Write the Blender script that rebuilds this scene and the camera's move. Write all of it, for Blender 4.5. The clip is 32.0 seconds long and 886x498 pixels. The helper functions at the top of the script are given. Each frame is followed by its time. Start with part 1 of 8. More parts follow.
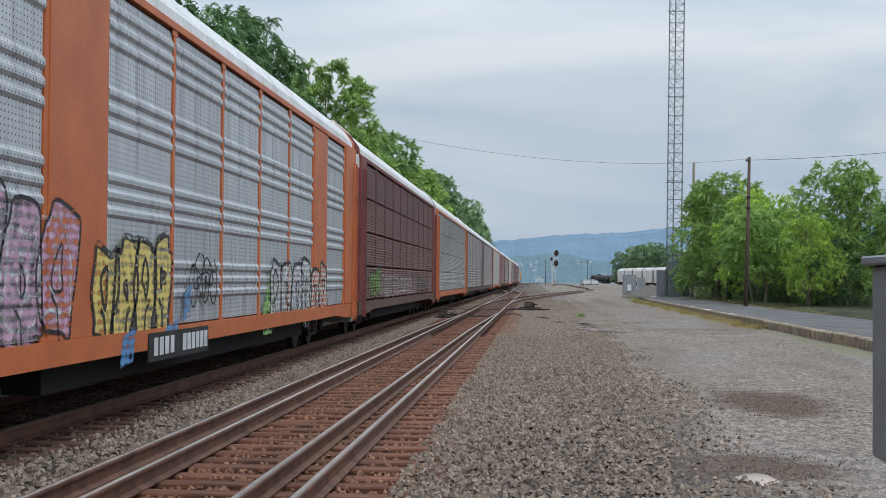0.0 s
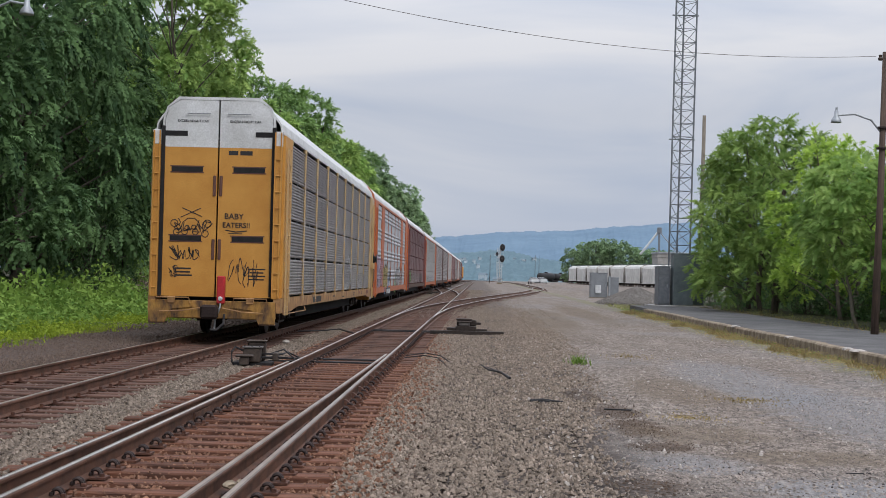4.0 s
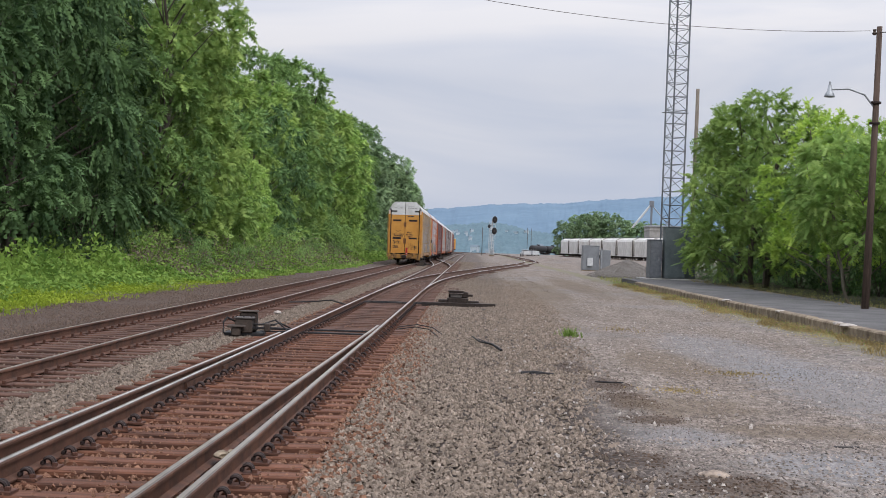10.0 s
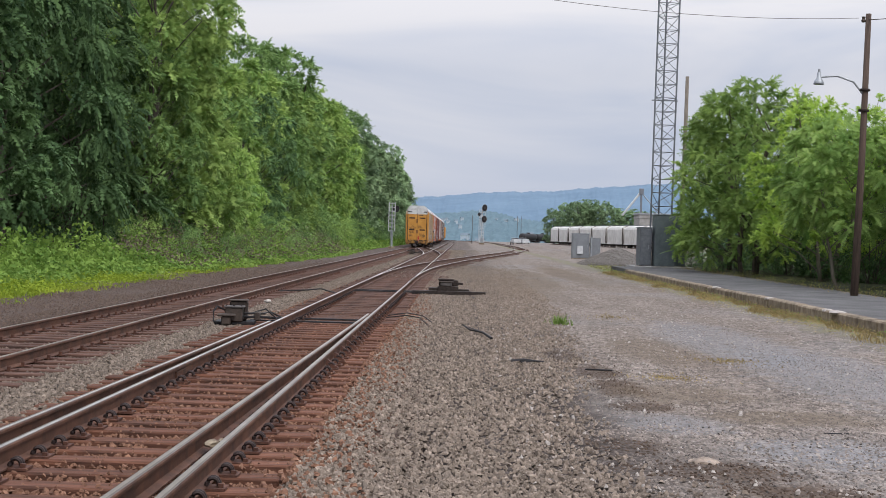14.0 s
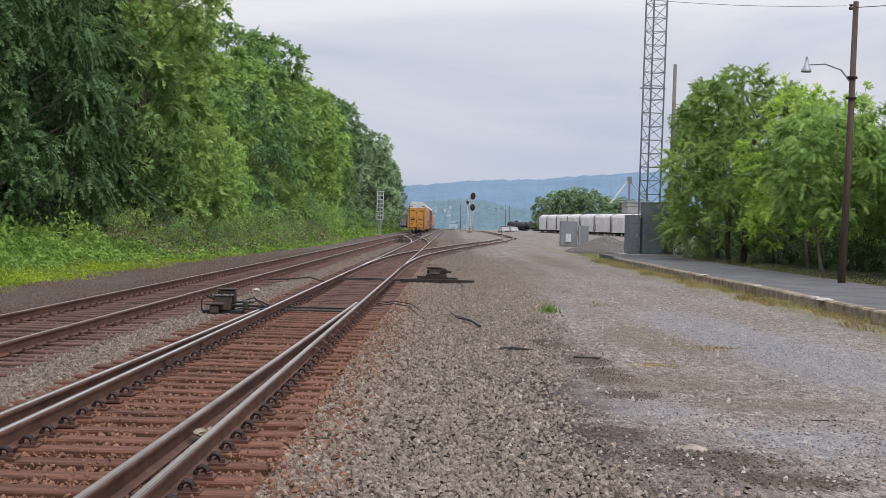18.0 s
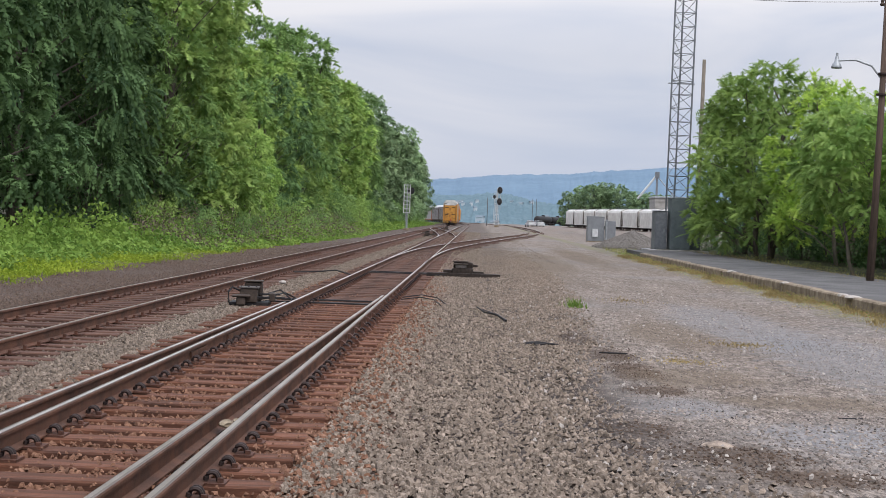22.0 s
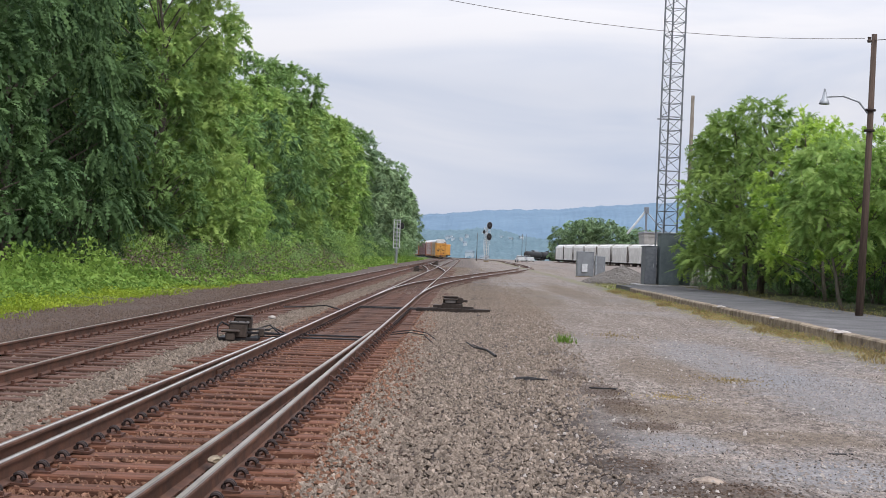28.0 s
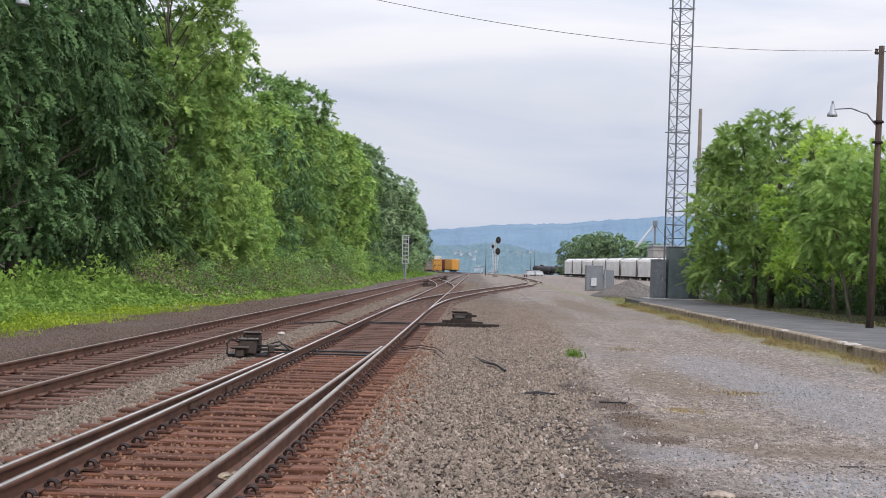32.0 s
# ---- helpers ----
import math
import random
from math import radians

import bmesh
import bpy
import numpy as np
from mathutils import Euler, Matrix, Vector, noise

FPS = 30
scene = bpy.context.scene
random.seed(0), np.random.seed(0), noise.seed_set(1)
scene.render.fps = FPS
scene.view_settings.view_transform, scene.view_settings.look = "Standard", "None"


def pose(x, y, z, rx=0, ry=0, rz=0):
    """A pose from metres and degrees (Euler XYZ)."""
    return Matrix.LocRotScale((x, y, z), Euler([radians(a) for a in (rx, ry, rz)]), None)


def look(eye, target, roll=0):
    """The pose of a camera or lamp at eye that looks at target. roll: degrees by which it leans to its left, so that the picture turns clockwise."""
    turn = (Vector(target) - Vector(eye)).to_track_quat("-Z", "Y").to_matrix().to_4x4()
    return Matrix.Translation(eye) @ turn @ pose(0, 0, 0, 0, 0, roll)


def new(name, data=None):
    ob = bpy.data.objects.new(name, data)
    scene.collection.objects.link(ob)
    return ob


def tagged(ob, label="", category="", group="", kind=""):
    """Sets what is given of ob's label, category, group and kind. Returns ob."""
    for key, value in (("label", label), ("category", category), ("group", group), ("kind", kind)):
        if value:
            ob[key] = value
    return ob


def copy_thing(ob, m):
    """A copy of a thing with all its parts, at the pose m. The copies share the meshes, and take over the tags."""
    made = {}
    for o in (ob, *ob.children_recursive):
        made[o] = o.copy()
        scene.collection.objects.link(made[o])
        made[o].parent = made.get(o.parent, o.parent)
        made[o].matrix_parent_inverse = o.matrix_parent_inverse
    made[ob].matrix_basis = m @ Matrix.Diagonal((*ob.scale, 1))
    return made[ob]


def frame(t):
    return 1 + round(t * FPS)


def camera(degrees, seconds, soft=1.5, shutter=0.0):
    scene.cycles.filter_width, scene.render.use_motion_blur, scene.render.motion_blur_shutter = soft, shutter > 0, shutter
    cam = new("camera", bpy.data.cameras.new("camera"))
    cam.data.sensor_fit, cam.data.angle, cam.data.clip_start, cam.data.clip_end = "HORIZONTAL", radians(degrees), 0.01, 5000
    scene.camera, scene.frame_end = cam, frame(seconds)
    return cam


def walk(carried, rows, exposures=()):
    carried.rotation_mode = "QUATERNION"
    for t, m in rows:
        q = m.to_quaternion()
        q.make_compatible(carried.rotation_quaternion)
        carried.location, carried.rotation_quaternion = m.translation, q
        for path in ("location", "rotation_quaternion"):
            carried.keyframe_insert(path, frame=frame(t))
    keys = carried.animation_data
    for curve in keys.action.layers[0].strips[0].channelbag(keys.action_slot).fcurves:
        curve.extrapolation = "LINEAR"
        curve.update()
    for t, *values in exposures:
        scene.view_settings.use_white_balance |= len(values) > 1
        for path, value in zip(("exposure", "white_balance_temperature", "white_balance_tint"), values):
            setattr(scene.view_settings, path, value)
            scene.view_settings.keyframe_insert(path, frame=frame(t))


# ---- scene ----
EYE = 1.755          # eye above the ballast, rail heads at 0.17
cam = camera(36.0, 32.0, soft=0.55)
# seconds, place along the track, yaw, pitch, roll
ROWS = [
    (0.0, -36.05, 3.92, 1.24, -0.41),
    (0.5, -21.15, 3.48, 1.02, 0.89),
    (1.0, -11.15, 3.14, 0.89, -0.08),
    (1.5, -1.34, 2.94, 1.09, -0.73),
    (1.8, -0.05, 2.86, 1.15, -0.86),
    (2.0, 0.00, 2.80, 1.19, -0.97),
    (2.5, 0.00, 2.65, 1.37, -1.99),
    (3.0, 0.00, 1.93, 1.05, -1.36),
    (3.5, 0.00, 1.70, 1.11, -1.31),
    (5.5, 0.00, 1.15, 1.01, -1.50),
    (6.0, 0.00, 1.13, 0.95, -1.51),
    (6.5, 0.00, 1.09, 0.86, -1.42),
    (7.0, 0.00, 1.07, 0.66, -1.54),
    (7.5, 0.00, 0.99, 0.37, -1.80),
    (8.0, 0.00, 0.95, 0.26, -1.62),
    (8.5, 0.00, 0.95, 0.20, -1.70),
    (9.0, 0.00, 1.06, 0.15, -1.54),
    (9.5, 0.00, 1.17, 0.03, -1.60),
    (10.0, 0.00, 1.22, -0.07, -1.78),
    (10.5, 0.00, 1.20, -0.16, -1.85),
    (11.0, 0.00, 1.18, -0.25, -1.79),
    (11.5, 0.00, 1.19, -0.37, -1.85),
    (12.0, 0.00, 1.26, -0.51, -2.17),
    (12.5, 0.00, 1.30, -0.56, -2.25),
    (13.0, 0.00, 1.30, -0.57, -2.19),
    (13.5, 0.00, 1.22, -0.56, -1.93),
    (14.0, 0.00, 0.80, -0.55, -1.62),
    (14.5, 0.00, 0.49, -0.57, -1.44),
    (16.5, 0.00, 0.42, -0.82, -1.37),
    (17.0, 0.00, 0.41, -0.88, -1.48),
    (17.5, 0.00, 0.37, -0.95, -1.48),
    (18.0, 0.00, 0.31, -1.03, -1.51),
    (18.5, 0.00, 0.28, -1.06, -1.64),
    (19.0, 0.00, 0.26, -1.05, -1.43),
    (19.5, 0.00, -0.05, -0.81, -1.36),
    (20.0, 0.00, -0.08, -0.83, -1.22),
    (20.5, 0.00, 0.99, -0.96, -1.19),
    (21.0, 0.00, 0.92, -1.07, -1.22),
    (21.5, 0.00, 0.78, -1.06, -1.90),
    (22.0, 0.00, 1.43, -1.32, -1.98),
    (22.5, 0.00, 2.58, -1.53, -1.78),
    (23.0, 0.00, 2.15, -1.50, -1.62),
    (23.5, 0.00, 1.58, -1.40, -1.66),
    (24.0, 0.00, 1.29, -1.13, -1.49),
    (24.5, 0.00, 1.17, -0.84, -1.70),
    (25.0, 0.00, 1.13, -0.52, -1.94),
    (25.5, 0.00, 1.14, -0.47, -2.23),
    (27.5, 0.00, 1.10, -0.03, -2.06),
    (28.0, 0.00, 1.00, 0.17, -2.00),
    (28.5, 0.00, 0.98, 0.26, -2.04),
    (29.0, 0.00, 0.97, 0.34, -2.01),
    (29.5, 0.00, 0.96, 0.36, -2.02),
    (30.0, 0.00, 0.98, 0.36, -2.01),
    (30.5, 0.00, 1.02, 0.27, -2.09),
    (31.0, 0.00, 1.03, 0.30, -2.13),
    (31.5, 0.00, 1.23, 0.49, -2.16),
    (32.0, 0.00, 1.37, 0.79, -1.58),
]
walk(cam, [(t, pose(0, y, EYE, 90 + pitch, roll, yaw)) for t, y, yaw, pitch, roll in ROWS],
     exposures=[(0.0, -0.16, 6200, 4), (1.0, -0.10, 6500, 10), (3.5, -0.20, 6450, 10), (6.0, -0.04, 6550, 12), (13.0, -0.02, 6550, 12), (19.0, 0.0, 6530, 12), (20.5, -0.01, 6530, 12), (23.0, 0.10, 6550, 12), (28.0, 0.13, 6530, 12), (32.0, 0.13, 6530, 12)])

# ---- world, sun, exposure ----
SUN_EL, SUN_AZ = 55.0, 120.0
world = bpy.data.worlds.new("overcast_sky")
scene.world = world
world.use_nodes = True
wn, wl = world.node_tree.nodes, world.node_tree.links
wn.clear()
w_out = wn.new("ShaderNodeOutputWorld")
w_bg = wn.new("ShaderNodeBackground")
w_sky = wn.new("ShaderNodeTexSky")
w_sky.sky_type = "NISHITA"
w_sky.sun_disc = False
w_sky.sun_elevation = radians(SUN_EL)
w_sky.sun_rotation = radians(SUN_AZ)
w_sky.air_density, w_sky.dust_density = 1.0, 3.0
w_co = wn.new("ShaderNodeTexCoord")
w_map = wn.new("ShaderNodeMapping")
w_map.inputs["Scale"].default_value = (1.0, 1.0, 4.5)
w_noise = wn.new("ShaderNodeTexNoise")
w_noise.inputs["Scale"].default_value = 2.3
w_noise.inputs["Detail"].default_value = 5.0
w_noise.inputs["Roughness"].default_value = 0.5
w_noise.inputs["Distortion"].default_value = 0.6
w_ramp = wn.new("ShaderNodeValToRGB")
w_ramp.color_ramp.elements[0].position, w_ramp.color_ramp.elements[0].color = 0.36, (6.1, 6.9, 8.5, 1)
w_ramp.color_ramp.elements[1].position, w_ramp.color_ramp.elements[1].color = 0.64, (9.3, 9.4, 9.9, 1)
w_mix = wn.new("ShaderNodeMix")
w_mix.data_type = "RGBA"
w_mix.inputs[0].default_value = 0.93
wl.new(w_co.outputs["Generated"], w_map.inputs["Vector"])
wl.new(w_map.outputs["Vector"], w_noise.inputs["Vector"])
wl.new(w_noise.outputs["Fac"], w_ramp.inputs["Fac"])
wl.new(w_sky.outputs["Color"], w_mix.inputs[6])
wl.new(w_ramp.outputs["Color"], w_mix.inputs[7])
# overcast: the zenith is brighter than the horizon
w_sep = wn.new("ShaderNodeSeparateXYZ")
w_up = wn.new("ShaderNodeMapRange")
w_up.inputs["From Min"].default_value, w_up.inputs["From Max"].default_value = 0.12, 1.0
w_up.inputs["To Min"].default_value, w_up.inputs["To Max"].default_value = 1.0, 3.0
w_mul = wn.new("ShaderNodeMix")
w_mul.data_type, w_mul.blend_type = "RGBA", "MULTIPLY"
w_mul.inputs[0].default_value = 1.0
wl.new(w_co.outputs["Generated"], w_sep.inputs[0])
wl.new(w_sep.outputs["Z"], w_up.inputs["Value"])
wl.new(w_mix.outputs[2], w_mul.inputs[6])
wl.new(w_up.outputs["Result"], w_mul.inputs[7])
wl.new(w_mul.outputs[2], w_bg.inputs["Color"])
w_bg.inputs["Strength"].default_value = 0.085
wl.new(w_bg.outputs["Background"], w_out.inputs["Surface"])
sun = new("sun", bpy.data.lights.new("sun", "SUN"))
sun.data.energy, sun.data.angle, sun.data.color = 1.5, radians(25), (1.0, 0.97, 0.92)
sun.matrix_basis = look((0, 0, 60), (-30 * math.cos(radians(SUN_EL)) * 1.2, 40, 60 - 55 * math.sin(radians(SUN_EL))))


# ---- materials ----
def mat(name, base, second=None, scale=8.0, rough=0.8, metal=0.0, bump=0.3, fine=60.0, mixw=1.0, bump_dist=0.01, spec=0.3, vary=0.0, stretch=(1, 1, 1)):
    """Two-scale noise between two colours, fine grain in the bump; vary: brightness spread between objects."""
    m = bpy.data.materials.new(name)
    m.use_nodes = True
    n, l = m.node_tree.nodes, m.node_tree.links
    b = n["Principled BSDF"]
    b.inputs["Roughness"].default_value = rough
    b.inputs["Metallic"].default_value = metal
    b.inputs["Specular IOR Level"].default_value = spec
    second = second or tuple(c * 0.72 for c in base)
    co = n.new("ShaderNodeTexCoord")
    mp = n.new("ShaderNodeMapping")
    mp.inputs["Scale"].default_value = stretch
    l.new(co.outputs["Object"], mp.inputs["Vector"])
    big = n.new("ShaderNodeTexNoise")
    big.inputs["Scale"].default_value, big.inputs["Detail"].default_value = scale, 6.0
    big.inputs["Roughness"].default_value = 0.62
    l.new(mp.outputs["Vector"], big.inputs["Vector"])
    ramp = n.new("ShaderNodeValToRGB")
    ramp.color_ramp.elements[0].position, ramp.color_ramp.elements[1].position = 0.34, 0.66
    ramp.color_ramp.elements[0].color = (*second, 1)
    ramp.color_ramp.elements[1].color = (*base, 1)
    l.new(big.outputs["Fac"], ramp.inputs["Fac"])
    grain = n.new("ShaderNodeTexNoise")
    grain.inputs["Scale"].default_value, grain.inputs["Detail"].default_value = fine, 3.0
    l.new(mp.outputs["Vector"], grain.inputs["Vector"])
    gm = n.new("ShaderNodeMapRange")
    gm.inputs["To Min"].default_value, gm.inputs["To Max"].default_value = 1 - 0.28 * mixw, 1 + 0.28 * mixw
    l.new(grain.outputs["Fac"], gm.inputs["Value"])
    mul = n.new("ShaderNodeMix")
    mul.data_type, mul.blend_type = "RGBA", "MULTIPLY"
    mul.inputs[0].default_value = 1.0
    l.new(ramp.outputs["Color"], mul.inputs[6])
    l.new(gm.outputs["Result"], mul.inputs[7])
    last = mul.outputs[2]
    if vary:
        info = n.new("ShaderNodeObjectInfo")
        geo = n.new("ShaderNodeNewGeometry")
        add = n.new("ShaderNodeMath")
        add.operation = "ADD"
        l.new(info.outputs["Random"], add.inputs[0])
        l.new(geo.outputs["Random Per Island"], add.inputs[1])
        vr = n.new("ShaderNodeMapRange")
        vr.inputs["From Max"].default_value = 2.0
        vr.inputs["To Min"].default_value, vr.inputs["To Max"].default_value = 1 - vary, 1 + vary
        l.new(add.outputs[0], vr.inputs["Value"])
        mv = n.new("ShaderNodeMix")
        mv.data_type, mv.blend_type = "RGBA", "MULTIPLY"
        mv.inputs[0].default_value = 1.0
        l.new(last, mv.inputs[6])
        l.new(vr.outputs["Result"], mv.inputs[7])
        last = mv.outputs[2]
    l.new(last, b.inputs["Base Color"])
    if bump:
        bp = n.new("ShaderNodeBump")
        bp.inputs["Strength"].default_value, bp.inputs["Distance"].default_value = bump, bump_dist
        l.new(grain.outputs["Fac"], bp.inputs["Height"])
        l.new(bp.outputs["Normal"], b.inputs["Normal"])
    return m


def leaf_mat(name, a, b_, trans=0.25):
    """Foliage: a colour per leaf between two greens, some light through the leaf."""
    m = bpy.data.materials.new(name)
    m.use_nodes = True
    n, l = m.node_tree.nodes, m.node_tree.links
    b = n["Principled BSDF"]
    b.inputs["Roughness"].default_value = 0.7
    b.inputs["Specular IOR Level"].default_value = 0.12
    geo = n.new("ShaderNodeNewGeometry")
    info = n.new("ShaderNodeObjectInfo")
    co = n.new("ShaderNodeTexCoord")
    nz = n.new("ShaderNodeTexNoise")
    nz.inputs["Scale"].default_value, nz.inputs["Detail"].default_value = 0.55, 2.0
    l.new(co.outputs["Object"], nz.inputs["Vector"])
    s = n.new("ShaderNodeMath")
    s.operation = "MULTIPLY_ADD"
    l.new(geo.outputs["Random Per Island"], s.inputs[0])
    s.inputs[1].default_value = 0.36
    l.new(nz.outputs["Fac"], s.inputs[2])
    ramp = n.new("ShaderNodeValToRGB")
    ramp.color_ramp.elements[0].position, ramp.color_ramp.elements[1].position = 0.36, 0.98
    ramp.color_ramp.elements[0].color, ramp.color_ramp.elements[1].color = (*a, 1), (*b_, 1)
    l.new(s.outputs[0], ramp.inputs["Fac"])
    vr = n.new("ShaderNodeMapRange")
    vr.inputs["To Min"].default_value, vr.inputs["To Max"].default_value = 0.75, 1.25
    l.new(info.outputs["Random"], vr.inputs["Value"])
    mv = n.new("ShaderNodeMix")
    mv.data_type, mv.blend_type = "RGBA", "MULTIPLY"
    mv.inputs[0].default_value = 1.0
    l.new(ramp.outputs["Color"], mv.inputs[6])
    l.new(vr.outputs["Result"], mv.inputs[7])
    l.new(mv.outputs[2], b.inputs["Base Color"])
    tr = n.new("ShaderNodeBsdfTranslucent")
    l.new(mv.outputs[2], tr.inputs["Color"])
    ms = n.new("ShaderNodeMixShader")
    ms.inputs[0].default_value = trans
    l.new(b.outputs[0], ms.inputs[1])
    l.new(tr.outputs[0], ms.inputs[2])
    l.new(ms.outputs[0], n["Material Output"].inputs["Surface"])
    return m


M_RAIL = mat("rusted_rail_steel", (0.150, 0.070, 0.043), (0.062, 0.032, 0.022), 3.0, 0.7, 0.2, 0.4, 90)
M_HEAD = mat("polished_rail_head", (0.78, 0.75, 0.72), (0.58, 0.54, 0.50), 2.0, 0.36, 0.9, 0.0, 120, 0.4)
M_HEADM = mat("half_worn_rail_head", (0.50, 0.44, 0.38), (0.34, 0.28, 0.23), 2.0, 0.3, 0.8, 0.05, 120)
M_HEADD = mat("dull_rail_head", (0.24, 0.195, 0.165), (0.15, 0.115, 0.095), 2.0, 0.4, 0.6, 0.1, 120)
M_TIE = mat("rust_stained_wooden_tie", (0.160, 0.068, 0.040), (0.058, 0.027, 0.018), 5.0, 0.9, 0, 0.6, 40, vary=0.4, stretch=(0.25, 2, 2))
M_TIE_A = mat("weathered_wooden_tie", (0.122, 0.064, 0.045), (0.055, 0.031, 0.024), 5.0, 0.9, 0, 0.6, 40, vary=0.3, stretch=(0.25, 2, 2))
M_PLATE = mat("rusted_tie_plate", (0.140, 0.064, 0.042), (0.065, 0.033, 0.025), 12, 0.75, 0.3, 0.4, 120)
M_CLIP = mat("dark_spring_clip", (0.045, 0.03, 0.027), (0.025, 0.018, 0.017), 20, 0.6, 0.5, 0.2, 150)
M_STONE = mat("crushed_grey_ballast", (0.292, 0.234, 0.186), (0.116, 0.091, 0.072), 9, 0.92, 0, 0.5, 120, vary=0.55)
M_LOT = mat("fine_lot_gravel", (0.320, 0.270, 0.235), (0.150, 0.125, 0.109), 0.7, 0.92, 0, 0.4, 120, vary=0.8)
M_CHIP = mat("dark_stone_chips", (0.150, 0.132, 0.122), (0.070, 0.061, 0.057), 3, 0.92, 0, 0.4, 120, vary=0.6)
M_DAMP = mat("damp_dark_grit", (0.135, 0.095, 0.070), (0.060, 0.040, 0.030), 3, 0.92, 0, 0.4, 120, vary=0.4)
M_STONE_A = mat("dark_brown_ballast", (0.255, 0.188, 0.150), (0.100, 0.070, 0.056), 9, 0.92, 0, 0.5, 120, vary=0.6)
M_STONE_R = mat("rust_tinted_ballast", (0.275, 0.148, 0.095), (0.105, 0.052, 0.033), 14, 0.92, 0, 0.5, 120, vary=0.45)
M_HEAP = mat("grey_gravel_heap", (0.225, 0.205, 0.185), (0.125, 0.113, 0.102), 9, 0.92, 0, 0.5, 120, vary=0.3)
M_CINDER = mat("dark_cinders", (0.180, 0.132, 0.104), (0.070, 0.049, 0.039), 14, 0.95, 0, 0.5, 120, vary=0.5)
M_BLACK = mat("dark_machine_steel", (0.035, 0.033, 0.034), (0.02, 0.019, 0.02), 9, 0.6, 0.3, 0.3, 80)
M_OILY = mat("oily_brown_black_steel", (0.050, 0.036, 0.029), (0.020, 0.015, 0.013), 9, 0.6, 0.2, 0.3, 80)
M_CAST = mat("weathered_cast_grey", (0.090, 0.068, 0.055), (0.042, 0.033, 0.028), 9, 0.7, 0.2, 0.3, 80)
M_CASTL = mat("pale_worn_cast_iron", (0.125, 0.112, 0.105), (0.070, 0.063, 0.060), 9, 0.6, 0.2, 0.3, 80)
M_GREY = mat("painted_cabinet_grey", (0.23, 0.245, 0.26), (0.18, 0.19, 0.205), 2.5, 0.5, 0.2, 0.1, 40)
M_GREYD = mat("green_grey_cabinet", (0.155, 0.185, 0.190), (0.105, 0.128, 0.133), 2.5, 0.5, 0.2, 0.1, 40)
M_GALV = mat("galvanised_steel", (0.36, 0.38, 0.40), (0.26, 0.275, 0.29), 6, 0.5, 0.5, 0.1, 60)
M_TOWER = mat("dull_tower_steel", (0.20, 0.215, 0.235), (0.14, 0.15, 0.165), 6, 0.6, 0.4, 0.1, 60)
M_POLE = mat("weathered_brown_pole", (0.115, 0.078, 0.060), (0.06, 0.044, 0.036), 6, 0.9, 0, 0.6, 60, stretch=(3, 3, 0.25))
M_CONC = mat("weathered_concrete_kerb", (0.315, 0.255, 0.18), (0.115, 0.082, 0.055), 3.5, 0.92, 0, 0.6, 50, vary=0.2)
M_ASPH = mat("worn_asphalt", (0.122, 0.117, 0.115), (0.072, 0.069, 0.069), 0.9, 0.92, 0, 0.5, 50)
M_WHITE = mat("white_painted_roof", (0.62, 0.625, 0.63), (0.47, 0.47, 0.465), 1.2, 0.5, 0, 0.1, 30)
M_YELLOW = mat("golden_yellow_paint", (0.54, 0.272, 0.060), (0.45, 0.208, 0.042), 1.5, 0.5, 0, 0.15, 40)
M_CREAM = mat("faded_cream_yellow_paint", (0.50, 0.36, 0.19), (0.40, 0.25, 0.11), 1.5, 0.6, 0, 0.15, 40)
M_SILL = mat("rust_streaked_tan_paint", (0.46, 0.260, 0.105), (0.17, 0.085, 0.045), 2.6, 0.6, 0, 0.2, 30)
M_ORANGE = mat("orange_paint", (0.47, 0.135, 0.042), (0.36, 0.092, 0.032), 1.2, 0.5, 0, 0.15, 40)
M_RED = mat("oxide_red_paint", (0.185, 0.05, 0.042), (0.12, 0.033, 0.03), 1.2, 0.6, 0, 0.15, 40)
M_BROWN = mat("brown_paint", (0.13, 0.06, 0.045), (0.08, 0.04, 0.033), 1.2, 0.6, 0, 0.15, 40)
M_DOOR = mat("streaked_grey_galvanised_door", (0.36, 0.375, 0.39), (0.24, 0.25, 0.265), 1.6, 0.5, 0.3, 0.1, 30, stretch=(2.5, 2.5, 0.3))
M_FLAG = mat("red_rear_device", (0.46, 0.03, 0.035), (0.32, 0.02, 0.025), 6, 0.5, 0, 0.1, 40)
M_INK = mat("black_spray_paint", (0.02, 0.02, 0.022), (0.035, 0.033, 0.033), 6, 0.6, 0, 0, 40)
M_SPRAYW = mat("white_spray_paint", (0.55, 0.56, 0.57), (0.40, 0.41, 0.42), 4, 0.6, 0, 0, 40)
M_SPRAYF = mat("faded_white_spray_paint", (0.40, 0.39, 0.385), (0.27, 0.26, 0.26), 4, 0.6, 0, 0, 40)
M_HOPPER = mat("dirty_white_hopper", (0.66, 0.64, 0.60), (0.47, 0.45, 0.42), 0.8, 0.6, 0, 0.1, 20)
M_BARK = mat("grey_brown_bark", (0.12, 0.098, 0.08), (0.06, 0.05, 0.042), 7, 0.95, 0, 0.8, 50, stretch=(2, 2, 0.4))
M_BARKP = mat("pale_bark", (0.22, 0.19, 0.155), (0.13, 0.11, 0.09), 7, 0.95, 0, 0.8, 50, stretch=(2, 2, 0.4))
M_GLASS = mat("dark_lens_glass", (0.01, 0.01, 0.012), (0.012, 0.012, 0.015), 5, 0.15, 0, 0, 40, spec=0.6)
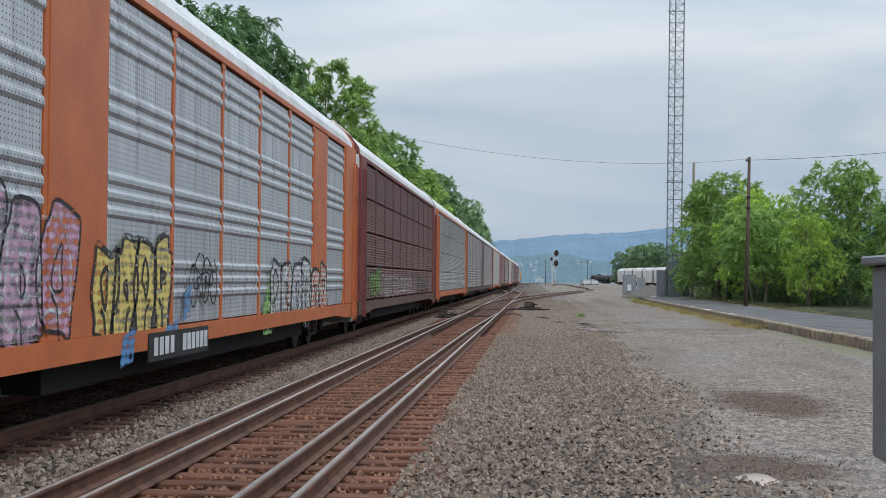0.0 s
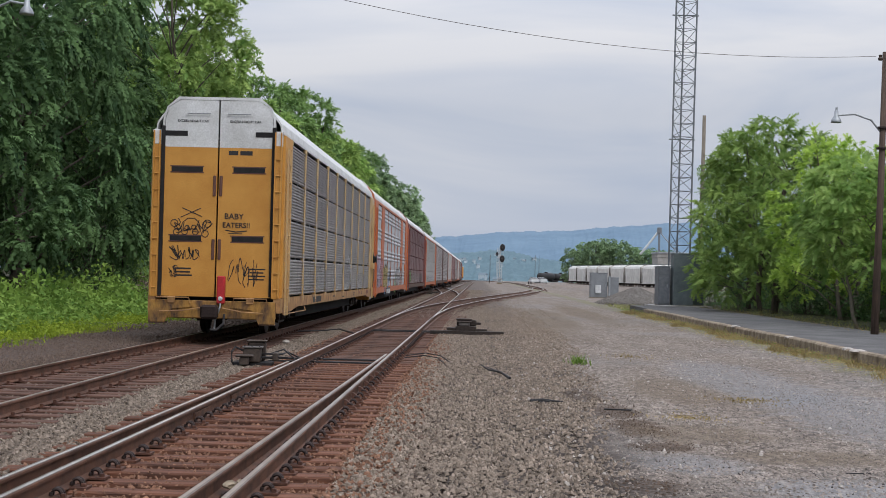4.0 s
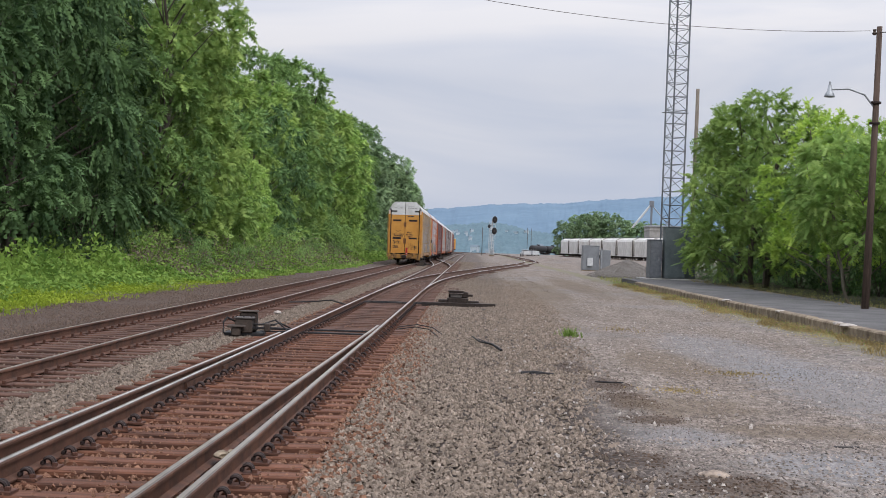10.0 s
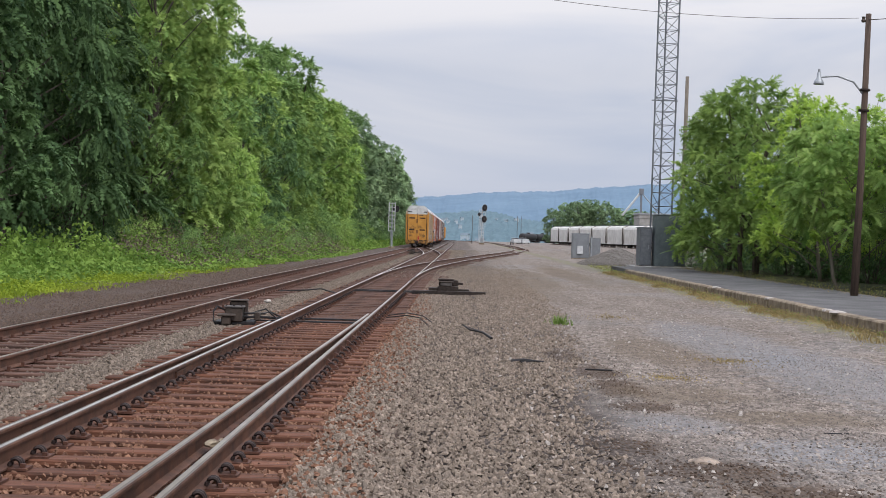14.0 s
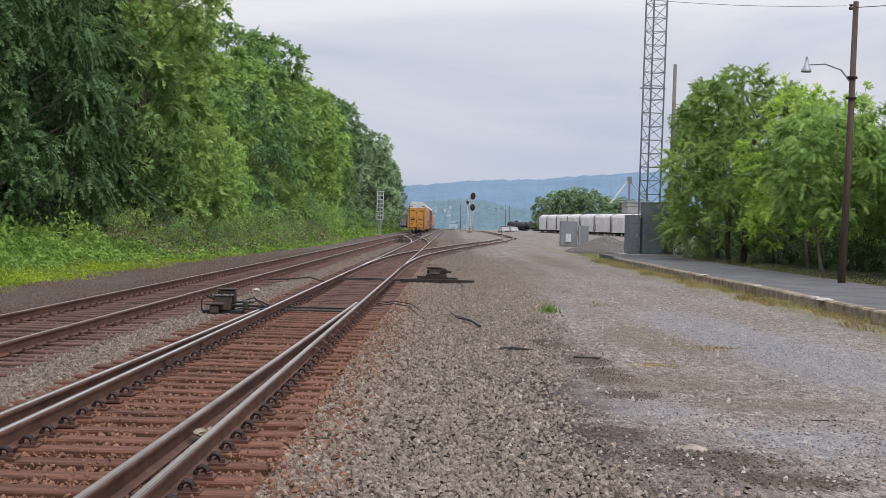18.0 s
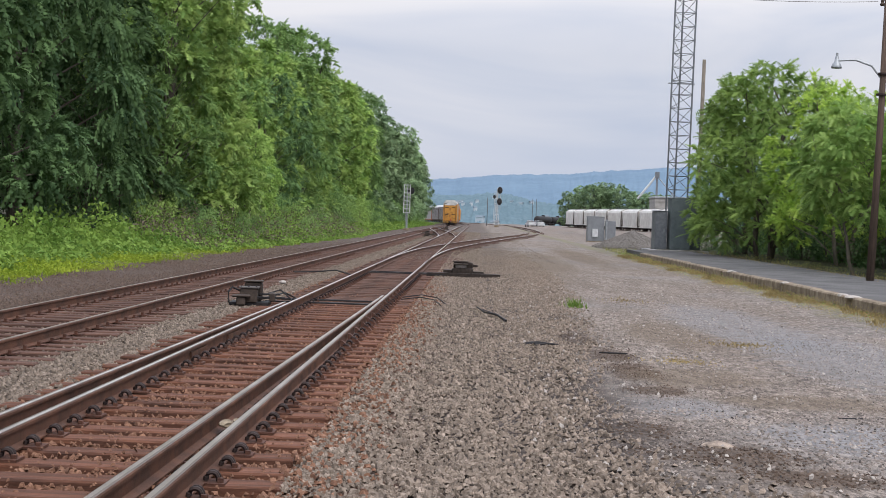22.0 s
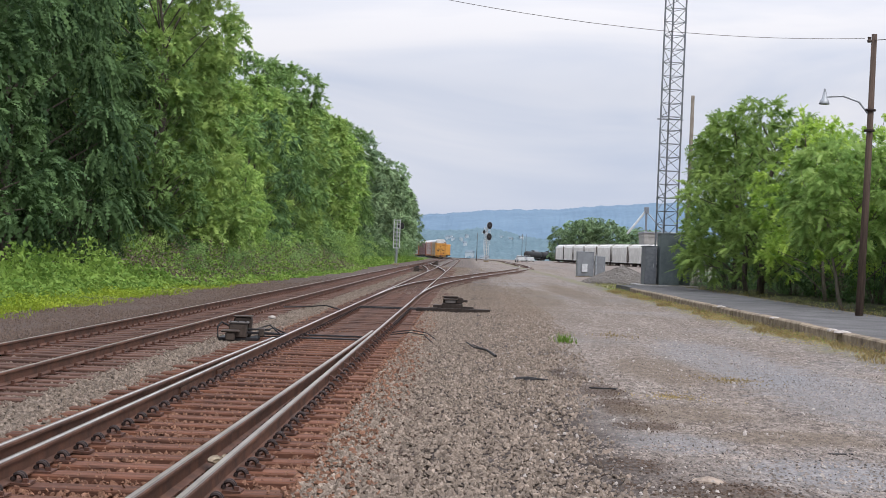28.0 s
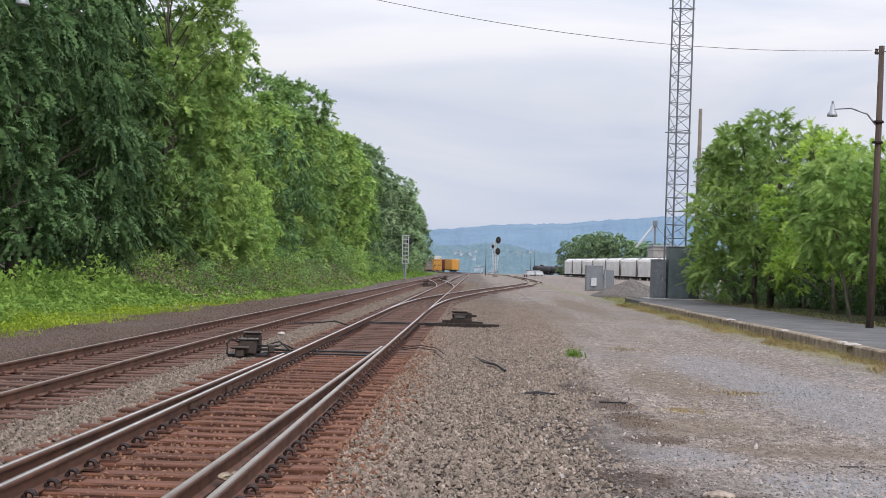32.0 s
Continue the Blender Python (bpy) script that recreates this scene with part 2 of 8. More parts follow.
# near-black colour for shade in slots, gaps, interiors and under the cars
M_DARKVOID = mat("shade_black_filler", (0.022, 0.021, 0.022), (0.014, 0.013, 0.014), 4, 0.9, 0, 0, 40)
L_DARK = leaf_mat("dark_green_leaves", (0.036, 0.077, 0.034), (0.162, 0.268, 0.103), 0.26)
L_MID = leaf_mat("mid_green_leaves", (0.098, 0.184, 0.064), (0.284, 0.425, 0.139), 0.3)
L_LIGHT = leaf_mat("bright_green_leaves", (0.158, 0.286, 0.074), (0.426, 0.561, 0.163), 0.32)
L_GRASS = leaf_mat("fresh_grass_blades", (0.170, 0.270, 0.028), (0.44, 0.53, 0.062), 0.35)
L_WEED = leaf_mat("mixed_weed_leaves", (0.092, 0.184, 0.035), (0.281, 0.413, 0.089), 0.35)
L_WEEDB = leaf_mat("lush_pale_weed_leaves", (0.120, 0.226, 0.042), (0.335, 0.475, 0.108), 0.35)
L_DRY = leaf_mat("dry_yellow_weeds", (0.185, 0.142, 0.062), (0.43, 0.325, 0.145))
L_RIGHT = leaf_mat("sunlit_green_leaves", (0.118, 0.212, 0.058), (0.365, 0.500, 0.140), 0.45)
L_YOUNG = leaf_mat("young_yellow_green_leaves", (0.186, 0.322, 0.058), (0.495, 0.63, 0.140), 0.48)
L_DRYG = leaf_mat("yellowing_weed_leaves", (0.110, 0.120, 0.040), (0.30, 0.30, 0.10), 0.3)
# leaves of the far trees: distance haze put into the green
L_FAR = leaf_mat("hazed_green_leaves", (0.119, 0.195, 0.103), (0.321, 0.435, 0.224), 0.3)
L_STALK = leaf_mat("dry_brown_stalks", (0.085, 0.068, 0.050), (0.20, 0.165, 0.12), 0.15)
L_PALE = leaf_mat("pale_compound_leaves", (0.152, 0.280, 0.070), (0.390, 0.525, 0.165), 0.48)
M_BLOCK = mat("grey_concrete_blocks", (0.33, 0.32, 0.305), (0.24, 0.23, 0.215), 1.2, 0.9, 0, 0.3, 30)


def corrugated(name, a, b_, holes=True, dirt=(0.09, 0.07, 0.06)):
    """Steel side screens: streaked by rain along the height, pierced by small round holes in rows."""
    m = mat(name, a, b_, 1.3, 0.45, 0.35, 0.1, 25, vary=0.2, stretch=(1, 2.5, 0.35))
    n, l = m.node_tree.nodes, m.node_tree.links
    b = n["Principled BSDF"]
    src = b.inputs["Base Color"].links[0].from_socket
    co = n.new("ShaderNodeTexCoord")
    mp = n.new("ShaderNodeMapping")
    mp.inputs["Scale"].default_value = (1, 1.6, 0.12)
    l.new(co.outputs["Object"], mp.inputs["Vector"])
    st = n.new("ShaderNodeTexNoise")
    st.inputs["Scale"].default_value, st.inputs["Detail"].default_value = 4.0, 5.0
    l.new(mp.outputs["Vector"], st.inputs["Vector"])
    r = n.new("ShaderNodeValToRGB")
    r.color_ramp.elements[0].position, r.color_ramp.elements[1].position = 0.52, 0.74
    r.color_ramp.elements[0].color, r.color_ramp.elements[1].color = (0, 0, 0, 1), (0.6, 0.6, 0.6, 1)
    l.new(st.outputs["Fac"], r.inputs["Fac"])
    mx = n.new("ShaderNodeMix")
    mx.data_type = "RGBA"
    l.new(r.outputs["Color"], mx.inputs[0])
    l.new(src, mx.inputs[6])
    mx.inputs[7].default_value = (*dirt, 1)
    last = mx.outputs[2]
    if holes:
        sep = n.new("ShaderNodeSeparateXYZ")
        l.new(co.outputs["Object"], sep.inputs[0])
        waves = []
        for ax, step in (("Y", 0.085), ("Z", 0.062)):
            k = n.new("ShaderNodeMath")
            k.operation = "MULTIPLY"
            k.inputs[1].default_value = 2 * math.pi / step
            l.new(sep.outputs[ax], k.inputs[0])
            c = n.new("ShaderNodeMath")
            c.operation = "COSINE"
            l.new(k.outputs[0], c.inputs[0])
            waves.append(c)
        sm = n.new("ShaderNodeMath")
        sm.operation = "ADD"
        l.new(waves[0].outputs[0], sm.inputs[0])
        l.new(waves[1].outputs[0], sm.inputs[1])
        gt = n.new("ShaderNodeMath")
        gt.operation = "GREATER_THAN"
        gt.inputs[1].default_value = 1.55
        l.new(sm.outputs[0], gt.inputs[0])
        mh = n.new("ShaderNodeMix")
        mh.data_type = "RGBA"
        l.new(gt.outputs[0], mh.inputs[0])
        l.new(last, mh.inputs[6])
        mh.inputs[7].default_value = (0.03, 0.03, 0.033, 1)
        last = mh.outputs[2]
    l.new(last, b.inputs["Base Color"])
    return m


M_SCREEN = corrugated("galvanised_screen", (0.50, 0.515, 0.53), (0.34, 0.36, 0.38))
M_SCREEN_G = corrugated("weathered_grey_screen", (0.41, 0.375, 0.36), (0.20, 0.178, 0.172), False)
M_SCREEN_R = corrugated("oxide_screen", (0.235, 0.125, 0.115), (0.155, 0.072, 0.068), False, (0.06, 0.03, 0.03))
M_SCREEN_W = corrugated("pale_grey_screen", (0.40, 0.395, 0.38), (0.29, 0.285, 0.27), False)


def spray_mat(name, a, cover=0.6, rib=0.104):
    """Thin sprayed paint, worn through in specks and along the ribs of the sheet below."""
    m = mat(name, a, tuple(c * 0.78 for c in a), 4, 0.6, 0, 0, 40)
    n, l = m.node_tree.nodes, m.node_tree.links
    b = n["Principled BSDF"]
    co = n.new("ShaderNodeTexCoord")
    nz = n.new("ShaderNodeTexNoise")
    nz.inputs["Scale"].default_value, nz.inputs["Detail"].default_value = 7.0, 8.0
    l.new(co.outputs["Object"], nz.inputs["Vector"])
    sep = n.new("ShaderNodeSeparateXYZ")
    l.new(co.outputs["Object"], sep.inputs[0])
    k = n.new("ShaderNodeMath")
    k.operation = "MULTIPLY"
    k.inputs[1].default_value = 2 * math.pi / rib
    l.new(sep.outputs["Z"], k.inputs[0])
    c = n.new("ShaderNodeMath")
    c.operation = "COSINE"
    l.new(k.outputs[0], c.inputs[0])
    w = n.new("ShaderNodeMath")
    w.operation = "MULTIPLY_ADD"
    l.new(c.outputs[0], w.inputs[0])
    w.inputs[1].default_value = 0.10
    l.new(nz.outputs["Fac"], w.inputs[2])
    r = n.new("ShaderNodeMapRange")
    r.inputs["From Min"].default_value, r.inputs["From Max"].default_value = 0.72 - cover * 0.5, 1.02 - cover * 0.5
    l.new(w.outputs[0], r.inputs["Value"])
    l.new(r.outputs["Result"], b.inputs["Alpha"])
    return m


TAG_W = spray_mat("worn_white_spray", (0.62, 0.62, 0.63), 0.7)
TAG_F = spray_mat("thin_faded_spray", (0.50, 0.48, 0.475), 0.52)
TAG_Y = spray_mat("worn_yellow_spray", (0.66, 0.52, 0.15), 0.9)
TAG_P = spray_mat("worn_violet_spray", (0.52, 0.32, 0.44), 0.75)
TAG_G = spray_mat("worn_green_spray", (0.24, 0.42, 0.12), 0.8)
TAG_B = spray_mat("worn_blue_spray", (0.10, 0.23, 0.43), 0.9)
TAG_K = spray_mat("worn_black_spray", (0.025, 0.025, 0.028), 0.85)


# ---- mesh tools ----
class Shape:
    """Collects vertices and faces of one mesh."""

    def __init__(self):
        self.v, self.f = [], []

    def add(self, verts, faces, m=None):
        k = len(self.v)
        self.v += [tuple(m @ Vector(p)) for p in verts] if m else [tuple(p) for p in verts]
        self.f += [tuple(i + k for i in f) for f in faces]
        return self

    def box(self, x0, x1, y0, y1, z0, z1, m=None, c=0.0):
        """A box; c: a chamfer round its top and bottom edges' corners."""
        if c <= 0:
            vs = [(x, y, z) for z in (z0, z1) for y in (y0, y1) for x in (x0, x1)]
            return self.add(vs, [(0, 2, 3, 1), (4, 5, 7, 6), (0, 1, 5, 4), (2, 6, 7, 3), (0, 4, 6, 2), (1, 3, 7, 5)], m)
        vs, fs = [], []
        for z, i in ((z0, c), (z0 + c, 0), (z1 - c, 0), (z1, c)):
            vs += [(x0 + i + c, y0 + i, z), (x1 - i - c, y0 + i, z), (x1 - i, y0 + i + c, z), (x1 - i, y1 - i - c, z),
                   (x1 - i - c, y1 - i, z), (x0 + i + c, y1 - i, z), (x0 + i, y1 - i - c, z), (x0 + i, y0 + i + c, z)]
        for k in range(3):
            for j in range(8):
                fs.append((k * 8 + j, k * 8 + (j + 1) % 8, (k + 1) * 8 + (j + 1) % 8, (k + 1) * 8 + j))
        fs += [tuple(range(7, -1, -1)), tuple(range(24, 32))]
        return self.add(vs, fs, m)

    def tube(self, pts, r, n=8, r2=None, caps=True):
        """A round bar along points; r2: the radius at its end."""
        pts = [Vector(p) for p in pts]
        r2 = r if r2 is None else r2
        k0 = len(self.v)
        for i, p in enumerate(pts):
            d = (pts[min(i + 1, len(pts) - 1)] - pts[max(i - 1, 0)]).normalized()
            a = d.cross(Vector((0, 0, 1)) if abs(d.z) < 0.9 else Vector((1, 0, 0))).normalized()
            b = d.cross(a)
            rr = r + (r2 - r) * i / max(1, len(pts) - 1)
            for j in range(n):
                t = 2 * math.pi * j / n
                self.v.append(tuple(p + rr * (math.cos(t) * a + math.sin(t) * b)))
        for i in range(len(pts) - 1):
            for j in range(n):
                q = k0 + i * n
                self.f.append((q + j, q + (j + 1) % n, q + n + (j + 1) % n, q + n + j))
        if caps:
            self.f.append(tuple(k0 + j for j in range(n - 1, -1, -1)))
            self.f.append(tuple(k0 + (len(pts) - 1) * n + j for j in range(n)))
        return self

    def sweep(self, profile, frames, closed=True, caps=True):
        """A profile of (across, up) pairs carried along frames of (place, across, up)."""
        k0, n = len(self.v), len(profile)
        for p, a, u in frames:
            self.v += [tuple(p + x * a + z * u) for x, z in profile]
        for i in range(len(frames) - 1):
            for j in range(n if closed else n - 1):
                q = k0 + i * n
                self.f.append((q + j, q + (j + 1) % n, q + n + (j + 1) % n, q + n + j))
        if caps and closed:
            self.f.append(tuple(k0 + j for j in range(n - 1, -1, -1)))
            self.f.append(tuple(k0 + (len(frames) - 1) * n + j for j in range(n)))
        return self

    def lathe(self, prof, n=16, m=None):
        """Turns (radius, z) pairs round z."""
        vs, fs = [], []
        for r, z in prof:
            vs += [(r * math.cos(2 * math.pi * j / n), r * math.sin(2 * math.pi * j / n), z) for j in range(n)]
        for i in range(len(prof) - 1):
            fs += [(i * n + j, i * n + (j + 1) % n, (i + 1) * n + (j + 1) % n, (i + 1) * n + j) for j in range(n)]
        fs += [tuple(range(n - 1, -1, -1)), tuple((len(prof) - 1) * n + j for j in range(n))]
        return self.add(vs, fs, m)

    def mesh(self, name, material, smooth=False):
        me = bpy.data.meshes.new(name)
        me.from_pydata(self.v, [], self.f)
        for m in material if isinstance(material, (list, tuple)) else [material]:
            me.materials.append(m)
        bm = bmesh.new()
        bm.from_mesh(me)
        bmesh.ops.recalc_face_normals(bm, faces=bm.faces)
        bm.to_mesh(me)
        bm.free()
        if smooth:
            me.shade_smooth()
        return me


def part(name, shape, material, parent, label="", smooth=False, m=None):
    """One mesh object under a thing or a part. shape: a Shape or a ready mesh."""
    me = shape.mesh(name, material, smooth) if isinstance(shape, Shape) else shape
    ob = new(name, me)
    ob.parent = parent
    if m is not None:
        ob.matrix_basis = m
    return tagged(ob, label)


def thing(name, label, category, m=None, group="", kind=""):
    ob = new(name)
    ob.empty_display_size = 0.2
    if m is not None:
        ob.matrix_basis = m
    return tagged(ob, label, category, group, kind)


def solid(name, shape, material, label, category, m=None, group="", kind="", smooth=False):
    ob = new(name, shape.mesh(name, material, smooth))
    if m is not None:
        ob.matrix_basis = m
    return tagged(ob, label, category, group, kind)


def raw_mesh(name, verts, faces, material):
    """A large mesh straight from arrays; faces all have the same number of corners."""
    me = bpy.data.meshes.new(name)
    verts, faces = np.asarray(verts, np.float32), np.asarray(faces, np.int32)
    nf, nc = faces.shape
    me.vertices.add(len(verts))
    me.vertices.foreach_set("co", verts.ravel())
    me.loops.add(nf * nc)
    me.loops.foreach_set("vertex_index", faces.ravel())
    me.polygons.add(nf)
    me.polygons.foreach_set("loop_start", np.arange(0, nf * nc, nc, dtype=np.int32))
    for m in material if isinstance(material, (list, tuple)) else [material]:
        me.materials.append(m)
    me.update(calc_edges=True)
    return me



# ---- the plan: tracks ----
XA, XB, HEAD = -6.19, -2.49, 0.17
BEND_Y, BEND_R = 345.0, 1050.0


def bend(y):
    """How far the lines swing to the left at y."""
    d = max(0.0, y - BEND_Y)
    return d * d / (2 * BEND_R)


def spline(knots, y):
    """Smooth lateral place at y through (y, x) knots."""
    if y <= knots[0][0]:
        return knots[0][1]
    for i in range(len(knots) - 1):
        (y0, x0), (y1, x1) = knots[i], knots[i + 1]
        if y <= y1:
            t = (y - y0) / (y1 - y0)
            m0 = 0 if i == 0 else (x1 - knots[i - 1][1]) / (y1 - knots[i - 1][0])
            m1 = 0 if i + 2 >= len(knots) else (knots[i + 2][1] - x0) / (knots[i + 2][0] - y0)
            h = y1 - y0
            return ((2 * t**3 - 3 * t * t + 1) * x0 + (t**3 - 2 * t * t + t) * h * m0 + (-2 * t**3 + 3 * t * t) * x1 + (t**3 - t * t) * h * m1)
    return knots[-1][1]


C_KNOTS = [(43.5, XB), (58, -2.4), (70, -2.0), (82, -1.15), (96, 0.05), (120, 2.4), (145, 4.9), (165, 6.6), (185, 7.9), (210, 8.75), (260, 9.2), (345, 9.2)]
X_KNOTS = [(112, XB), (125, -2.75), (140, -3.3), (165, -4.5), (185, -5.5), (202, -6.1), (212, XA)]


def track_a(y):
    return XA - bend(y)


def track_b(y):
    return XB - bend(y)


def track_c(y):
    return spline(C_KNOTS, y) - bend(y)


def track_x(y):
    return spline(X_KNOTS, y)


def track_y(y):
    return 24.0 + 0.085 * (348 - y) + 0.000465 * (348 - y) ** 2 if y < 348 else 24.0 + (y - 348) * 0.008


def yard_level(y):
    return 0.20 + 0.13 * min(1, max(0, (y - 258) / 90)) - 1.25 * min(1, max(0, (y - 356) / 22))


def yard_z(x):
    t = min(1, max(0, (x - 12.5) / 2.0))
    return 0.33 * t * t * (3 - 2 * t)


# ---- ground ----
def far_height(x, y):
    """Level ground, then a fall into the valley."""
    return -9.0 * min(1, max(0, (y - 560) / 200)) ** 2 - (6 if y > 800 else 0) - max(0, y - 900) * 0.012


def ground():
    ys = list(np.arange(-60, 60, 0.6)) + list(np.arange(60, 200, 2.5)) + list(np.arange(200, 620, 12)) + list(np.geomspace(620, 4700, 60))
    xs_in = list(np.arange(-14, 15, 0.5))
    out_ = list(np.geomspace(16, 3800, 44))
    xs = [-x for x in reversed(out_)] + xs_in + out_
    vs = []
    for y in ys:
        for x in xs:
            z = far_height(x, y) if y > 500 else 0.0
            if y < 500:
                z += yard_z(x) * min(1, max(0, (372 - y) / 20))
                z -= 1.25 * min(1, max(0, (x - 15.5) / 3)) * min(1, max(0, (y - 356) / 22)) * min(1, (500 - y) / 30)
                z += 0.025 * noise.noise(Vector((x * 0.45, y * 0.45, 0))) if x > -1 else 0.02 * noise.noise(Vector((x * 0.4, y * 0.4, 5)))
                if 6.4 < x < 8.3:
                    z += 0.09 * (x - 6.4) / 1.9
                if 8.3 < x < 12.3 and -50 < y < 96:
                    z = -0.02
                if x < -10.5:
                    z += 0.045 * min(14, -10.5 - x) + 0.1 * noise.noise(Vector((x * 0.3, y * 0.2, 9)))
                if -8.2 < x < 0.4:
                    z = min(z, 0.0) - (0.07 if (-8.0 < x < -4.6 or -4.2 < x < -0.9) else 0.035)
            vs.append((x, y, z))
    n = len(xs)
    fs = [(j * n + i, j * n + i + 1, (j + 1) * n + i + 1, (j + 1) * n + i) for j in range(len(ys) - 1) for i in range(n - 1)]
    me = raw_mesh("ground", vs, fs, M_GROUND)
    me.shade_smooth()
    return tagged(new("ground", me), "grey crushed gravel ground with worn dirt tracks", "ground", kind="structure")


def ground_material():
    m = bpy.data.materials.new("gravel_dirt_and_grass")
    m.use_nodes = True
    n, l = m.node_tree.nodes, m.node_tree.links
    b = n["Principled BSDF"]
    b.inputs["Roughness"].default_value = 0.95
    b.inputs["Specular IOR Level"].default_value = 0.15
    co = n.new("ShaderNodeTexCoord")
    sep = n.new("ShaderNodeSeparateXYZ")
    l.new(co.outputs["Object"], sep.inputs[0])

    def noise_tex(scale, detail=4.0, rough=0.6, stretch=(1, 1, 1)):
        mp = n.new("ShaderNodeMapping")
        mp.inputs["Scale"].default_value = stretch
        l.new(co.outputs["Object"], mp.inputs["Vector"])
        t = n.new("ShaderNodeTexNoise")
        t.inputs["Scale"].default_value, t.inputs["Detail"].default_value, t.inputs["Roughness"].default_value = scale, detail, rough
        l.new(mp.outputs["Vector"], t.inputs["Vector"])
        return t.outputs["Fac"]

    def ramp(src, p0, p1, c0=(0, 0, 0), c1=(1, 1, 1)):
        r = n.new("ShaderNodeValToRGB")
        r.color_ramp.elements[0].position, r.color_ramp.elements[1].position = p0, p1
        r.color_ramp.elements[0].color, r.color_ramp.elements[1].color = (*c0, 1), (*c1, 1)
        l.new(src, r.inputs["Fac"])
        return r.outputs["Color"]

    def mix(fac, a, c, mode="MIX"):
        x = n.new("ShaderNodeMix")
        x.data_type, x.blend_type = "RGBA", mode
        for sock, val in ((x.inputs[0], fac), (x.inputs[6], a), (x.inputs[7], c)):
            if isinstance(val, (int, float)):
                sock.default_value = val
            elif isinstance(val, tuple):
                sock.default_value = (*val, 1)
            else:
                l.new(val, sock)
        return x.outputs[2]

    def math_(op, a, c=None, d=None):
        x = n.new("ShaderNodeMath")
        x.operation = op
        for i, val in enumerate((a, c, d)):
            if val is None:
                continue
            if isinstance(val, (int, float)):
                x.inputs[i].default_value = val
            else:
                l.new(val, x.inputs[i])
        return x.outputs[0]

    def span(src, a0, a1):
        x = n.new("ShaderNodeMapRange")
        x.interpolation_type = "SMOOTHSTEP"
        x.inputs["From Min"].default_value, x.inputs["From Max"].default_value = a0, a1
        l.new(src, x.inputs["Value"])
        return x.outputs["Result"]

    X, Y = sep.outputs["X"], sep.outputs["Y"]
    wob = math_("MULTIPLY_ADD", noise_tex(0.35, 3), 2.4, -1.2)
    wob2 = math_("MULTIPLY_ADD", noise_tex(1.3, 3), 1.0, -0.5)
    xw = math_("ADD", X, wob)
    xw2 = math_("ADD", X, wob2)
    vor = n.new("ShaderNodeTexVoronoi")
    vor.inputs["Scale"].default_value = 22.0
    vor_map = n.new("ShaderNodeMapping")
    vor_map.inputs["Scale"].default_value = (1, 0.55, 1)
    l.new(co.outputs["Object"], vor_map.inputs["Vector"])
    l.new(vor_map.outputs["Vector"], vor.inputs["Vector"])
    vsep = n.new("ShaderNodeSeparateColor")
    l.new(vor.outputs["Color"], vsep.inputs[0])
    stones = ramp(vsep.outputs["Red"], 0.0, 1.0, (0.10, 0.084, 0.073), (0.25, 0.215, 0.19))
    stones = mix(1.0, stones, ramp(noise_tex(11.0, 8, 0.85), 0.42, 0.58, (0.5, 0.49, 0.48), (1.4, 1.4, 1.4)), "MULTIPLY")
    stones = mix(1.0, stones, ramp(noise_tex(2.0, 8, 0.85, (1.6, 0.5, 1)), 0.40, 0.60, (0.62, 0.58, 0.56), (1.3, 1.3, 1.3)), "MULTIPLY")
    stones = mix(math_("MULTIPLY", ramp(noise_tex(0.25, 5, 0.7, (1.5, 0.25, 1)), 0.42, 0.62), 0.45), stones, (0.135, 0.098, 0.080))
    # gaps between stones darkened, their shade put into the colour
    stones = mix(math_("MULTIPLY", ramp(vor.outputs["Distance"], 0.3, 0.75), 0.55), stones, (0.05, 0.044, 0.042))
    # near ballast bed halved in colour, deepening the shade between loose stones
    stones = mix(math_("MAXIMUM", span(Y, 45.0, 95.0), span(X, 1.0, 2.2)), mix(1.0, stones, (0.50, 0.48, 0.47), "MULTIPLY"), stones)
    fine_v = n.new("ShaderNodeTexVoronoi")
    fine_v.inputs["Scale"].default_value = 48.0
    fine_map = n.new("ShaderNodeMapping")
    fine_map.inputs["Scale"].default_value = (1, 0.4, 1)
    l.new(co.outputs["Object"], fine_map.inputs["Vector"])
    l.new(fine_map.outputs["Vector"], fine_v.inputs["Vector"])
    fsep = n.new("ShaderNodeSeparateColor")
    l.new(fine_v.outputs["Color"], fsep.inputs[0])
    lot_a = ramp(noise_tex(0.9, 8, 0.7), 0.35, 0.68, (0.105, 0.086, 0.075), (0.235, 0.203, 0.182))
    lot = mix(0.6, lot_a, ramp(fsep.outputs["Red"], 0.0, 1.0, (0.06, 0.05, 0.044), (0.32, 0.28, 0.252)))
    patch = ramp(noise_tex(0.16, 4, 0.55, (1, 0.6, 1)), 0.5, 0.6)
    streak = ramp(noise_tex(1.4, 6, 0.7, (1.0, 0.12, 1)), 0.42, 0.6)
    lot = mix(math_("MULTIPLY", streak, 0.45), lot, (0.255, 0.225, 0.205))
    grit = ramp(noise_tex(9.0, 8, 0.85, (1, 0.4, 1)), 0.42, 0.58, (0.45, 0.44, 0.43), (1.5, 1.5, 1.5))
    lot = mix(1.0, lot, grit, "MULTIPLY")
    clod = ramp(noise_tex(2.6, 7, 0.75), 0.54, 0.66)
    lot = mix(math_("MULTIPLY", clod, 0.5), lot, (0.075, 0.062, 0.054))
    lot = mix(math_("MULTIPLY", patch, 0.3), lot, ramp(fsep.outputs["Green"], 0, 1, (0.15, 0.158, 0.172), (0.25, 0.262, 0.285)))
    rutn = ramp(noise_tex(0.5, 5, 0.65, (1.0, 0.16, 1)), 0.52, 0.66)
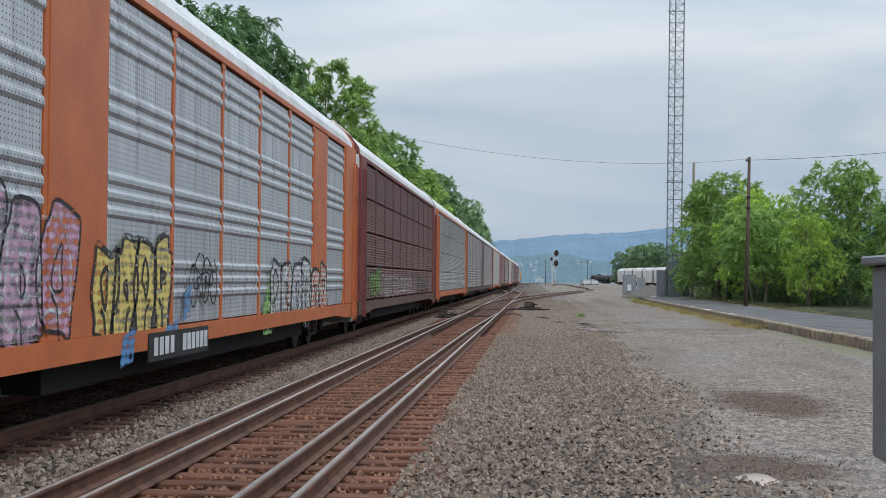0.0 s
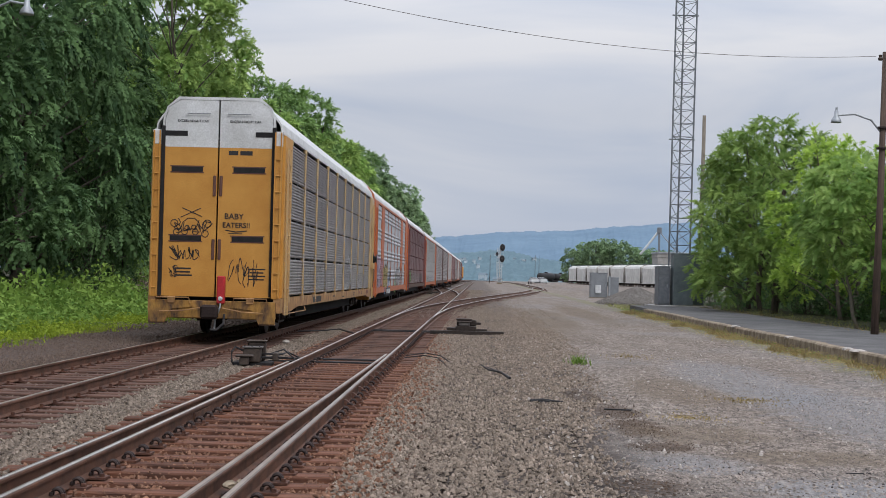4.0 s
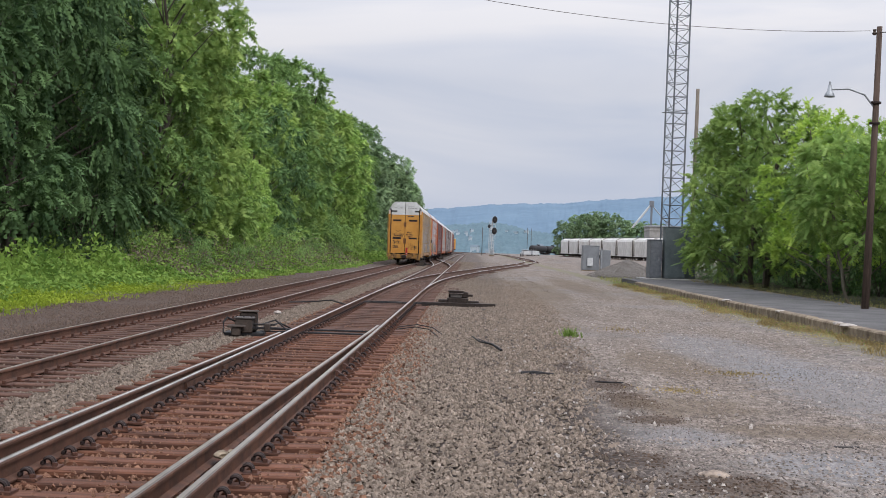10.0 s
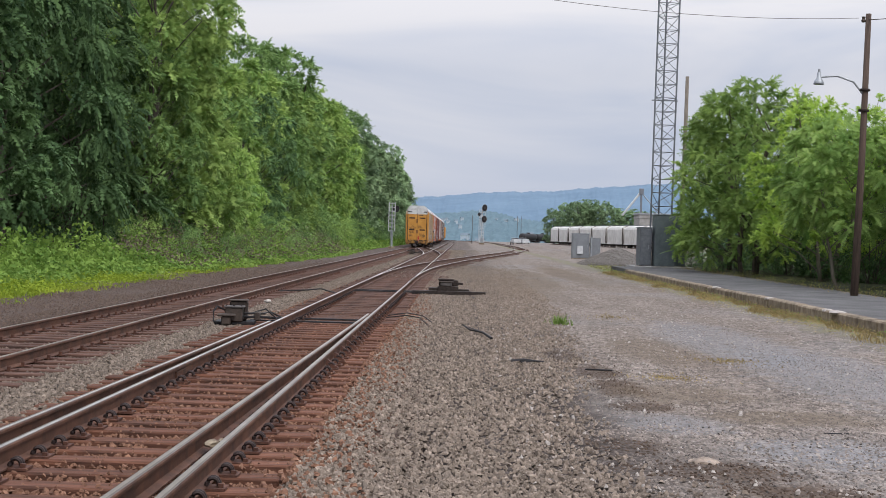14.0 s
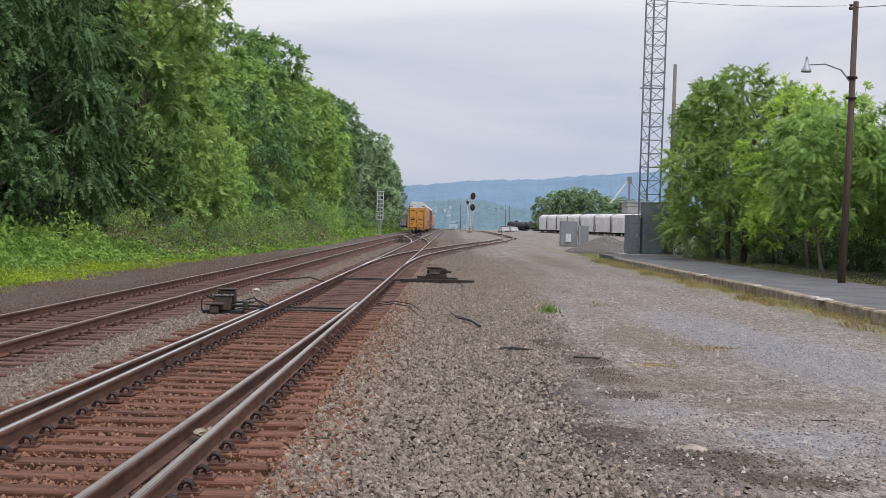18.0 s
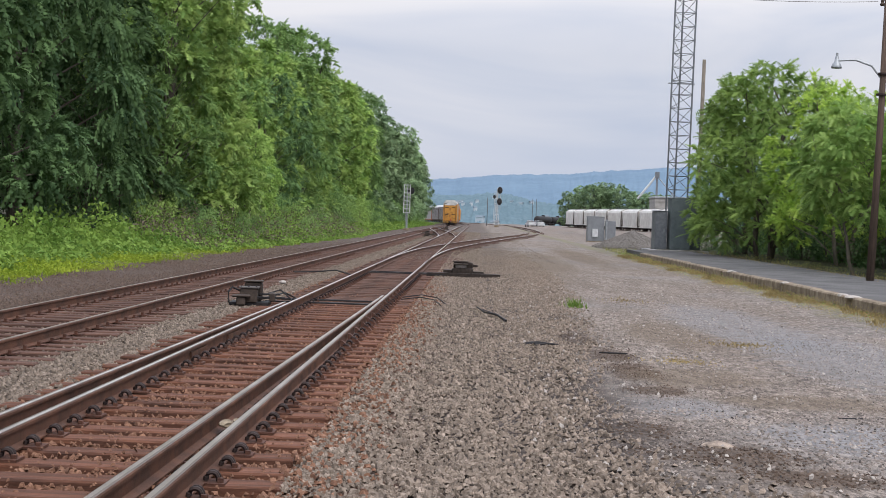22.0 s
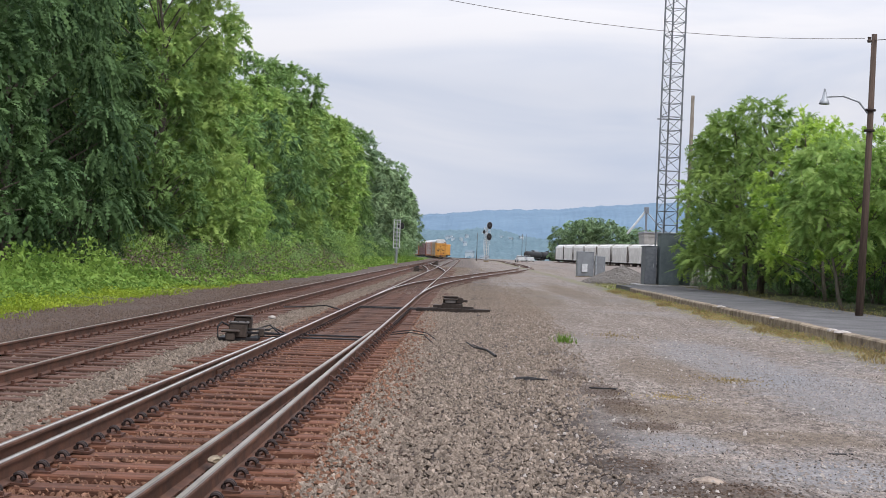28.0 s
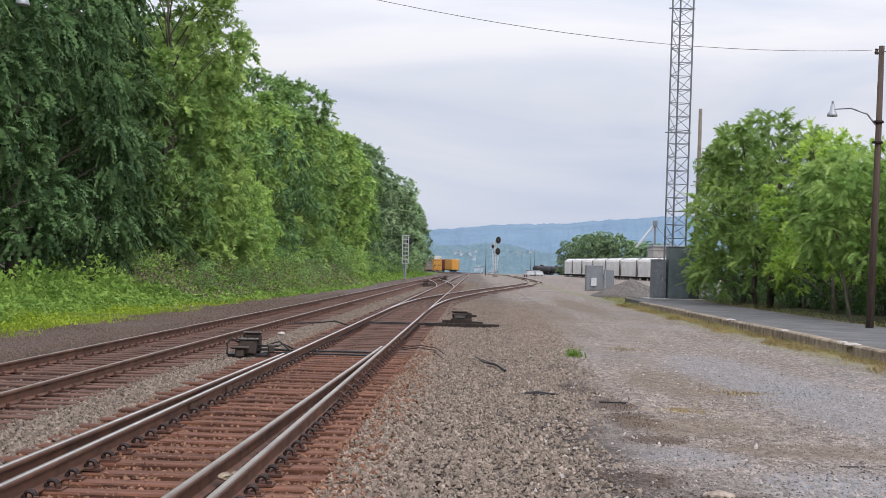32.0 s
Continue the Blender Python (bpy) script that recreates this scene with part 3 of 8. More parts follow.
    lot = mix(math_("MULTIPLY", rutn, 0.5), lot, (0.125, 0.099, 0.080))
    stain = ramp(noise_tex(0.62, 5, 0.6, (0.8, 0.9, 1)), 0.6, 0.7)
    stain_area = math_("MULTIPLY", span(X, 0.6, 1.6), math_("SUBTRACT", 1.0, span(X, 4.0, 5.5)))
    lot = mix(math_("MULTIPLY", math_("MULTIPLY", stain, stain_area), 0.6), lot, (0.052, 0.044, 0.04))
    def spot(cx, cy, rx, ry):
        """A soft round mask with a ragged edge."""
        dx = math_("DIVIDE", math_("SUBTRACT", X, cx), rx)
        dy = math_("DIVIDE", math_("SUBTRACT", Y, cy), ry)
        d = math_("SQRT", math_("ADD", math_("MULTIPLY", dx, dx), math_("MULTIPLY", dy, dy)))
        rag = math_("MULTIPLY_ADD", noise_tex(2.4, 5, 0.65), 1.5, -0.75)
        return math_("SUBTRACT", 1.0, span(math_("ADD", d, rag), 0.55, 1.15))

    for cx, cy, rx, ry in ((2.0, 13.2, 0.75, 0.9), (5.3, 18.5, 1.5, 5.0), (4.7, 25.0, 1.2, 6.0), (3.2, 11.6, 0.9, 0.9)):
        lot = mix(math_("MULTIPLY", spot(cx, cy, rx, ry), 0.5), lot, ramp(fsep.outputs["Green"], 0, 1, (0.145, 0.153, 0.17), (0.265, 0.278, 0.305)))
    for cx, cy, rx, ry in ((1.55, 20.6, 0.30, 1.1), (1.85, 18.2, 0.34, 1.1), (1.93, 16.2, 0.38, 1.0), (1.98, 14.6, 0.42, 0.45), (1.45, 11.6, 0.5, 0.4), (1.95, 10.5, 0.7, 0.5), (2.5, 9.7, 0.6, 0.4), (2.0, -23.0, 1.0, 1.2), (3.4, -16.0, 0.9, 2.5)):
        lot = mix(math_("MULTIPLY", spot(cx, cy, rx, ry), 0.85), lot, ramp(fsep.outputs["Green"], 0, 1, (0.045, 0.033, 0.026), (0.115, 0.083, 0.062)))
    for cx, cy, rx, ry in ((3.4, 13.9, 1.0, 0.7), (2.6, 15.8, 0.9, 1.0), (3.1, 22.0, 0.8, 3.0), (1.6, 45.0, 1.3, 10.0), (3.0, 60.0, 1.2, 16.0), (0.9, 33.0, 0.8, 4.0), (5.2, 70.0, 1.0, 20.0)):
        lot = mix(math_("MULTIPLY", spot(cx, cy, rx, ry), 0.6), lot, ramp(fsep.outputs["Green"], 0, 1, (0.085, 0.064, 0.046), (0.17, 0.135, 0.10)))
    lot = mix(1.0, lot, (1.04, 1.0, 0.945), "MULTIPLY")
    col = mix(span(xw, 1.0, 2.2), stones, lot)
    # rust between and beside the rails of the nearer track
    rust = ramp(vsep.outputs["Green"], 0, 1, (0.10, 0.052, 0.036), (0.22, 0.115, 0.075))
    near_b = math_("MULTIPLY", span(xw2, -3.7, -3.1), math_("SUBTRACT", 1.0, span(xw2, -1.2, -0.1)))
    near_b = math_("MULTIPLY", near_b, math_("SUBTRACT", 1.0, span(Y, 18.0, 60.0)))
    col = mix(math_("MULTIPLY", near_b, 0.85), col, rust)
    # bed of the farther track, darkened in colour for shade under the train
    in_a = math_("MULTIPLY", span(xw2, -7.6, -7.0), math_("SUBTRACT", 1.0, span(xw2, -5.5, -5.0)))
    col = mix(math_("MULTIPLY", in_a, 0.8), col, (0.085, 0.058, 0.048))
    # dark cinders, then grass and forest floor beyond the farther track
    cind = math_("SUBTRACT", 1.0, span(xw2, -8.3, -7.6))
    col = mix(math_("MULTIPLY", cind, 0.9), col, ramp(fsep.outputs["Blue"], 0, 1, (0.054, 0.040, 0.034), (0.160, 0.121, 0.102)))
    grass = ramp(noise_tex(3.0, 5), 0.35, 0.7, (0.05, 0.085, 0.018), (0.14, 0.19, 0.035))
    gz = math_("SUBTRACT", 1.0, span(xw2, -11.3, -10.5))
    col = mix(gz, col, grass)
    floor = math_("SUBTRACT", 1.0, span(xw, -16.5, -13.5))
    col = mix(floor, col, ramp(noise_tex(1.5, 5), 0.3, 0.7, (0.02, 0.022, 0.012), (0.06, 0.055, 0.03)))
    dry = math_("MULTIPLY", span(xw2, 6.9, 7.7), math_("SUBTRACT", 1.0, span(X, 8.4, 8.6)))
    col = mix(math_("MULTIPLY", dry, 0.8), col, ramp(noise_tex(2.2, 6), 0.4, 0.62, (0.17, 0.155, 0.14), (0.17, 0.165, 0.06)))
    # dark soil behind the platform, its colour deepened for shade under the trees
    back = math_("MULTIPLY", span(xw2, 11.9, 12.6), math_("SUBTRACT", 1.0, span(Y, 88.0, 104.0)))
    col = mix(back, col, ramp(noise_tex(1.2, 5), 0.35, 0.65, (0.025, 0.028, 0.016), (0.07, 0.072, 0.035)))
    # valley and ridges, with blue distance haze mixed into their base colours
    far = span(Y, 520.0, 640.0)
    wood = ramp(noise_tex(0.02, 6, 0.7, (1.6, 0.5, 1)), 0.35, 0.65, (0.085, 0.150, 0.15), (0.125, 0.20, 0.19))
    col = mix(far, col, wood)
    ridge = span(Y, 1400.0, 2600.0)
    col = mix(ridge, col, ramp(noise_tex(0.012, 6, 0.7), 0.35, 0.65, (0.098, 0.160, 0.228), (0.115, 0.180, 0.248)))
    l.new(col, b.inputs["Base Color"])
    bp = n.new("ShaderNodeBump")
    bp.inputs["Strength"].default_value, bp.inputs["Distance"].default_value = 0.7, 0.03
    h = math_("ADD", math_("MULTIPLY", vor.outputs["Distance"], -1.0), math_("MULTIPLY", fine_v.outputs["Distance"], -0.4))
    l.new(h, bp.inputs["Height"])
    l.new(bp.outputs["Normal"], b.inputs["Normal"])
    return m


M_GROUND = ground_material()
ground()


# ---- rails and ties ----
RAIL = [(-0.07, 0.0), (0.07, 0.0), (0.07, 0.012), (0.013, 0.03), (0.011, 0.115), (0.036, 0.128), (0.036, 0.148), (0.030, 0.157), (-0.030, 0.157), (-0.036, 0.148), (-0.036, 0.128), (-0.011, 0.115), (-0.013, 0.03), (-0.07, 0.012)]
CROWN = [(-0.031, 0.1545), (-0.027, 0.159), (0.027, 0.159), (0.031, 0.1545)]


def rail(parent, centre, off, y0, y1, step=3.0, name="rail", z=0.012, label="", shine=0.014, polish=None):
    """One running rail with its worn bright head."""
    count = max(2, int((y1 - y0) / step) + 1)
    frames = []
    for y in np.linspace(y0, y1, count):
        y = float(y)
        d = Vector((centre(y + 0.5) - centre(y - 0.5), 1.0, 0)).normalized()
        a = Vector((d.y, -d.x, 0))
        o = off(y) if callable(off) else off
        frames.append((Vector((centre(y), y, z(y) + 0.015 if callable(z) else z)) + o * a, a, Vector((0, 0, 1))))
    r = part(name, Shape().sweep(RAIL, frames), M_RAIL, parent, label or "rusty steel rail with a polished head")
    part("rail_head", Shape().sweep(CROWN, frames), M_HEADD, r, "worn brown-grey running surface")
    # polished strip whose bright colour also carries the head's specular streak
    side = -0.006 if (o > 0) else 0.006
    part("polished_strip", Shape().sweep([(side - shine - 0.002, 0.1575), (side - shine, 0.1605), (side + shine, 0.1605), (side + shine + 0.002, 0.1575)], frames), polish or M_HEADM, r, "narrow wheel-polished strip, the rail's streak of sheen set in its bright colour")
    return r


def track(name, label):
    return thing(name, label, "railway track", kind="structure")


T_A = track("track_far", "straight railway track with brown wooden ties")
T_B = track("track_near", "rust-stained railway track with spring-clipped rails and wooden ties")
T_A2 = track("track_far_near_end", "straight railway track with brown wooden ties")
T_B2 = track("track_near_near_end", "rust-stained railway track with wooden ties")
T_C = track("track_siding", "curved railway track that leaves the main line")
T_X = track("track_crossover", "short crossover between two railway tracks")
T_Y = track("track_yard", "railway track under parked freight cars")
G2 = 0.7525
for s in (-G2, G2):
    rail(T_A, track_a, s, -70, 344)
    rail(T_A, track_a, s, 344, 600, 8)
    rail(T_B, track_b, s, -70, 344, shine=0.014 if s < 0 else 0.016, polish=M_HEAD if s < 0 else M_HEADM)
    rail(T_B, track_b, s, 344, 600, 8)
    rail(T_C, track_c, s * 0.985, 44.5 if s < 0 else 46, 345, 2.0, shine=0.022, polish=M_HEAD)
    rail(T_C, track_c, s, 345, 560, 8, shine=0.022, polish=M_HEAD)
    rail(T_X, track_x, s, 113, 211, 3, shine=0.022, polish=M_HEAD)
    rail(T_Y, track_y, s, 200, 490, 6, z=yard_level)


def point_gap(y):
    """How far the point rail stands from the stock rail."""
    return 0.075 + 0.0125 * max(0, 26.5 - max(y, 6)) + 0.12 * (1 - math.exp(min(0, (y - 6)) / 25))


rail(T_B, lambda y: XB, lambda y: G2 - point_gap(y), -70, 27.0, 1.5, "point_rail")
rail(T_B, lambda y: XB, lambda y: -G2 - point_gap(y), -70, 24.0, 1.5, "point_rail", shine=0.012, polish=M_HEAD)


def tie_shape(length=2.6, width=0.23):
    return Shape().box(-length / 2, length / 2, -width / 2, width / 2, -0.16, 0.0, c=0.014)


TIES = [tie_shape(2.6 + 0.06 * k, 0.215 + 0.012 * k).mesh("tie", M_TIE) for k in range(3)]
TIES_S = [tie_shape(2.86 + 0.06 * k, 0.215 + 0.012 * k).mesh("tie", M_TIE) for k in range(3)]
TIES_A = [tie_shape(2.72 + 0.06 * k, 0.215 + 0.012 * k).mesh("tie", M_TIE_A) for k in range(3)]
TIES_L = [tie_shape(3.1 + 0.15 * k, 0.225).mesh("tie", M_TIE_A) for k in range(3)]


def ties(parent, centre, y0, y1, meshes, limit, dz=0.0, skip=None):
    """Ties at their spacing: the nearest singly, the rest in one mesh."""
    rest, y, k = Shape(), y0, 0
    rnd = random.Random(int(y0 * 10) + len(meshes[0].vertices))
    while y < y1:
        yy = y + rnd.uniform(-0.025, 0.025)
        x = centre(yy) + rnd.uniform(-0.06, 0.06)
        a = math.degrees(math.atan(centre(yy - 0.5) - centre(yy + 0.5))) + rnd.uniform(-0.5, 0.5)
        z = 0.004 + (dz(yy) if callable(dz) else dz) + rnd.uniform(-0.012, 0.006)
        if not (skip and skip(yy)):
            if k < limit:
                part("tie", rnd.choice(meshes), None, parent, m=pose(x, yy, z, rnd.uniform(-0.5, 0.5), rnd.uniform(-0.3, 0.3), a))
            else:
                rest.box(-1.3, 1.3, -0.11, 0.11, -0.1, 0.0, m=pose(x, yy, z, 0, 0, a))
            k += 1
        y += 0.52
    if rest.v:
        tagged(part("far_ties", rest, M_TIE_A, parent, "rows of wooden ties in the distance"), kind="stuff")


# ---- train ----
M_SILLR = mat("rust_streaked_yellow_paint", (0.40, 0.215, 0.055), (0.075, 0.045, 0.033), 5.5, 0.75, 0.1, 0.3, 40, stretch=(1, 1, 0.4))
M_RUSTY = mat("rusty_brown_paint", (0.135, 0.078, 0.052), (0.05, 0.034, 0.029), 3.5, 0.75, 0.1, 0.3, 40)
CAR_PITCH, CAR_L, CAR_W = 27.65, 26.7, 3.02
CAR_TOP, CAR_EAVE, SILL_B, SILL_T = 5.62, 4.84, 0.52, 0.95   # above the rail heads


def wave_panel(y0, y1, z0, z1, x, out, ribs=5, depth=0.035, groups=0):
    """A sheet-steel screen with horizontal corrugations, on the side given by out (+1 or -1)."""
    prof, h = [(0.0, z0)], (z1 - z0) / (groups * 5 if groups else ribs)
    starts = [z0 + (5 * g + 1.6 + k) * h for g in range(groups) for k in range(3)] if groups else [z0 + k * h for k in range(ribs)]
    for b in starts:
        prof += [(0.0, b + 0.10 * h), (depth, b + 0.32 * h), (depth, b + 0.62 * h), (0.0, b + 0.86 * h)]
    prof.append((0.0, z1))
    vs = [(x + out * p, y, z) for y in (y0, y1) for p, z in prof] + [(x - out * 0.02, y, z) for y in (y0, y1) for p, z in prof]
    n = len(prof)
    fs = []
    for o in (0, 2 * n):
        fs += [(o + i, o + i + 1, o + n + i + 1, o + n + i) for i in range(n - 1)]
    for a in (0, n):
        fs += [(a + i, a + i + 1, a + 2 * n + i + 1, a + 2 * n + i) for i in range(n - 1)]
    fs += [(0, n, 3 * n, 2 * n), (n - 1, 2 * n - 1, 4 * n - 1, 3 * n - 1)]
    return Shape().add(vs, fs)


def roof_profile(w=CAR_W, top=CAR_TOP, eave=CAR_EAVE, square=False):
    """Half-hexagonal arch of the roof, as (x, z); squarer for the end doors."""
    h, e = w / 2 - 0.02, eave
    half = [(h, e), (h * 0.985, e + 0.30), (h * 0.92, e + 0.56), (h * 0.72, top)] if square else [(h, e), (h * 0.98, e + 0.2), (h * 0.83, e + 0.5), (h * 0.56, top)]
    return [(-x, z) for x, z in half] + half[::-1]


def blob(pts, x, out, thick=0.004):
    """A flat painted patch on a car side, from an outline of (y, z)."""
    s = Shape()
    n = len(pts)
    s.add([(x + out * thick, y, z) for y, z in pts] + [(x, y, z) for y, z in pts],
          [tuple(range(n))] + [(i, (i + 1) % n, n + (i + 1) % n, n + i) for i in range(n)])
    return s


def ribbon(pts, x, w, closed=False, thick=0.004):
    """A painted line of even width in one piece, through (y, z) points."""
    n = len(pts)
    v, f = [], []
    for i, (y, z) in enumerate(pts):
        p, q = (pts[i - 1], pts[(i + 1) % n]) if closed else (pts[max(0, i - 1)], pts[min(n - 1, i + 1)])
        dy, dz = q[0] - p[0], q[1] - p[1]
        d = math.hypot(dy, dz) or 1
        o, u = -dz / d * w / 2, dy / d * w / 2
        v += [(x, y + o, z + u), (x + thick, y + o, z + u), (x + thick, y - o, z - u), (x, y - o, z - u)]
    for i in range(n if closed else n - 1):
        a, b = 4 * i, 4 * ((i + 1) % n)
        f += [(a + k, a + (k + 1) % 4, b + (k + 1) % 4, b + k) for k in range(4)]
    if not closed:
        f += [(0, 1, 2, 3), (4 * n - 4, 4 * n - 1, 4 * n - 2, 4 * n - 3)]
    return Shape().add(v, f)


def rounded(pts, steps=3):
    """A smooth closed line through points."""
    out, n = [], len(pts)
    for i in range(n):
        p0, p1, p2, p3 = pts[i - 1], pts[i], pts[(i + 1) % n], pts[(i + 2) % n]
        for k in range(steps):
            t = k / steps
            out.append(tuple(0.5 * (2 * p1[a] + (p2[a] - p0[a]) * t + (2 * p0[a] - 5 * p1[a] + 4 * p2[a] - p3[a]) * t * t + (3 * p1[a] - p0[a] - 3 * p2[a] + p3[a]) * t ** 3) for a in (0, 1)))
    return out


def graffiti(car, y0, y1, z0, z1, fill, line, seed, x=CAR_W / 2 + 0.030, lw=0.05, wide=0.72):
    """Throw-up style spray paint: swollen shapes with thick outlines, no lettering."""
    rnd = random.Random(seed)
    n = max(2, round((y1 - y0) / wide))
    w = (y1 - y0) / n
    for k in range(n):
        lo, hi = z0 + rnd.uniform(0, 0.14), z1 - rnd.uniform(0, 0.2)
        c, tilt = y0 + (k + 0.5) * w, rnd.uniform(-0.12, 0.2)
        mz, hh = (lo + hi) / 2, (hi - lo) / 2
        pts = []
        for j in range(14):
            t = 2 * math.pi * j / 14
            r = 1 + rnd.uniform(-0.26, 0.10)
            dz = hh * r * math.copysign(abs(math.sin(t)) ** 0.6, math.sin(t))
            pts.append((c + 0.58 * w * r * math.copysign(abs(math.cos(t)) ** 0.5, math.cos(t)) + tilt * dz, mz + dz))
        pts = rounded(pts)
        if fill:
            g = part("painted_graffiti", blob(pts, x + 0.0012 * (k % 3), 1, 0.001), fill, car, "swollen sprayed graffiti shape")
        else:
            g = car
        part("graffiti_outline", ribbon(pts, x + 0.005, lw, True, 0.001), line, g, "sprayed outline")
        hole = rounded([(c + rnd.uniform(-0.1, 0.1) * w + 0.13 * w * math.cos(q), mz + rnd.uniform(-0.1, 0.35) * hh + 0.26 * hh * math.sin(q)) for q in (0.3, 1.6, 2.9, 4.2, 5.4)])
        part("graffiti_line", ribbon(hole, x + 0.005, lw * 0.8, True, 0.001), line, g)
        foot = rnd.choice((-1, 1))
        part("graffiti_line", ribbon([(c - foot * 0.05 * w, lo + 0.02), (c + foot * 0.04 * w, mz - 0.45 * hh), (c + foot * 0.2 * w, mz - 0.3 * hh)], x + 0.005, lw * 0.8, False, 0.001), line, g)


def scribble(car, name, y, z, w, h, seed, ink, plane="side", lw=0.03, x=CAR_W / 2 + 0.05):
    """A thin sprayed tag as loose strokes."""
    rnd = random.Random(seed)
    s = Shape()
    pts, n = [], 90
    loops = rnd.randint(4, 6)
    for k in range(n):
        u = k / (n - 1)
        a = 2 * math.pi * loops * u
        pts.append((y + w * (0.1 + 0.8 * u) + 0.16 * w * math.sin(a + rnd.uniform(-0.15, 0.15)), z + h * (0.5 + 0.42 * math.cos(a) * (0.6 + 0.4 * math.sin(3.7 * u * 6.28 + seed)))))
    rb = ribbon(pts, x, lw)
    s.add(rb.v, rb.f)
    if plane == "end":
        s.v = [(b, -CAR_L / 2 - 0.05 - (a - x), c) for a, b, c in s.v]
    return part(name, s, ink, car, "thin sprayed scribble")


def tag(car, x, z, w, h, seed, ink, glyphs=5, lw=0.018):
    """A row of loose sprayed strokes on the end doors, no lettering."""
    rnd = random.Random(seed)
    s = Shape()
    step = w / glyphs
    for k in range(glyphs):
        cx = x + (k + 0.5) * step
        for _ in range(rnd.randint(2, 3)):
            pts = [(cx + rnd.uniform(-0.55, 0.55) * step, z + h * rnd.uniform(0.0, 1.0)) for _ in range(4)]
            pts = rounded(pts, 4)[:rnd.choice((9, 12, 14))]
            rb = ribbon(pts, 0.0, lw, False, 0.002)
            s.add([(b, -CAR_L / 2 - 0.006 - a, c) for a, b, c in rb.v], rb.f)
    return part("scribbled_tag", s, ink, car, "thin sprayed scribble")


def wheelset():
    """Axle with two flanged wheels, along x, centred on its axis."""
    prof = [(0.08, -0.07), (0.40, -0.07), (0.455, -0.06), (0.46, 0.05), (0.49, 0.055), (0.49, 0.08), (0.40, 0.085), (0.36, 0.04), (0.15, 0.03), (0.13, 0.085), (0.08, 0.085)]
    s = Shape()
    s.lathe([(0.455 if r == 0.46 else r, z) for r, z in prof], 14, pose(0.75, 0, 0, 0, -90, 0))
    s.lathe([(0.455 if r == 0.46 else r, z) for r, z in prof], 14, pose(-0.75, 0, 0, 0, 90, 0))
    s.tube([(-1.0, 0, 0), (1.0, 0, 0)], 0.075, 10)
    return s


ME_WHEEL = wheelset().mesh("wheelset", M_CLIP)


def truck_frame(side):
    """Cast side frame of a bogie with its spring window."""
    s, x = Shape(), side * 0.98
    outline = [(-1.2, 0.52), (-1.15, 0.68), (-0.75, 0.70), (-0.45, 0.80), (0.45, 0.80), (0.75, 0.70), (1.15, 0.68), (1.2, 0.52), (0.95, 0.36), (0.75, 0.50), (0.5, 0.27), (-0.5, 0.27), (-0.75, 0.50), (-0.95, 0.36)]
    n = len(outline)
    s.add([(x - 0.07, y, z) for y, z in outline] + [(x + 0.07, y, z) for y, z in outline],
          [tuple(range(n)), tuple(range(2 * n - 1, n - 1, -1))] + [(i, (i + 1) % n, n + (i + 1) % n, n + i) for i in range(n)])
    for y in (-0.2, 0, 0.2):
        s.tube([(x + side * 0.09, y, 0.33), (x + side * 0.09, y, 0.6)], 0.06, 8)
    for y in (-0.9, 0.9):
        s.lathe([(0.12, 0), (0.14, 0.05), (0.1, 0.1)], 10, pose(x + side * 0.06, y, 0.46, 0, 90 * side, 0))
    return s


ME_FRAME = {s: truck_frame(s).mesh("side_frame", M_CLIP) for s in (-1, 1)}
ME_BOLSTER = Shape().box(-1.05, 1.05, -0.2, 0.2, 0.42, 0.72, c=0.03).mesh("bolster", M_CLIP)
WHEELS = []


def bogie(car, y, turn=False):
    t = part("bogie", ME_BOLSTER, None, car, "dark steel bogie", m=pose(0, y, 0))
    for s in (-1, 1):
        part("side_frame", ME_FRAME[s], None, t)
        w = part("wheelset", ME_WHEEL, None, t, "steel wheels on an axle", m=pose(0, s * 0.9, 0.457))
        if turn:
            WHEELS.append((w, s * 0.9))


MESHES = {}


def cached(key, build, material, smooth=False):
    if key not in MESHES:
        MESHES[key] = build().mesh(key[0], material, smooth)
    return MESHES[key]


def ladder(x, y, z0, z1, mat_, car, along="y", width=0.42):
    """Side ladder: two stiles and rungs."""
    key = ("ladder", round(z0, 2), round(z1, 2), mat_.name, along)

    def build():
        s = Shape()
        for o in (0, width):
            p = (o, 0) if along == "x" else (0, o)
            s.box(p[0] - 0.02, p[0] + 0.02, p[1] - 0.02, p[1] + 0.02, z0, z1)
        z = z0 + 0.2
        while z < z1 - 0.05:
            s.tube([(0, 0, z), ((width, 0, z) if along == "x" else (0, width, z))], 0.014, 6)
            z += 0.42
        return s
    return part("ladder", cached(key, build, mat_), None, car, "welded steel ladder", m=pose(x, y, 0))


def end_shape(y, out, seam=0.02):
    """Both leaves of an end door, split at the middle, as outlines in x, z."""
    prof = roof_profile(CAR_W - 0.42, CAR_TOP - 0.06, CAR_EAVE, True)
    leaves = []
    half = (CAR_W - 0.42) / 2
    left = [(-half + 0.02, 0.95)] + [p for p in prof if p[0] < 0] + [(-seam, CAR_TOP - 0.06), (-seam, 0.95)]
    right = [(-px, pz) for px, pz in left]
    return left, right


def slab(pts, y0, y1):
    """A plate with outline (x, z) between two planes of y."""
    n = len(pts)
    return Shape().add([(a, y0, b) for a, b in pts] + [(a, y1, b) for a, b in pts],
                       [tuple(range(n)), tuple(range(2 * n - 1, n - 1, -1))] + [(i, (i + 1) % n, n + (i + 1) % n, n + i) for i in range(n)])


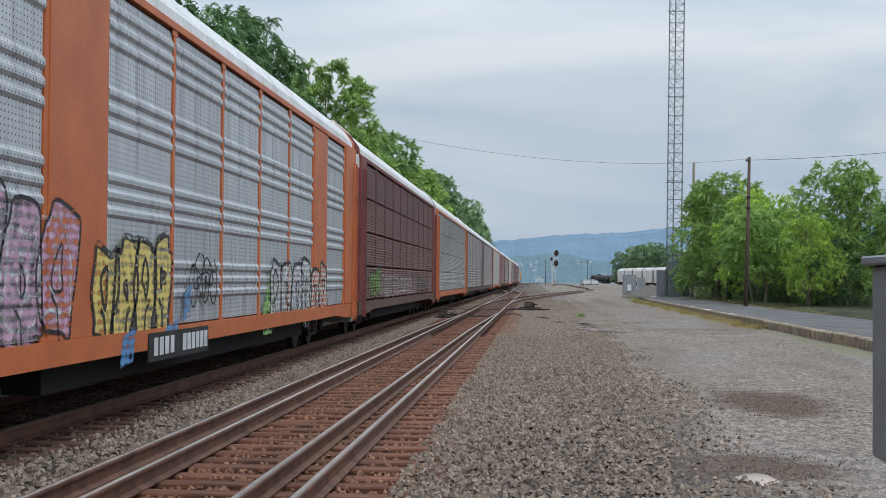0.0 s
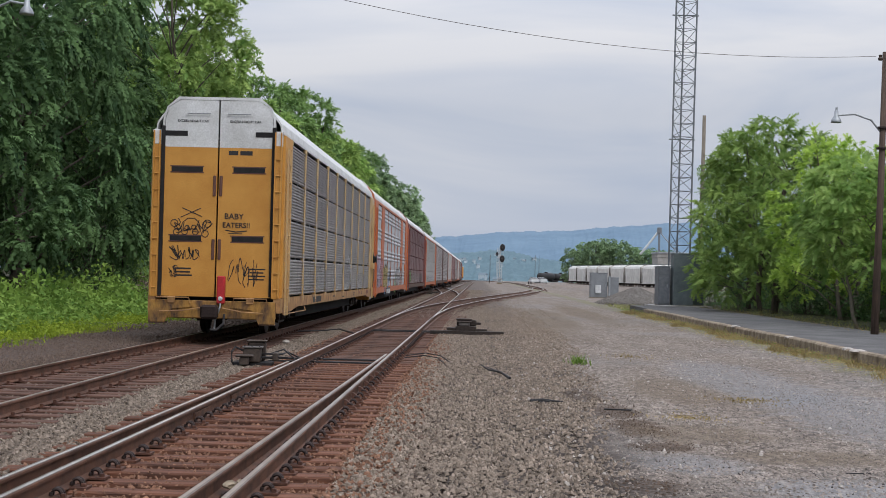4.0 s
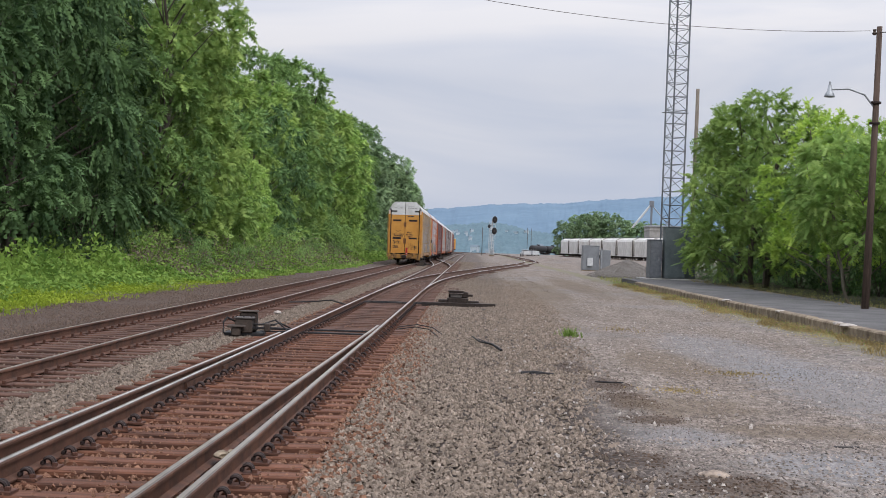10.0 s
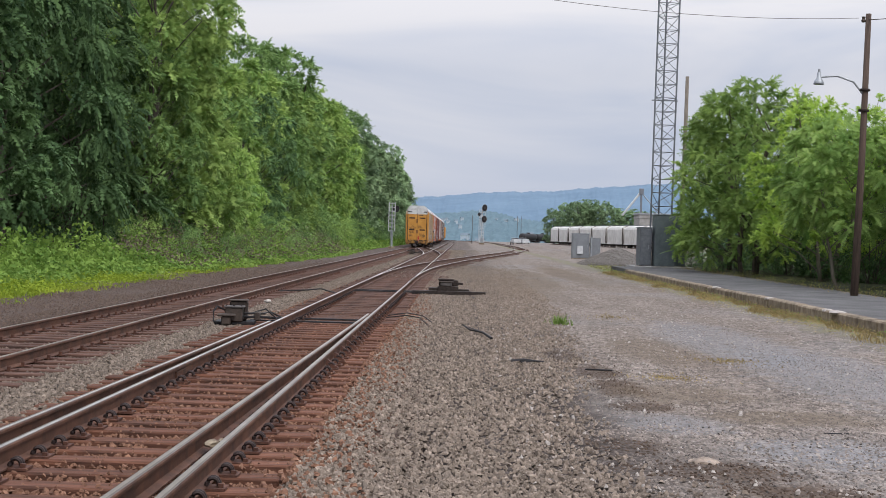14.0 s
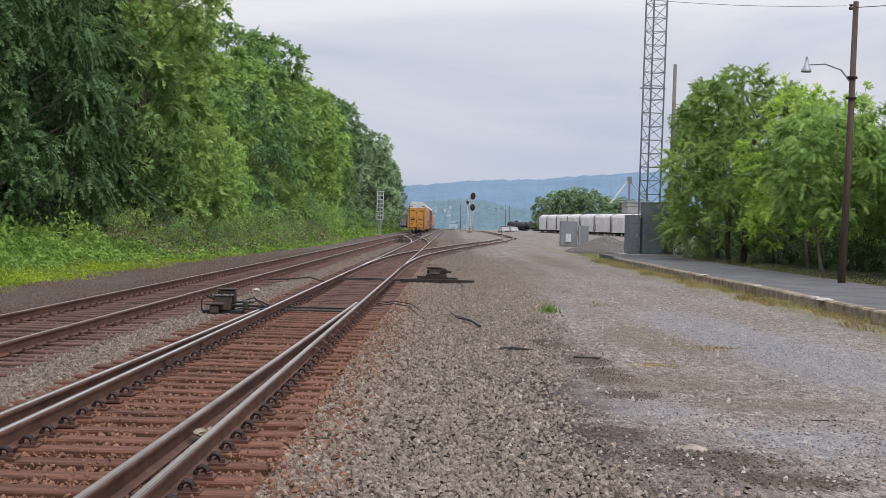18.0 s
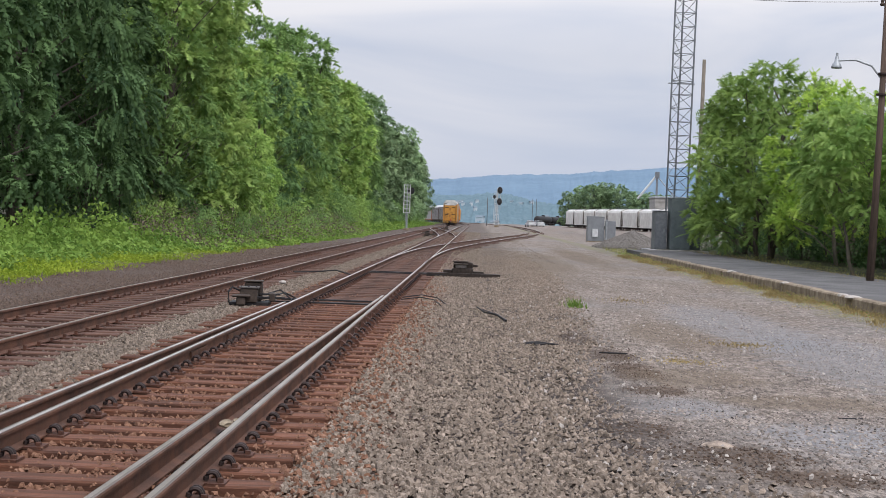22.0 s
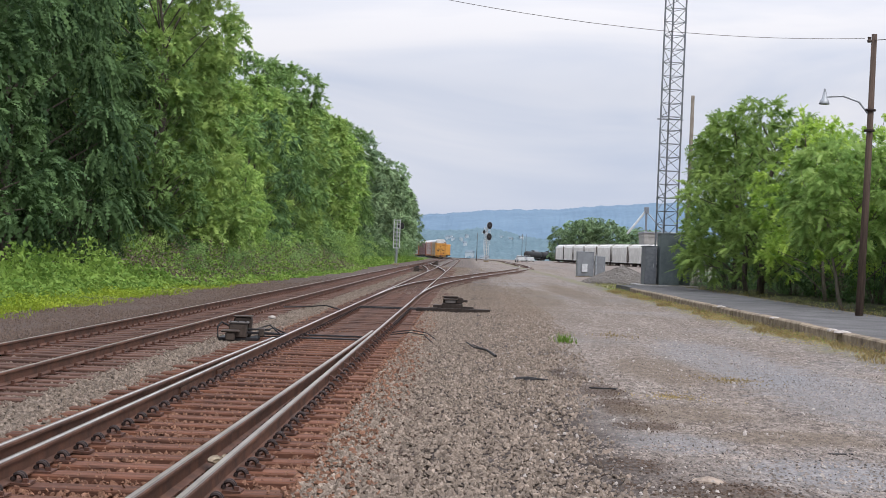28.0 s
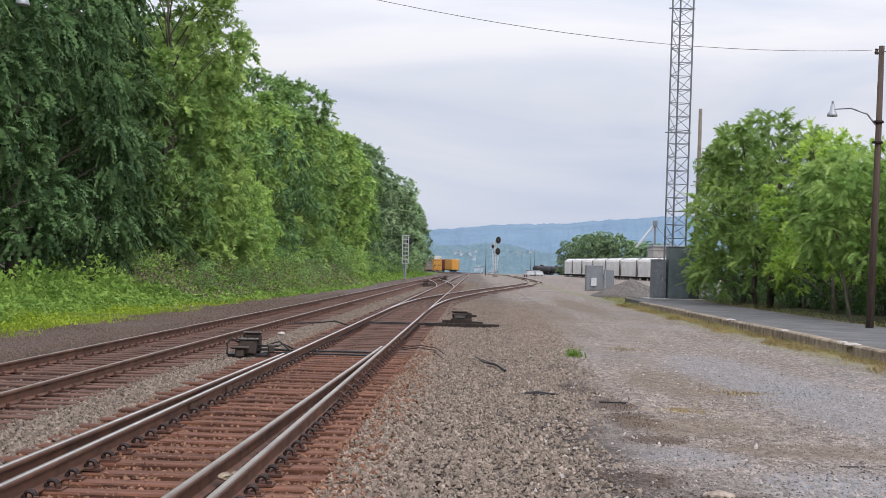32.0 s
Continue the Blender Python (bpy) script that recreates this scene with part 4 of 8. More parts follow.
def cut(pts, z, above):
    """The part of an outline above or below z."""
    out = []
    for i, p in enumerate(pts):
        q = pts[(i + 1) % len(pts)]
        inside = lambda r: r[1] >= z if above else r[1] <= z
        if inside(p):
            out.append(p)
        if inside(p) != inside(q):
            t = (z - p[1]) / (q[1] - p[1])
            out.append((p[0] + t * (q[0] - p[0]), z))
    return out


def end_wall(car, y, out, paint, top_paint, hero, post_paint=None):
    """End doors, corner posts, slots, bars and the platform with its coupler."""
    L, R_ = end_shape(y, out)
    for k, pts in enumerate((L, R_)):
        low, high = cut(pts, 4.45, False), cut(pts, 4.45, True)
        d = part("end_door", slab(low, y, y - out * 0.06), paint, car, "tall folding end door leaf")
        part("door_top", slab(high, y + out * 0.002, y - out * 0.06), top_paint, d, "white upper part of the door")
        if hero:
            sgn = -1 if k == 0 else 1
            for zz, x0, x1 in ((4.77, 0.86 if k == 1 else 0.74, 1.27), (3.93, 0.36, 1.1), (2.31, 0.36, 1.1)):
                xs = sorted((sgn * x0, sgn * x1))
                # near-black inlay on the door stands for the shaded opening
                part("vent_slot", Shape().box(xs[0], xs[1], y - 0.012, y + 0.012, zz - 0.06, zz + 0.06, c=0.004), M_DARKVOID, d, "near-black inlay standing for a shaded slot in the door")
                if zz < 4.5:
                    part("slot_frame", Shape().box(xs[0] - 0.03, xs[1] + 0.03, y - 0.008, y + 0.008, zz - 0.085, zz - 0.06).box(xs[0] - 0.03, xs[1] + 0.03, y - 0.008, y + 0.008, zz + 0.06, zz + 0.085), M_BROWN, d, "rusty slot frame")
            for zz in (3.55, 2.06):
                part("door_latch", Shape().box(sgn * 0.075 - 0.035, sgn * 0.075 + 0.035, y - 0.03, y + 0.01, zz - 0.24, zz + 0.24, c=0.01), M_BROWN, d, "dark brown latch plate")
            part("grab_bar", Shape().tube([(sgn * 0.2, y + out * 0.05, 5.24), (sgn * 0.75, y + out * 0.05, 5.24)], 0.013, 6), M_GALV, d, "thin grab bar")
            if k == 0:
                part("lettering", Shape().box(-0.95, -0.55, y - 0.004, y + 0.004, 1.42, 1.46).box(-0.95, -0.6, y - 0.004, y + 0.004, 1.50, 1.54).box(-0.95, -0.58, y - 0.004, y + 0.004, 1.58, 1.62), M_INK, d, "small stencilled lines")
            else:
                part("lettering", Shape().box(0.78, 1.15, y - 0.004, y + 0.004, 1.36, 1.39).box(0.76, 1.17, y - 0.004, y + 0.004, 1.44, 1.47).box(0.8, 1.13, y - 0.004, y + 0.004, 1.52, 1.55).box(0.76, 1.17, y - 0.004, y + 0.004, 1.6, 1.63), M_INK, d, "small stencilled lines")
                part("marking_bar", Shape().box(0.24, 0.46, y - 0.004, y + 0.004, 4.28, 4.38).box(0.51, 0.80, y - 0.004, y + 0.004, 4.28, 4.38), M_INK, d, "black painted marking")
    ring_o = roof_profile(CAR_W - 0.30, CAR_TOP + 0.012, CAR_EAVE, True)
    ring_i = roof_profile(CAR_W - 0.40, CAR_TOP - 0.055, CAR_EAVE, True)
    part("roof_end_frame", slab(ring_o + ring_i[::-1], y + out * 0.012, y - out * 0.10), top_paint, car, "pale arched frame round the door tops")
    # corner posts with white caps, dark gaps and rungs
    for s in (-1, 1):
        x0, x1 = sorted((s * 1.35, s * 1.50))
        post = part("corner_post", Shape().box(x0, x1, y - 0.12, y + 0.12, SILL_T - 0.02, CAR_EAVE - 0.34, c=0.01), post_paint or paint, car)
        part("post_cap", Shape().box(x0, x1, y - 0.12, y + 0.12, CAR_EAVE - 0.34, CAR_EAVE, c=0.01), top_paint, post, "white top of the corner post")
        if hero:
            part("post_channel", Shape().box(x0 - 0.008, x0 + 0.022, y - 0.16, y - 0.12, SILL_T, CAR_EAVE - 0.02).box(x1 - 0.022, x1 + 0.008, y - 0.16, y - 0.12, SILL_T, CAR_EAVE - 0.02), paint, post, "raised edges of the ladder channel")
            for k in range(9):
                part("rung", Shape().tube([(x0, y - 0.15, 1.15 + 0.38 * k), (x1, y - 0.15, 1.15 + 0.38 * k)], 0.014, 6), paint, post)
        # near-black strip put where the gap lies in shade
        part("door_gap", Shape().box(s * 1.305 - 0.042, s * 1.305 + 0.042, y - 0.05, y + 0.03, 0.97, CAR_EAVE + 0.1), M_DARKVOID, car, "near-black strip standing for the shaded gap")
        if post_paint:
            for zz in (1.35, 2.5, 3.6, 4.4):
                part("door_hinge", Shape().box(min(s * 1.2, s * 1.36), max(s * 1.2, s * 1.36), y - 0.075, y - 0.02, zz - 0.06, zz + 0.06, c=0.01) if out < 0 else Shape().box(min(s * 1.2, s * 1.36), max(s * 1.2, s * 1.36), y + 0.02, y + 0.075, zz - 0.06, zz + 0.06, c=0.01), M_CAST, car, "dark steel hinge")
    yo = y + out * 0.33
    plat = Shape().box(-1.45, 1.45, min(y, yo), max(y, yo), 0.45, 0.86, c=0.02)
    part("end_sill", plat, paint if not hero else M_SILLR, car, "worn end platform")
    if hero:
        for a in (-1.48, 0.35):
            part("step_bracket", Shape().box(a + 0.45, a + 0.62, yo - 0.06, yo + 0.02, 0.80, 0.95, c=0.01), M_SILL, car, "tan bracket")
            sx = -1 if a < 0 else 1
            part("sill_lip", slab([(sx * 1.47, 0.86), (sx * 0.45, 0.86), (sx * 0.45, 0.72), (sx * 0.95, 0.66), (sx * 1.1, 0.34), (sx * 1.47, 0.34)], yo - 0.03, yo + 0.03), M_SILLR, car, "bent rust-streaked yellow step plate")
            part("step_tread", Shape().box(min(sx * 1.1, sx * 1.46), max(sx * 1.1, sx * 1.46), yo - 0.03, yo + 0.3, 0.32, 0.36, c=0.006), M_RUSTY, car, "worn step tread")
            part("grab_iron", Shape().tube([(sx * 0.5, yo - 0.05, 0.80), (sx * 0.52, yo - 0.12, 0.93), (sx * 1.28, yo - 0.12, 0.93), (sx * 1.3, yo - 0.05, 0.80)], 0.014, 6), M_SILL, car, "thin grab iron")
            part("uncoupling_lever", Shape().tube([(sx * 0.25, yo - 0.06, 0.70), (sx * 0.7, yo - 0.09, 0.62), (sx * 1.2, yo - 0.09, 0.60)], 0.014, 6), M_SILL, car, "bent tan lever")
    c = part("coupler", Shape().box(-0.13, 0.13, min(y, y + out * 0.62), max(y, y + out * 0.62), 0.48, 0.74, c=0.03).box(-0.2, 0.2, min(y + out * 0.5, y + out * 0.74), max(y + out * 0.5, y + out * 0.74), 0.45, 0.78, c=0.05), M_CLIP, car, "cast knuckle coupler", smooth=False)
    part("air_hose", Shape().tube([(0.3, y + out * 0.35, 0.55), (0.32, y + out * 0.55, 0.35), (0.18, y + out * 0.7, 0.2), (0.05, y + out * 0.75, 0.22)], 0.03, 8), M_BLACK, c, "hanging rubber air hose")


def autorack(kind, hero=False, rear=False):
    """A covered car carrier with its origin at the rail heads under its middle, pointing along +y."""
    specs = {
        "cream": (M_CREAM, M_SCREEN_G, M_WHITE, "tan covered car carrier with grey corrugated side screens", 4, 9),
        "orange": (M_ORANGE, M_SCREEN, M_WHITE, "orange covered car carrier with silver perforated side screens", 1, 9),
        "red": (M_RED, M_SCREEN_R, M_WHITE, "oxide red covered car carrier with dull brown side screens", 4, 10),
        "pale": (M_ORANGE, M_SCREEN_W, M_WHITE, "covered car carrier with pale grey side screens and orange ends", 4, 10),
        "grey": (M_BROWN, M_SCREEN_G, M_WHITE, "brown covered car carrier with weathered grey side screens", 4, 10),
    }
    paint, screen, top, label, tiers, bays = specs[kind]
    epaint = M_CREAM if kind == "cream" else paint
    post = {"pale": M_HOPPER, "grey": M_CAST, "red": M_RED}.get(kind, paint)
    sill_paint = M_SILL if kind == "cream" else (M_RUSTY if kind in ("red", "grey") else paint)
    car = thing("autorack_car", label, "rail car", group="train of covered car carriers")
    rail_paint, rail_out, rail_low = (M_WHITE, 0.012, 0.05) if kind == "cream" else (paint, 0.035, 0.08)
    proud = 0.042 if kind == "cream" else 0.016
    h, w = CAR_L / 2, CAR_W / 2
    if not hero:
        tiers = 1
    # roof
    prof = roof_profile()
    inner = [(x * 0.985, z - 0.05) for x, z in reversed(prof)]
    key = ("roof", 1)

    def build_roof():
        low = prof + inner
        high = [(x * 1.003, z + 0.009) for x, z in prof] + inner
        fr, y = [(-h, low)], -h + 0.25
        while y < h - 0.25:
            fr += [(y, low), (y + 0.03, high), (y + 0.12, high), (y + 0.15, low)]
            y += 0.33
        fr.append((h, low))
        q, n = Shape(), len(low)
        for y, pr in fr:
            q.v += [(x, y, z) for x, z in pr]
        for i in range(len(fr) - 1):
            q.f += [(i * n + j, i * n + (j + 1) % n, (i + 1) * n + (j + 1) % n, (i + 1) * n + j) for j in range(n)]
        q.f += [tuple(range(n - 1, -1, -1)), tuple((len(fr) - 1) * n + j for j in range(n))]
        return q
    part("roof", cached(key, build_roof, M_WHITE), None, car, "white ribbed sheet-metal roof")
    for s in (-1, 1):
        part("roof_rail", cached(("roof_rail", s, paint.name), lambda: Shape().box(s * w - 0.05, s * w + rail_out, -h, h, CAR_EAVE - rail_low, CAR_EAVE + 0.02, c=0.005), rail_paint), None, car)
        def build_sill():
            q = Shape()
            outline = [(-h - 0.1, SILL_T), (h + 0.1, SILL_T), (h + 0.1, 0.60), (h * 0.86, 0.62), (h * 0.78, 0.70), (-h * 0.78, 0.70), (-h * 0.86, 0.62), (-h - 0.1, 0.60)]
            n = len(outline)
            q.add([(s * (w + 0.04), a, b) for a, b in outline] + [(s * (w - 0.12), a, b) for a, b in outline],
                  [tuple(range(n)), tuple(range(2 * n - 1, n - 1, -1))] + [(i, (i + 1) % n, n + (i + 1) % n, n + i) for i in range(n)])
            return q
        part("side_sill", cached(("side_sill", s, sill_paint.name), build_sill, sill_paint), None, car, "long side sill")
        # bays
        edge = 1.35 if kind in ("cream", "red", "grey") else 0.9
        ys = np.linspace(-h + edge, h - edge, bays + 1)
        if kind == "orange":
            edge = 1.9
            ys = [-h + edge]
            for wd in (2.75, 1.82, 2.75, 2.75, 2.75, 2.75, 2.75, 1.82, 2.75):
                ys.append(ys[-1] + wd * (2 * h - 2 * edge) / 22.89)
        for k in range(bays + 1):
            part("side_post", cached(("side_post", s, post.name, proud), lambda: Shape().box(s * w - 0.05, s * w + proud, -0.05, 0.05, SILL_T - 0.1, CAR_EAVE - 0.05, c=0.008).box(s * w, s * w + proud + 0.002, -0.12, 0.12, CAR_EAVE - 0.16, CAR_EAVE - 0.05, c=0.004).box(s * w, s * w + proud + 0.006, -0.1, 0.1, SILL_T - 0.12, SILL_T + 0.04, c=0.004), post), None, car, m=pose(0, float(ys[k]), 0))
        for k in range(bays):
            bw = float(ys[k + 1] - ys[k])
            if kind == "orange" and k in (1, bays - 2):
                part("side_plate", cached(("side_plate", s, round(bw, 2)), lambda: Shape().box(s * w - 0.02, s * w + 0.03, 0.05, bw - 0.05, SILL_T, CAR_EAVE - 0.1, c=0.006), M_ORANGE), None, car, "plain orange steel plate", m=pose(0, float(ys[k]), 0))
                continue
            zs = np.linspace(SILL_T + 0.02, CAR_EAVE - 0.12, tiers + 1)
            for j in range(tiers):
                gap = 0.026 if tiers > 1 else 0.0
                z0, z1 = float(zs[j]) + gap, float(zs[j + 1]) - gap
                ribs = 12 if tiers > 1 else 20
                key = ("screen", s, kind if hero else "far", j, tiers, round(bw, 2), screen.name)
                part("side_screen", cached(key, lambda: wave_panel(0.065, bw - 0.065, z0, z1, s * (w - 0.01), s, ribs, 0.03, 4 if kind == "orange" else 0), screen), None, car, m=pose(0, float(ys[k]), 0))
        for e in (-1, 1):
            part("end_panel", cached(("end_panel", s, e, epaint.name, edge, rear), lambda: Shape().box(s * w - 0.03, s * w + 0.05, min(e * (h - edge + 0.07), e * (h - 0.1)), max(e * (h - edge + 0.07), e * (h - 0.1)), SILL_T, CAR_EAVE - 0.06, c=0.008), M_YELLOW if rear and e < 0 else epaint), None, car)
            if hero:
                ladder(s * (w + 0.1), e * (h - 0.28) - (0.0 if e < 0 else 0.42) * 1.0, 0.55, CAR_EAVE - 0.35, epaint, car)
    if kind in ("orange", "red"):
        hoop = [(x * 1.012, z + 0.02) for x, z in prof] + [(x * 0.96, z - 0.1) for x, z in reversed(prof)]
        for e in (-1, 1):
            part("roof_hoop", slab(hoop, e * (h + 0.03), e * (h - 0.22)), paint, car, "painted hoop at the roof's end")
    if kind == "cream" and hero:
        zs = np.linspace(SILL_T + 0.02, CAR_EAVE - 0.12, tiers + 1)
        rs = random.Random(8)
        for j in range(1, tiers):
            for k in range(bays + 1):
                loops = Shape()
                for o in (-0.085, 0.085):
                    z, hh = float(zs[j]) + rs.uniform(-0.03, 0.03), rs.uniform(0.12, 0.17)
                    pts = rounded([(float(ys[k]) + o + 0.03 * math.cos(a), z + hh * math.sin(a)) for a in (0, 0.9, 1.57, 2.3, 3.14, 4.0, 4.71, 5.4)], 2)
                    q = ribbon(pts, w + 0.03, 0.014, True, 0.008)
                    loops.add(q.v, q.f)
                part("torn_strap", loops, M_SPRAYF, car, "pale torn strap loops beside the post")
                if k < bays:
                    yc = float(ys[k] + ys[k + 1]) / 2 + rs.uniform(-0.15, 0.15)
                    part("panel_clip", Shape().box(w, w + 0.014, yc - 0.014, yc + 0.014, float(zs[j]) - 0.08, float(zs[j]) + 0.05, c=0.004), M_GALV, car, "small pale clip across the gap")
        part("side_grab_iron", Shape().tube([(w + 0.02, -h + 0.2, 0.64), (w + 0.06, -h + 0.3, 0.57), (w + 0.06, -h + 4.4, 0.57), (w + 0.02, -h + 4.5, 0.66)], 0.015, 6), M_SILL, car, "long tan grab iron under the sill")
        for k in (3, 6, 7, 8):
            yk = float(ys[k])
            part("worn_post_foot", Shape().box(w + 0.02, w + 0.047, yk - 0.075, yk + 0.075, SILL_T + 0.04, SILL_T + rs.uniform(0.5, 0.95), c=0.004), M_SCREEN_G, car, "scraped grey foot of the post")
        for a, b_, z0, z1, ink in ((4.9, 5.5, 0.84, 0.87, M_INK), (4.9, 5.4, 0.78, 0.81, M_INK), (7.3, 7.6, 0.80, 0.88, M_RED), (8.3, 8.65, 0.84, 0.87, M_INK), (8.3, 8.6, 0.78, 0.81, M_INK), (10.6, 10.8, 0.76, 0.9, M_RED), (10.9, 11.1, 0.76, 0.9, M_RED), (11.2, 11.4, 0.76, 0.9, M_RED), (-7.2, -6.6, 0.74, 0.9, M_INK), (-6.4, -5.2, 0.74, 0.9, M_INK), (-2.0, -1.4, 0.82, 0.86, M_INK), (1.0, 1.6, 0.76, 0.80, M_INK)):
            part("stencil_bar", Shape().box(w + 0.04, w + 0.044, a, b_, z0, z1), ink, car, "faded stencilled marking")
    # one near-black block fills the car, painted as its shaded inside
    part("inner_deck", cached(("inner_deck", 1), lambda: Shape().box(-w + 0.16, w - 0.16, -h + 0.3, h - 0.3, 0.7, CAR_EAVE - 0.15), M_DARKVOID), None, car, "near-black box standing for the shaded interior")
    for e in (-1, 1):
        if hero or e == -1:
            end_wall(car, e * h, e, M_YELLOW if kind == "cream" else M_DOOR if kind == "orange" else paint, M_WHITE, hero and rear and e == -1, paint if kind == "orange" else None)
        bogie(car, e * (h - 3.6), turn=hero)
    # the widest box is added to block light under the car
    part("centre_sill", cached(("centre_sill", 1), lambda: Shape().box(-0.3, 0.3, -h, h, 0.42, 0.72).box(-0.45, 0.45, -2.5, 2.0, 0.3, 0.62).box(-1.15, 1.15, -h + 5.6, h - 5.6, 0.36, 0.70), M_DARKVOID), None, car, "centre sill and brake gear with an added dark box shading the underside")
    return car


ORDER = ["cream", "orange", "red", "pale", "grey", "grey", "pale", "red", "grey", "pale", "grey", "red", "grey", "grey", "pale", "grey", "red"]
TRAIN = [autorack(k, hero=i < 4, rear=i == 0) for i, k in enumerate(ORDER)]
tagged(TRAIN[0], "golden-yellow ended car carrier with grey sides and tagged doors")
last, second, third = TRAIN[0], TRAIN[1], TRAIN[2]
H = CAR_L / 2
# rear device, tags and stencils on the last car
eot = part("rear_light_device", Shape().box(0.12, 0.30, -H - 0.42, -H - 0.26, 0.80, 1.44, c=0.02), M_FLAG, last, "red end-of-train marker box")
part("marker_lens", Shape().lathe([(0.055, 0), (0.05, 0.03), (0.02, 0.045)], 12, pose(0.21, -H - 0.42, 0.92, 90, 0, 0)), M_SPRAYW, eot, "round pale lens")
part("hanging_chain", Shape().tube([(0.22, -H - 0.36, 0.95), (0.2, -H - 0.42, 0.7), (0.1, -H - 0.4, 0.42), (0.08, -H - 0.38, 0.18)], 0.022, 6), M_GALV, last, "loose hanging chain")
for k, (x, z, w, h) in enumerate(((-1.05, 2.44, 0.95, 0.34), (-1.08, 1.80, 0.70, 0.34), (0.3, 1.15, 0.7, 0.75), (-1.15, 1.38, 0.25, 0.3))):
    tag(last, x, z, w, h, 40 + k, M_INK, 4 if w > 0.5 else 2, 0.02 if k < 2 else 0.016)


def text_on(body, words, x, z, y, size, parent, ink):
    cu = bpy.data.curves.new("stencil", "FONT")
    cu.body, cu.size, cu.align_x, cu.extrude, cu.offset = words, size, "CENTER", 0.002, 0.014 * size
    ob = new("stencil", cu)
    bpy.context.view_layer.update()
    me = bpy.data.meshes.new_from_object(ob.evaluated_get(bpy.context.evaluated_depsgraph_get()))
    bpy.data.objects.remove(ob)
    me.materials.clear()
    me.materials.append(ink)
    return part("stencil", me, None, parent, "stencilled words", m=pose(x, y, z, 90, 0, 0))


for x in (-0.62, 0.62):
    text_on(last, "EXCESS HEIGHT CAR", x, 5.04, -H - 0.008, 0.078, last, M_INK)
# sprayed words, arch, rings and strokes on the rear doors
for words, x, z, size in (("BABY", 0.40, 2.78, 0.19), ("EATERS!!", 0.46, 2.58, 0.17)):
    text_on(last, words, x, z, -H - 0.008, size, last, M_INK)
for pts, w in (([(0.2, 2.52), (0.45, 2.48), (0.72, 2.51)], 0.02), ([(0.28, 2.45), (0.6, 2.44)], 0.018)):
    rb = ribbon(pts, 0.0, w, False, 0.002)
    part("sprayed_line", Shape().add([(q, -H - 0.006 - p, r) for p, q, r in rb.v], rb.f), M_INK, last, "sprayed underline")
doodle = [([(-0.82, 3.02), (-0.35, 2.82)], False), ([(-0.85, 2.80), (-0.38, 3.02)], False),
          ([(-0.85, 2.52), (-0.80, 2.68), (-0.68, 2.78), (-0.52, 2.78), (-0.42, 2.68), (-0.38, 2.52)], False)]
for cx, cz, r in ((-1.0, 2.66, 0.085), (-0.22, 2.66, 0.09), (-0.95, 2.45, 0.07), (-0.75, 2.46, 0.07), (-0.5, 2.46, 0.07), (-0.27, 2.42, 0.08), (-0.7, 2.56, 0.05), (-0.54, 2.57, 0.05)):
    doodle.append(([(cx + r * math.cos(0.7 * k), cz + r * math.sin(0.7 * k)) for k in range(9)], True))
for pts, closed in doodle:
    rb = ribbon(pts, 0.0, 0.02, closed, 0.002)
    part("sprayed_line", Shape().add([(q, -H - 0.006 - p, r) for p, q, r in rb.v], rb.f), M_INK, last, "sprayed black line")
# hand brake, chain, step box and framed stencil on the leading end panel of the last car
SE = CAR_W / 2 + 0.05
brake = part("hand_brake", Shape().box(SE - 0.01, SE + 0.16, H - 0.42, H - 0.16, 2.05, 2.35, c=0.04).lathe([(0.02, 0), (0.17, 0.01), (0.17, 0.05), (0.02, 0.06)], 14, pose(SE + 0.16, H - 0.29, 2.2, 0, 90, 0)), M_BLACK, last, "dark geared hand brake")
part("brake_lever", Shape().box(SE + 0.08, SE + 0.11, H - 0.52, H - 0.47, 1.75, 2.5, c=0.01), M_BLACK, brake)
part("brake_chain", Shape().tube([(SE + 0.1, H - 0.38, 2.05), (SE + 0.11, H - 0.45, 1.6), (SE + 0.08, H - 0.5, 1.02)], 0.022, 6), M_RUSTY, last, "rusty hanging chain")
part("bracket_box", Shape().box(SE - 0.01, SE + 0.14, H - 1.05, H - 0.55, 1.78, 2.02, c=0.01), M_CREAM, last, "tan bracket box")
part("framed_stencil", ribbon([(H - 1.0, 3.1), (H - 0.55, 3.1), (H - 0.55, 3.55), (H - 1.0, 3.55)], SE + 0.002, 0.018, True, 0.002), M_RUSTY, last, "thin painted frame")
for k in range(4):
    part("stencil_bar", Shape().box(SE + 0.001, SE + 0.004, H - 0.92, H - 0.66 - 0.05 * (k % 2), 3.18 + 0.08 * k, 3.21 + 0.08 * k), M_RUSTY, last, "faded stencilled marking")
# graffiti along the sides
SX = CAR_W / 2 + 0.046
graffiti(last, -9.9, -7.5, 1.02, 1.85, None, TAG_F, 1, lw=0.035)
graffiti(last, -6.9, -4.7, 1.02, 1.75, TAG_F, TAG_F, 2, lw=0.03)
graffiti(last, -2.4, 0.4, 1.0, 2.0, None, TAG_W, 11, lw=0.06, wide=1.1)
graffiti(last, 1.5, 4.1, 1.0, 2.3, TAG_F, TAG_W, 3, lw=0.075, wide=0.8)
graffiti(last, 4.3, 6.5, 1.5, 2.5, None, TAG_F, 23, lw=0.04, wide=0.65)
graffiti(last, 6.8, 9.2, 1.0, 1.7, None, TAG_F, 25, lw=0.035, wide=0.65)
graffiti(last, 9.4, 11.4, 1.9, 2.5, None, TAG_F, 24, lw=0.03, wide=0.6)
graffiti(last, 9.4, 11.6, 1.0, 1.85, None, TAG_F, 13, lw=0.03)
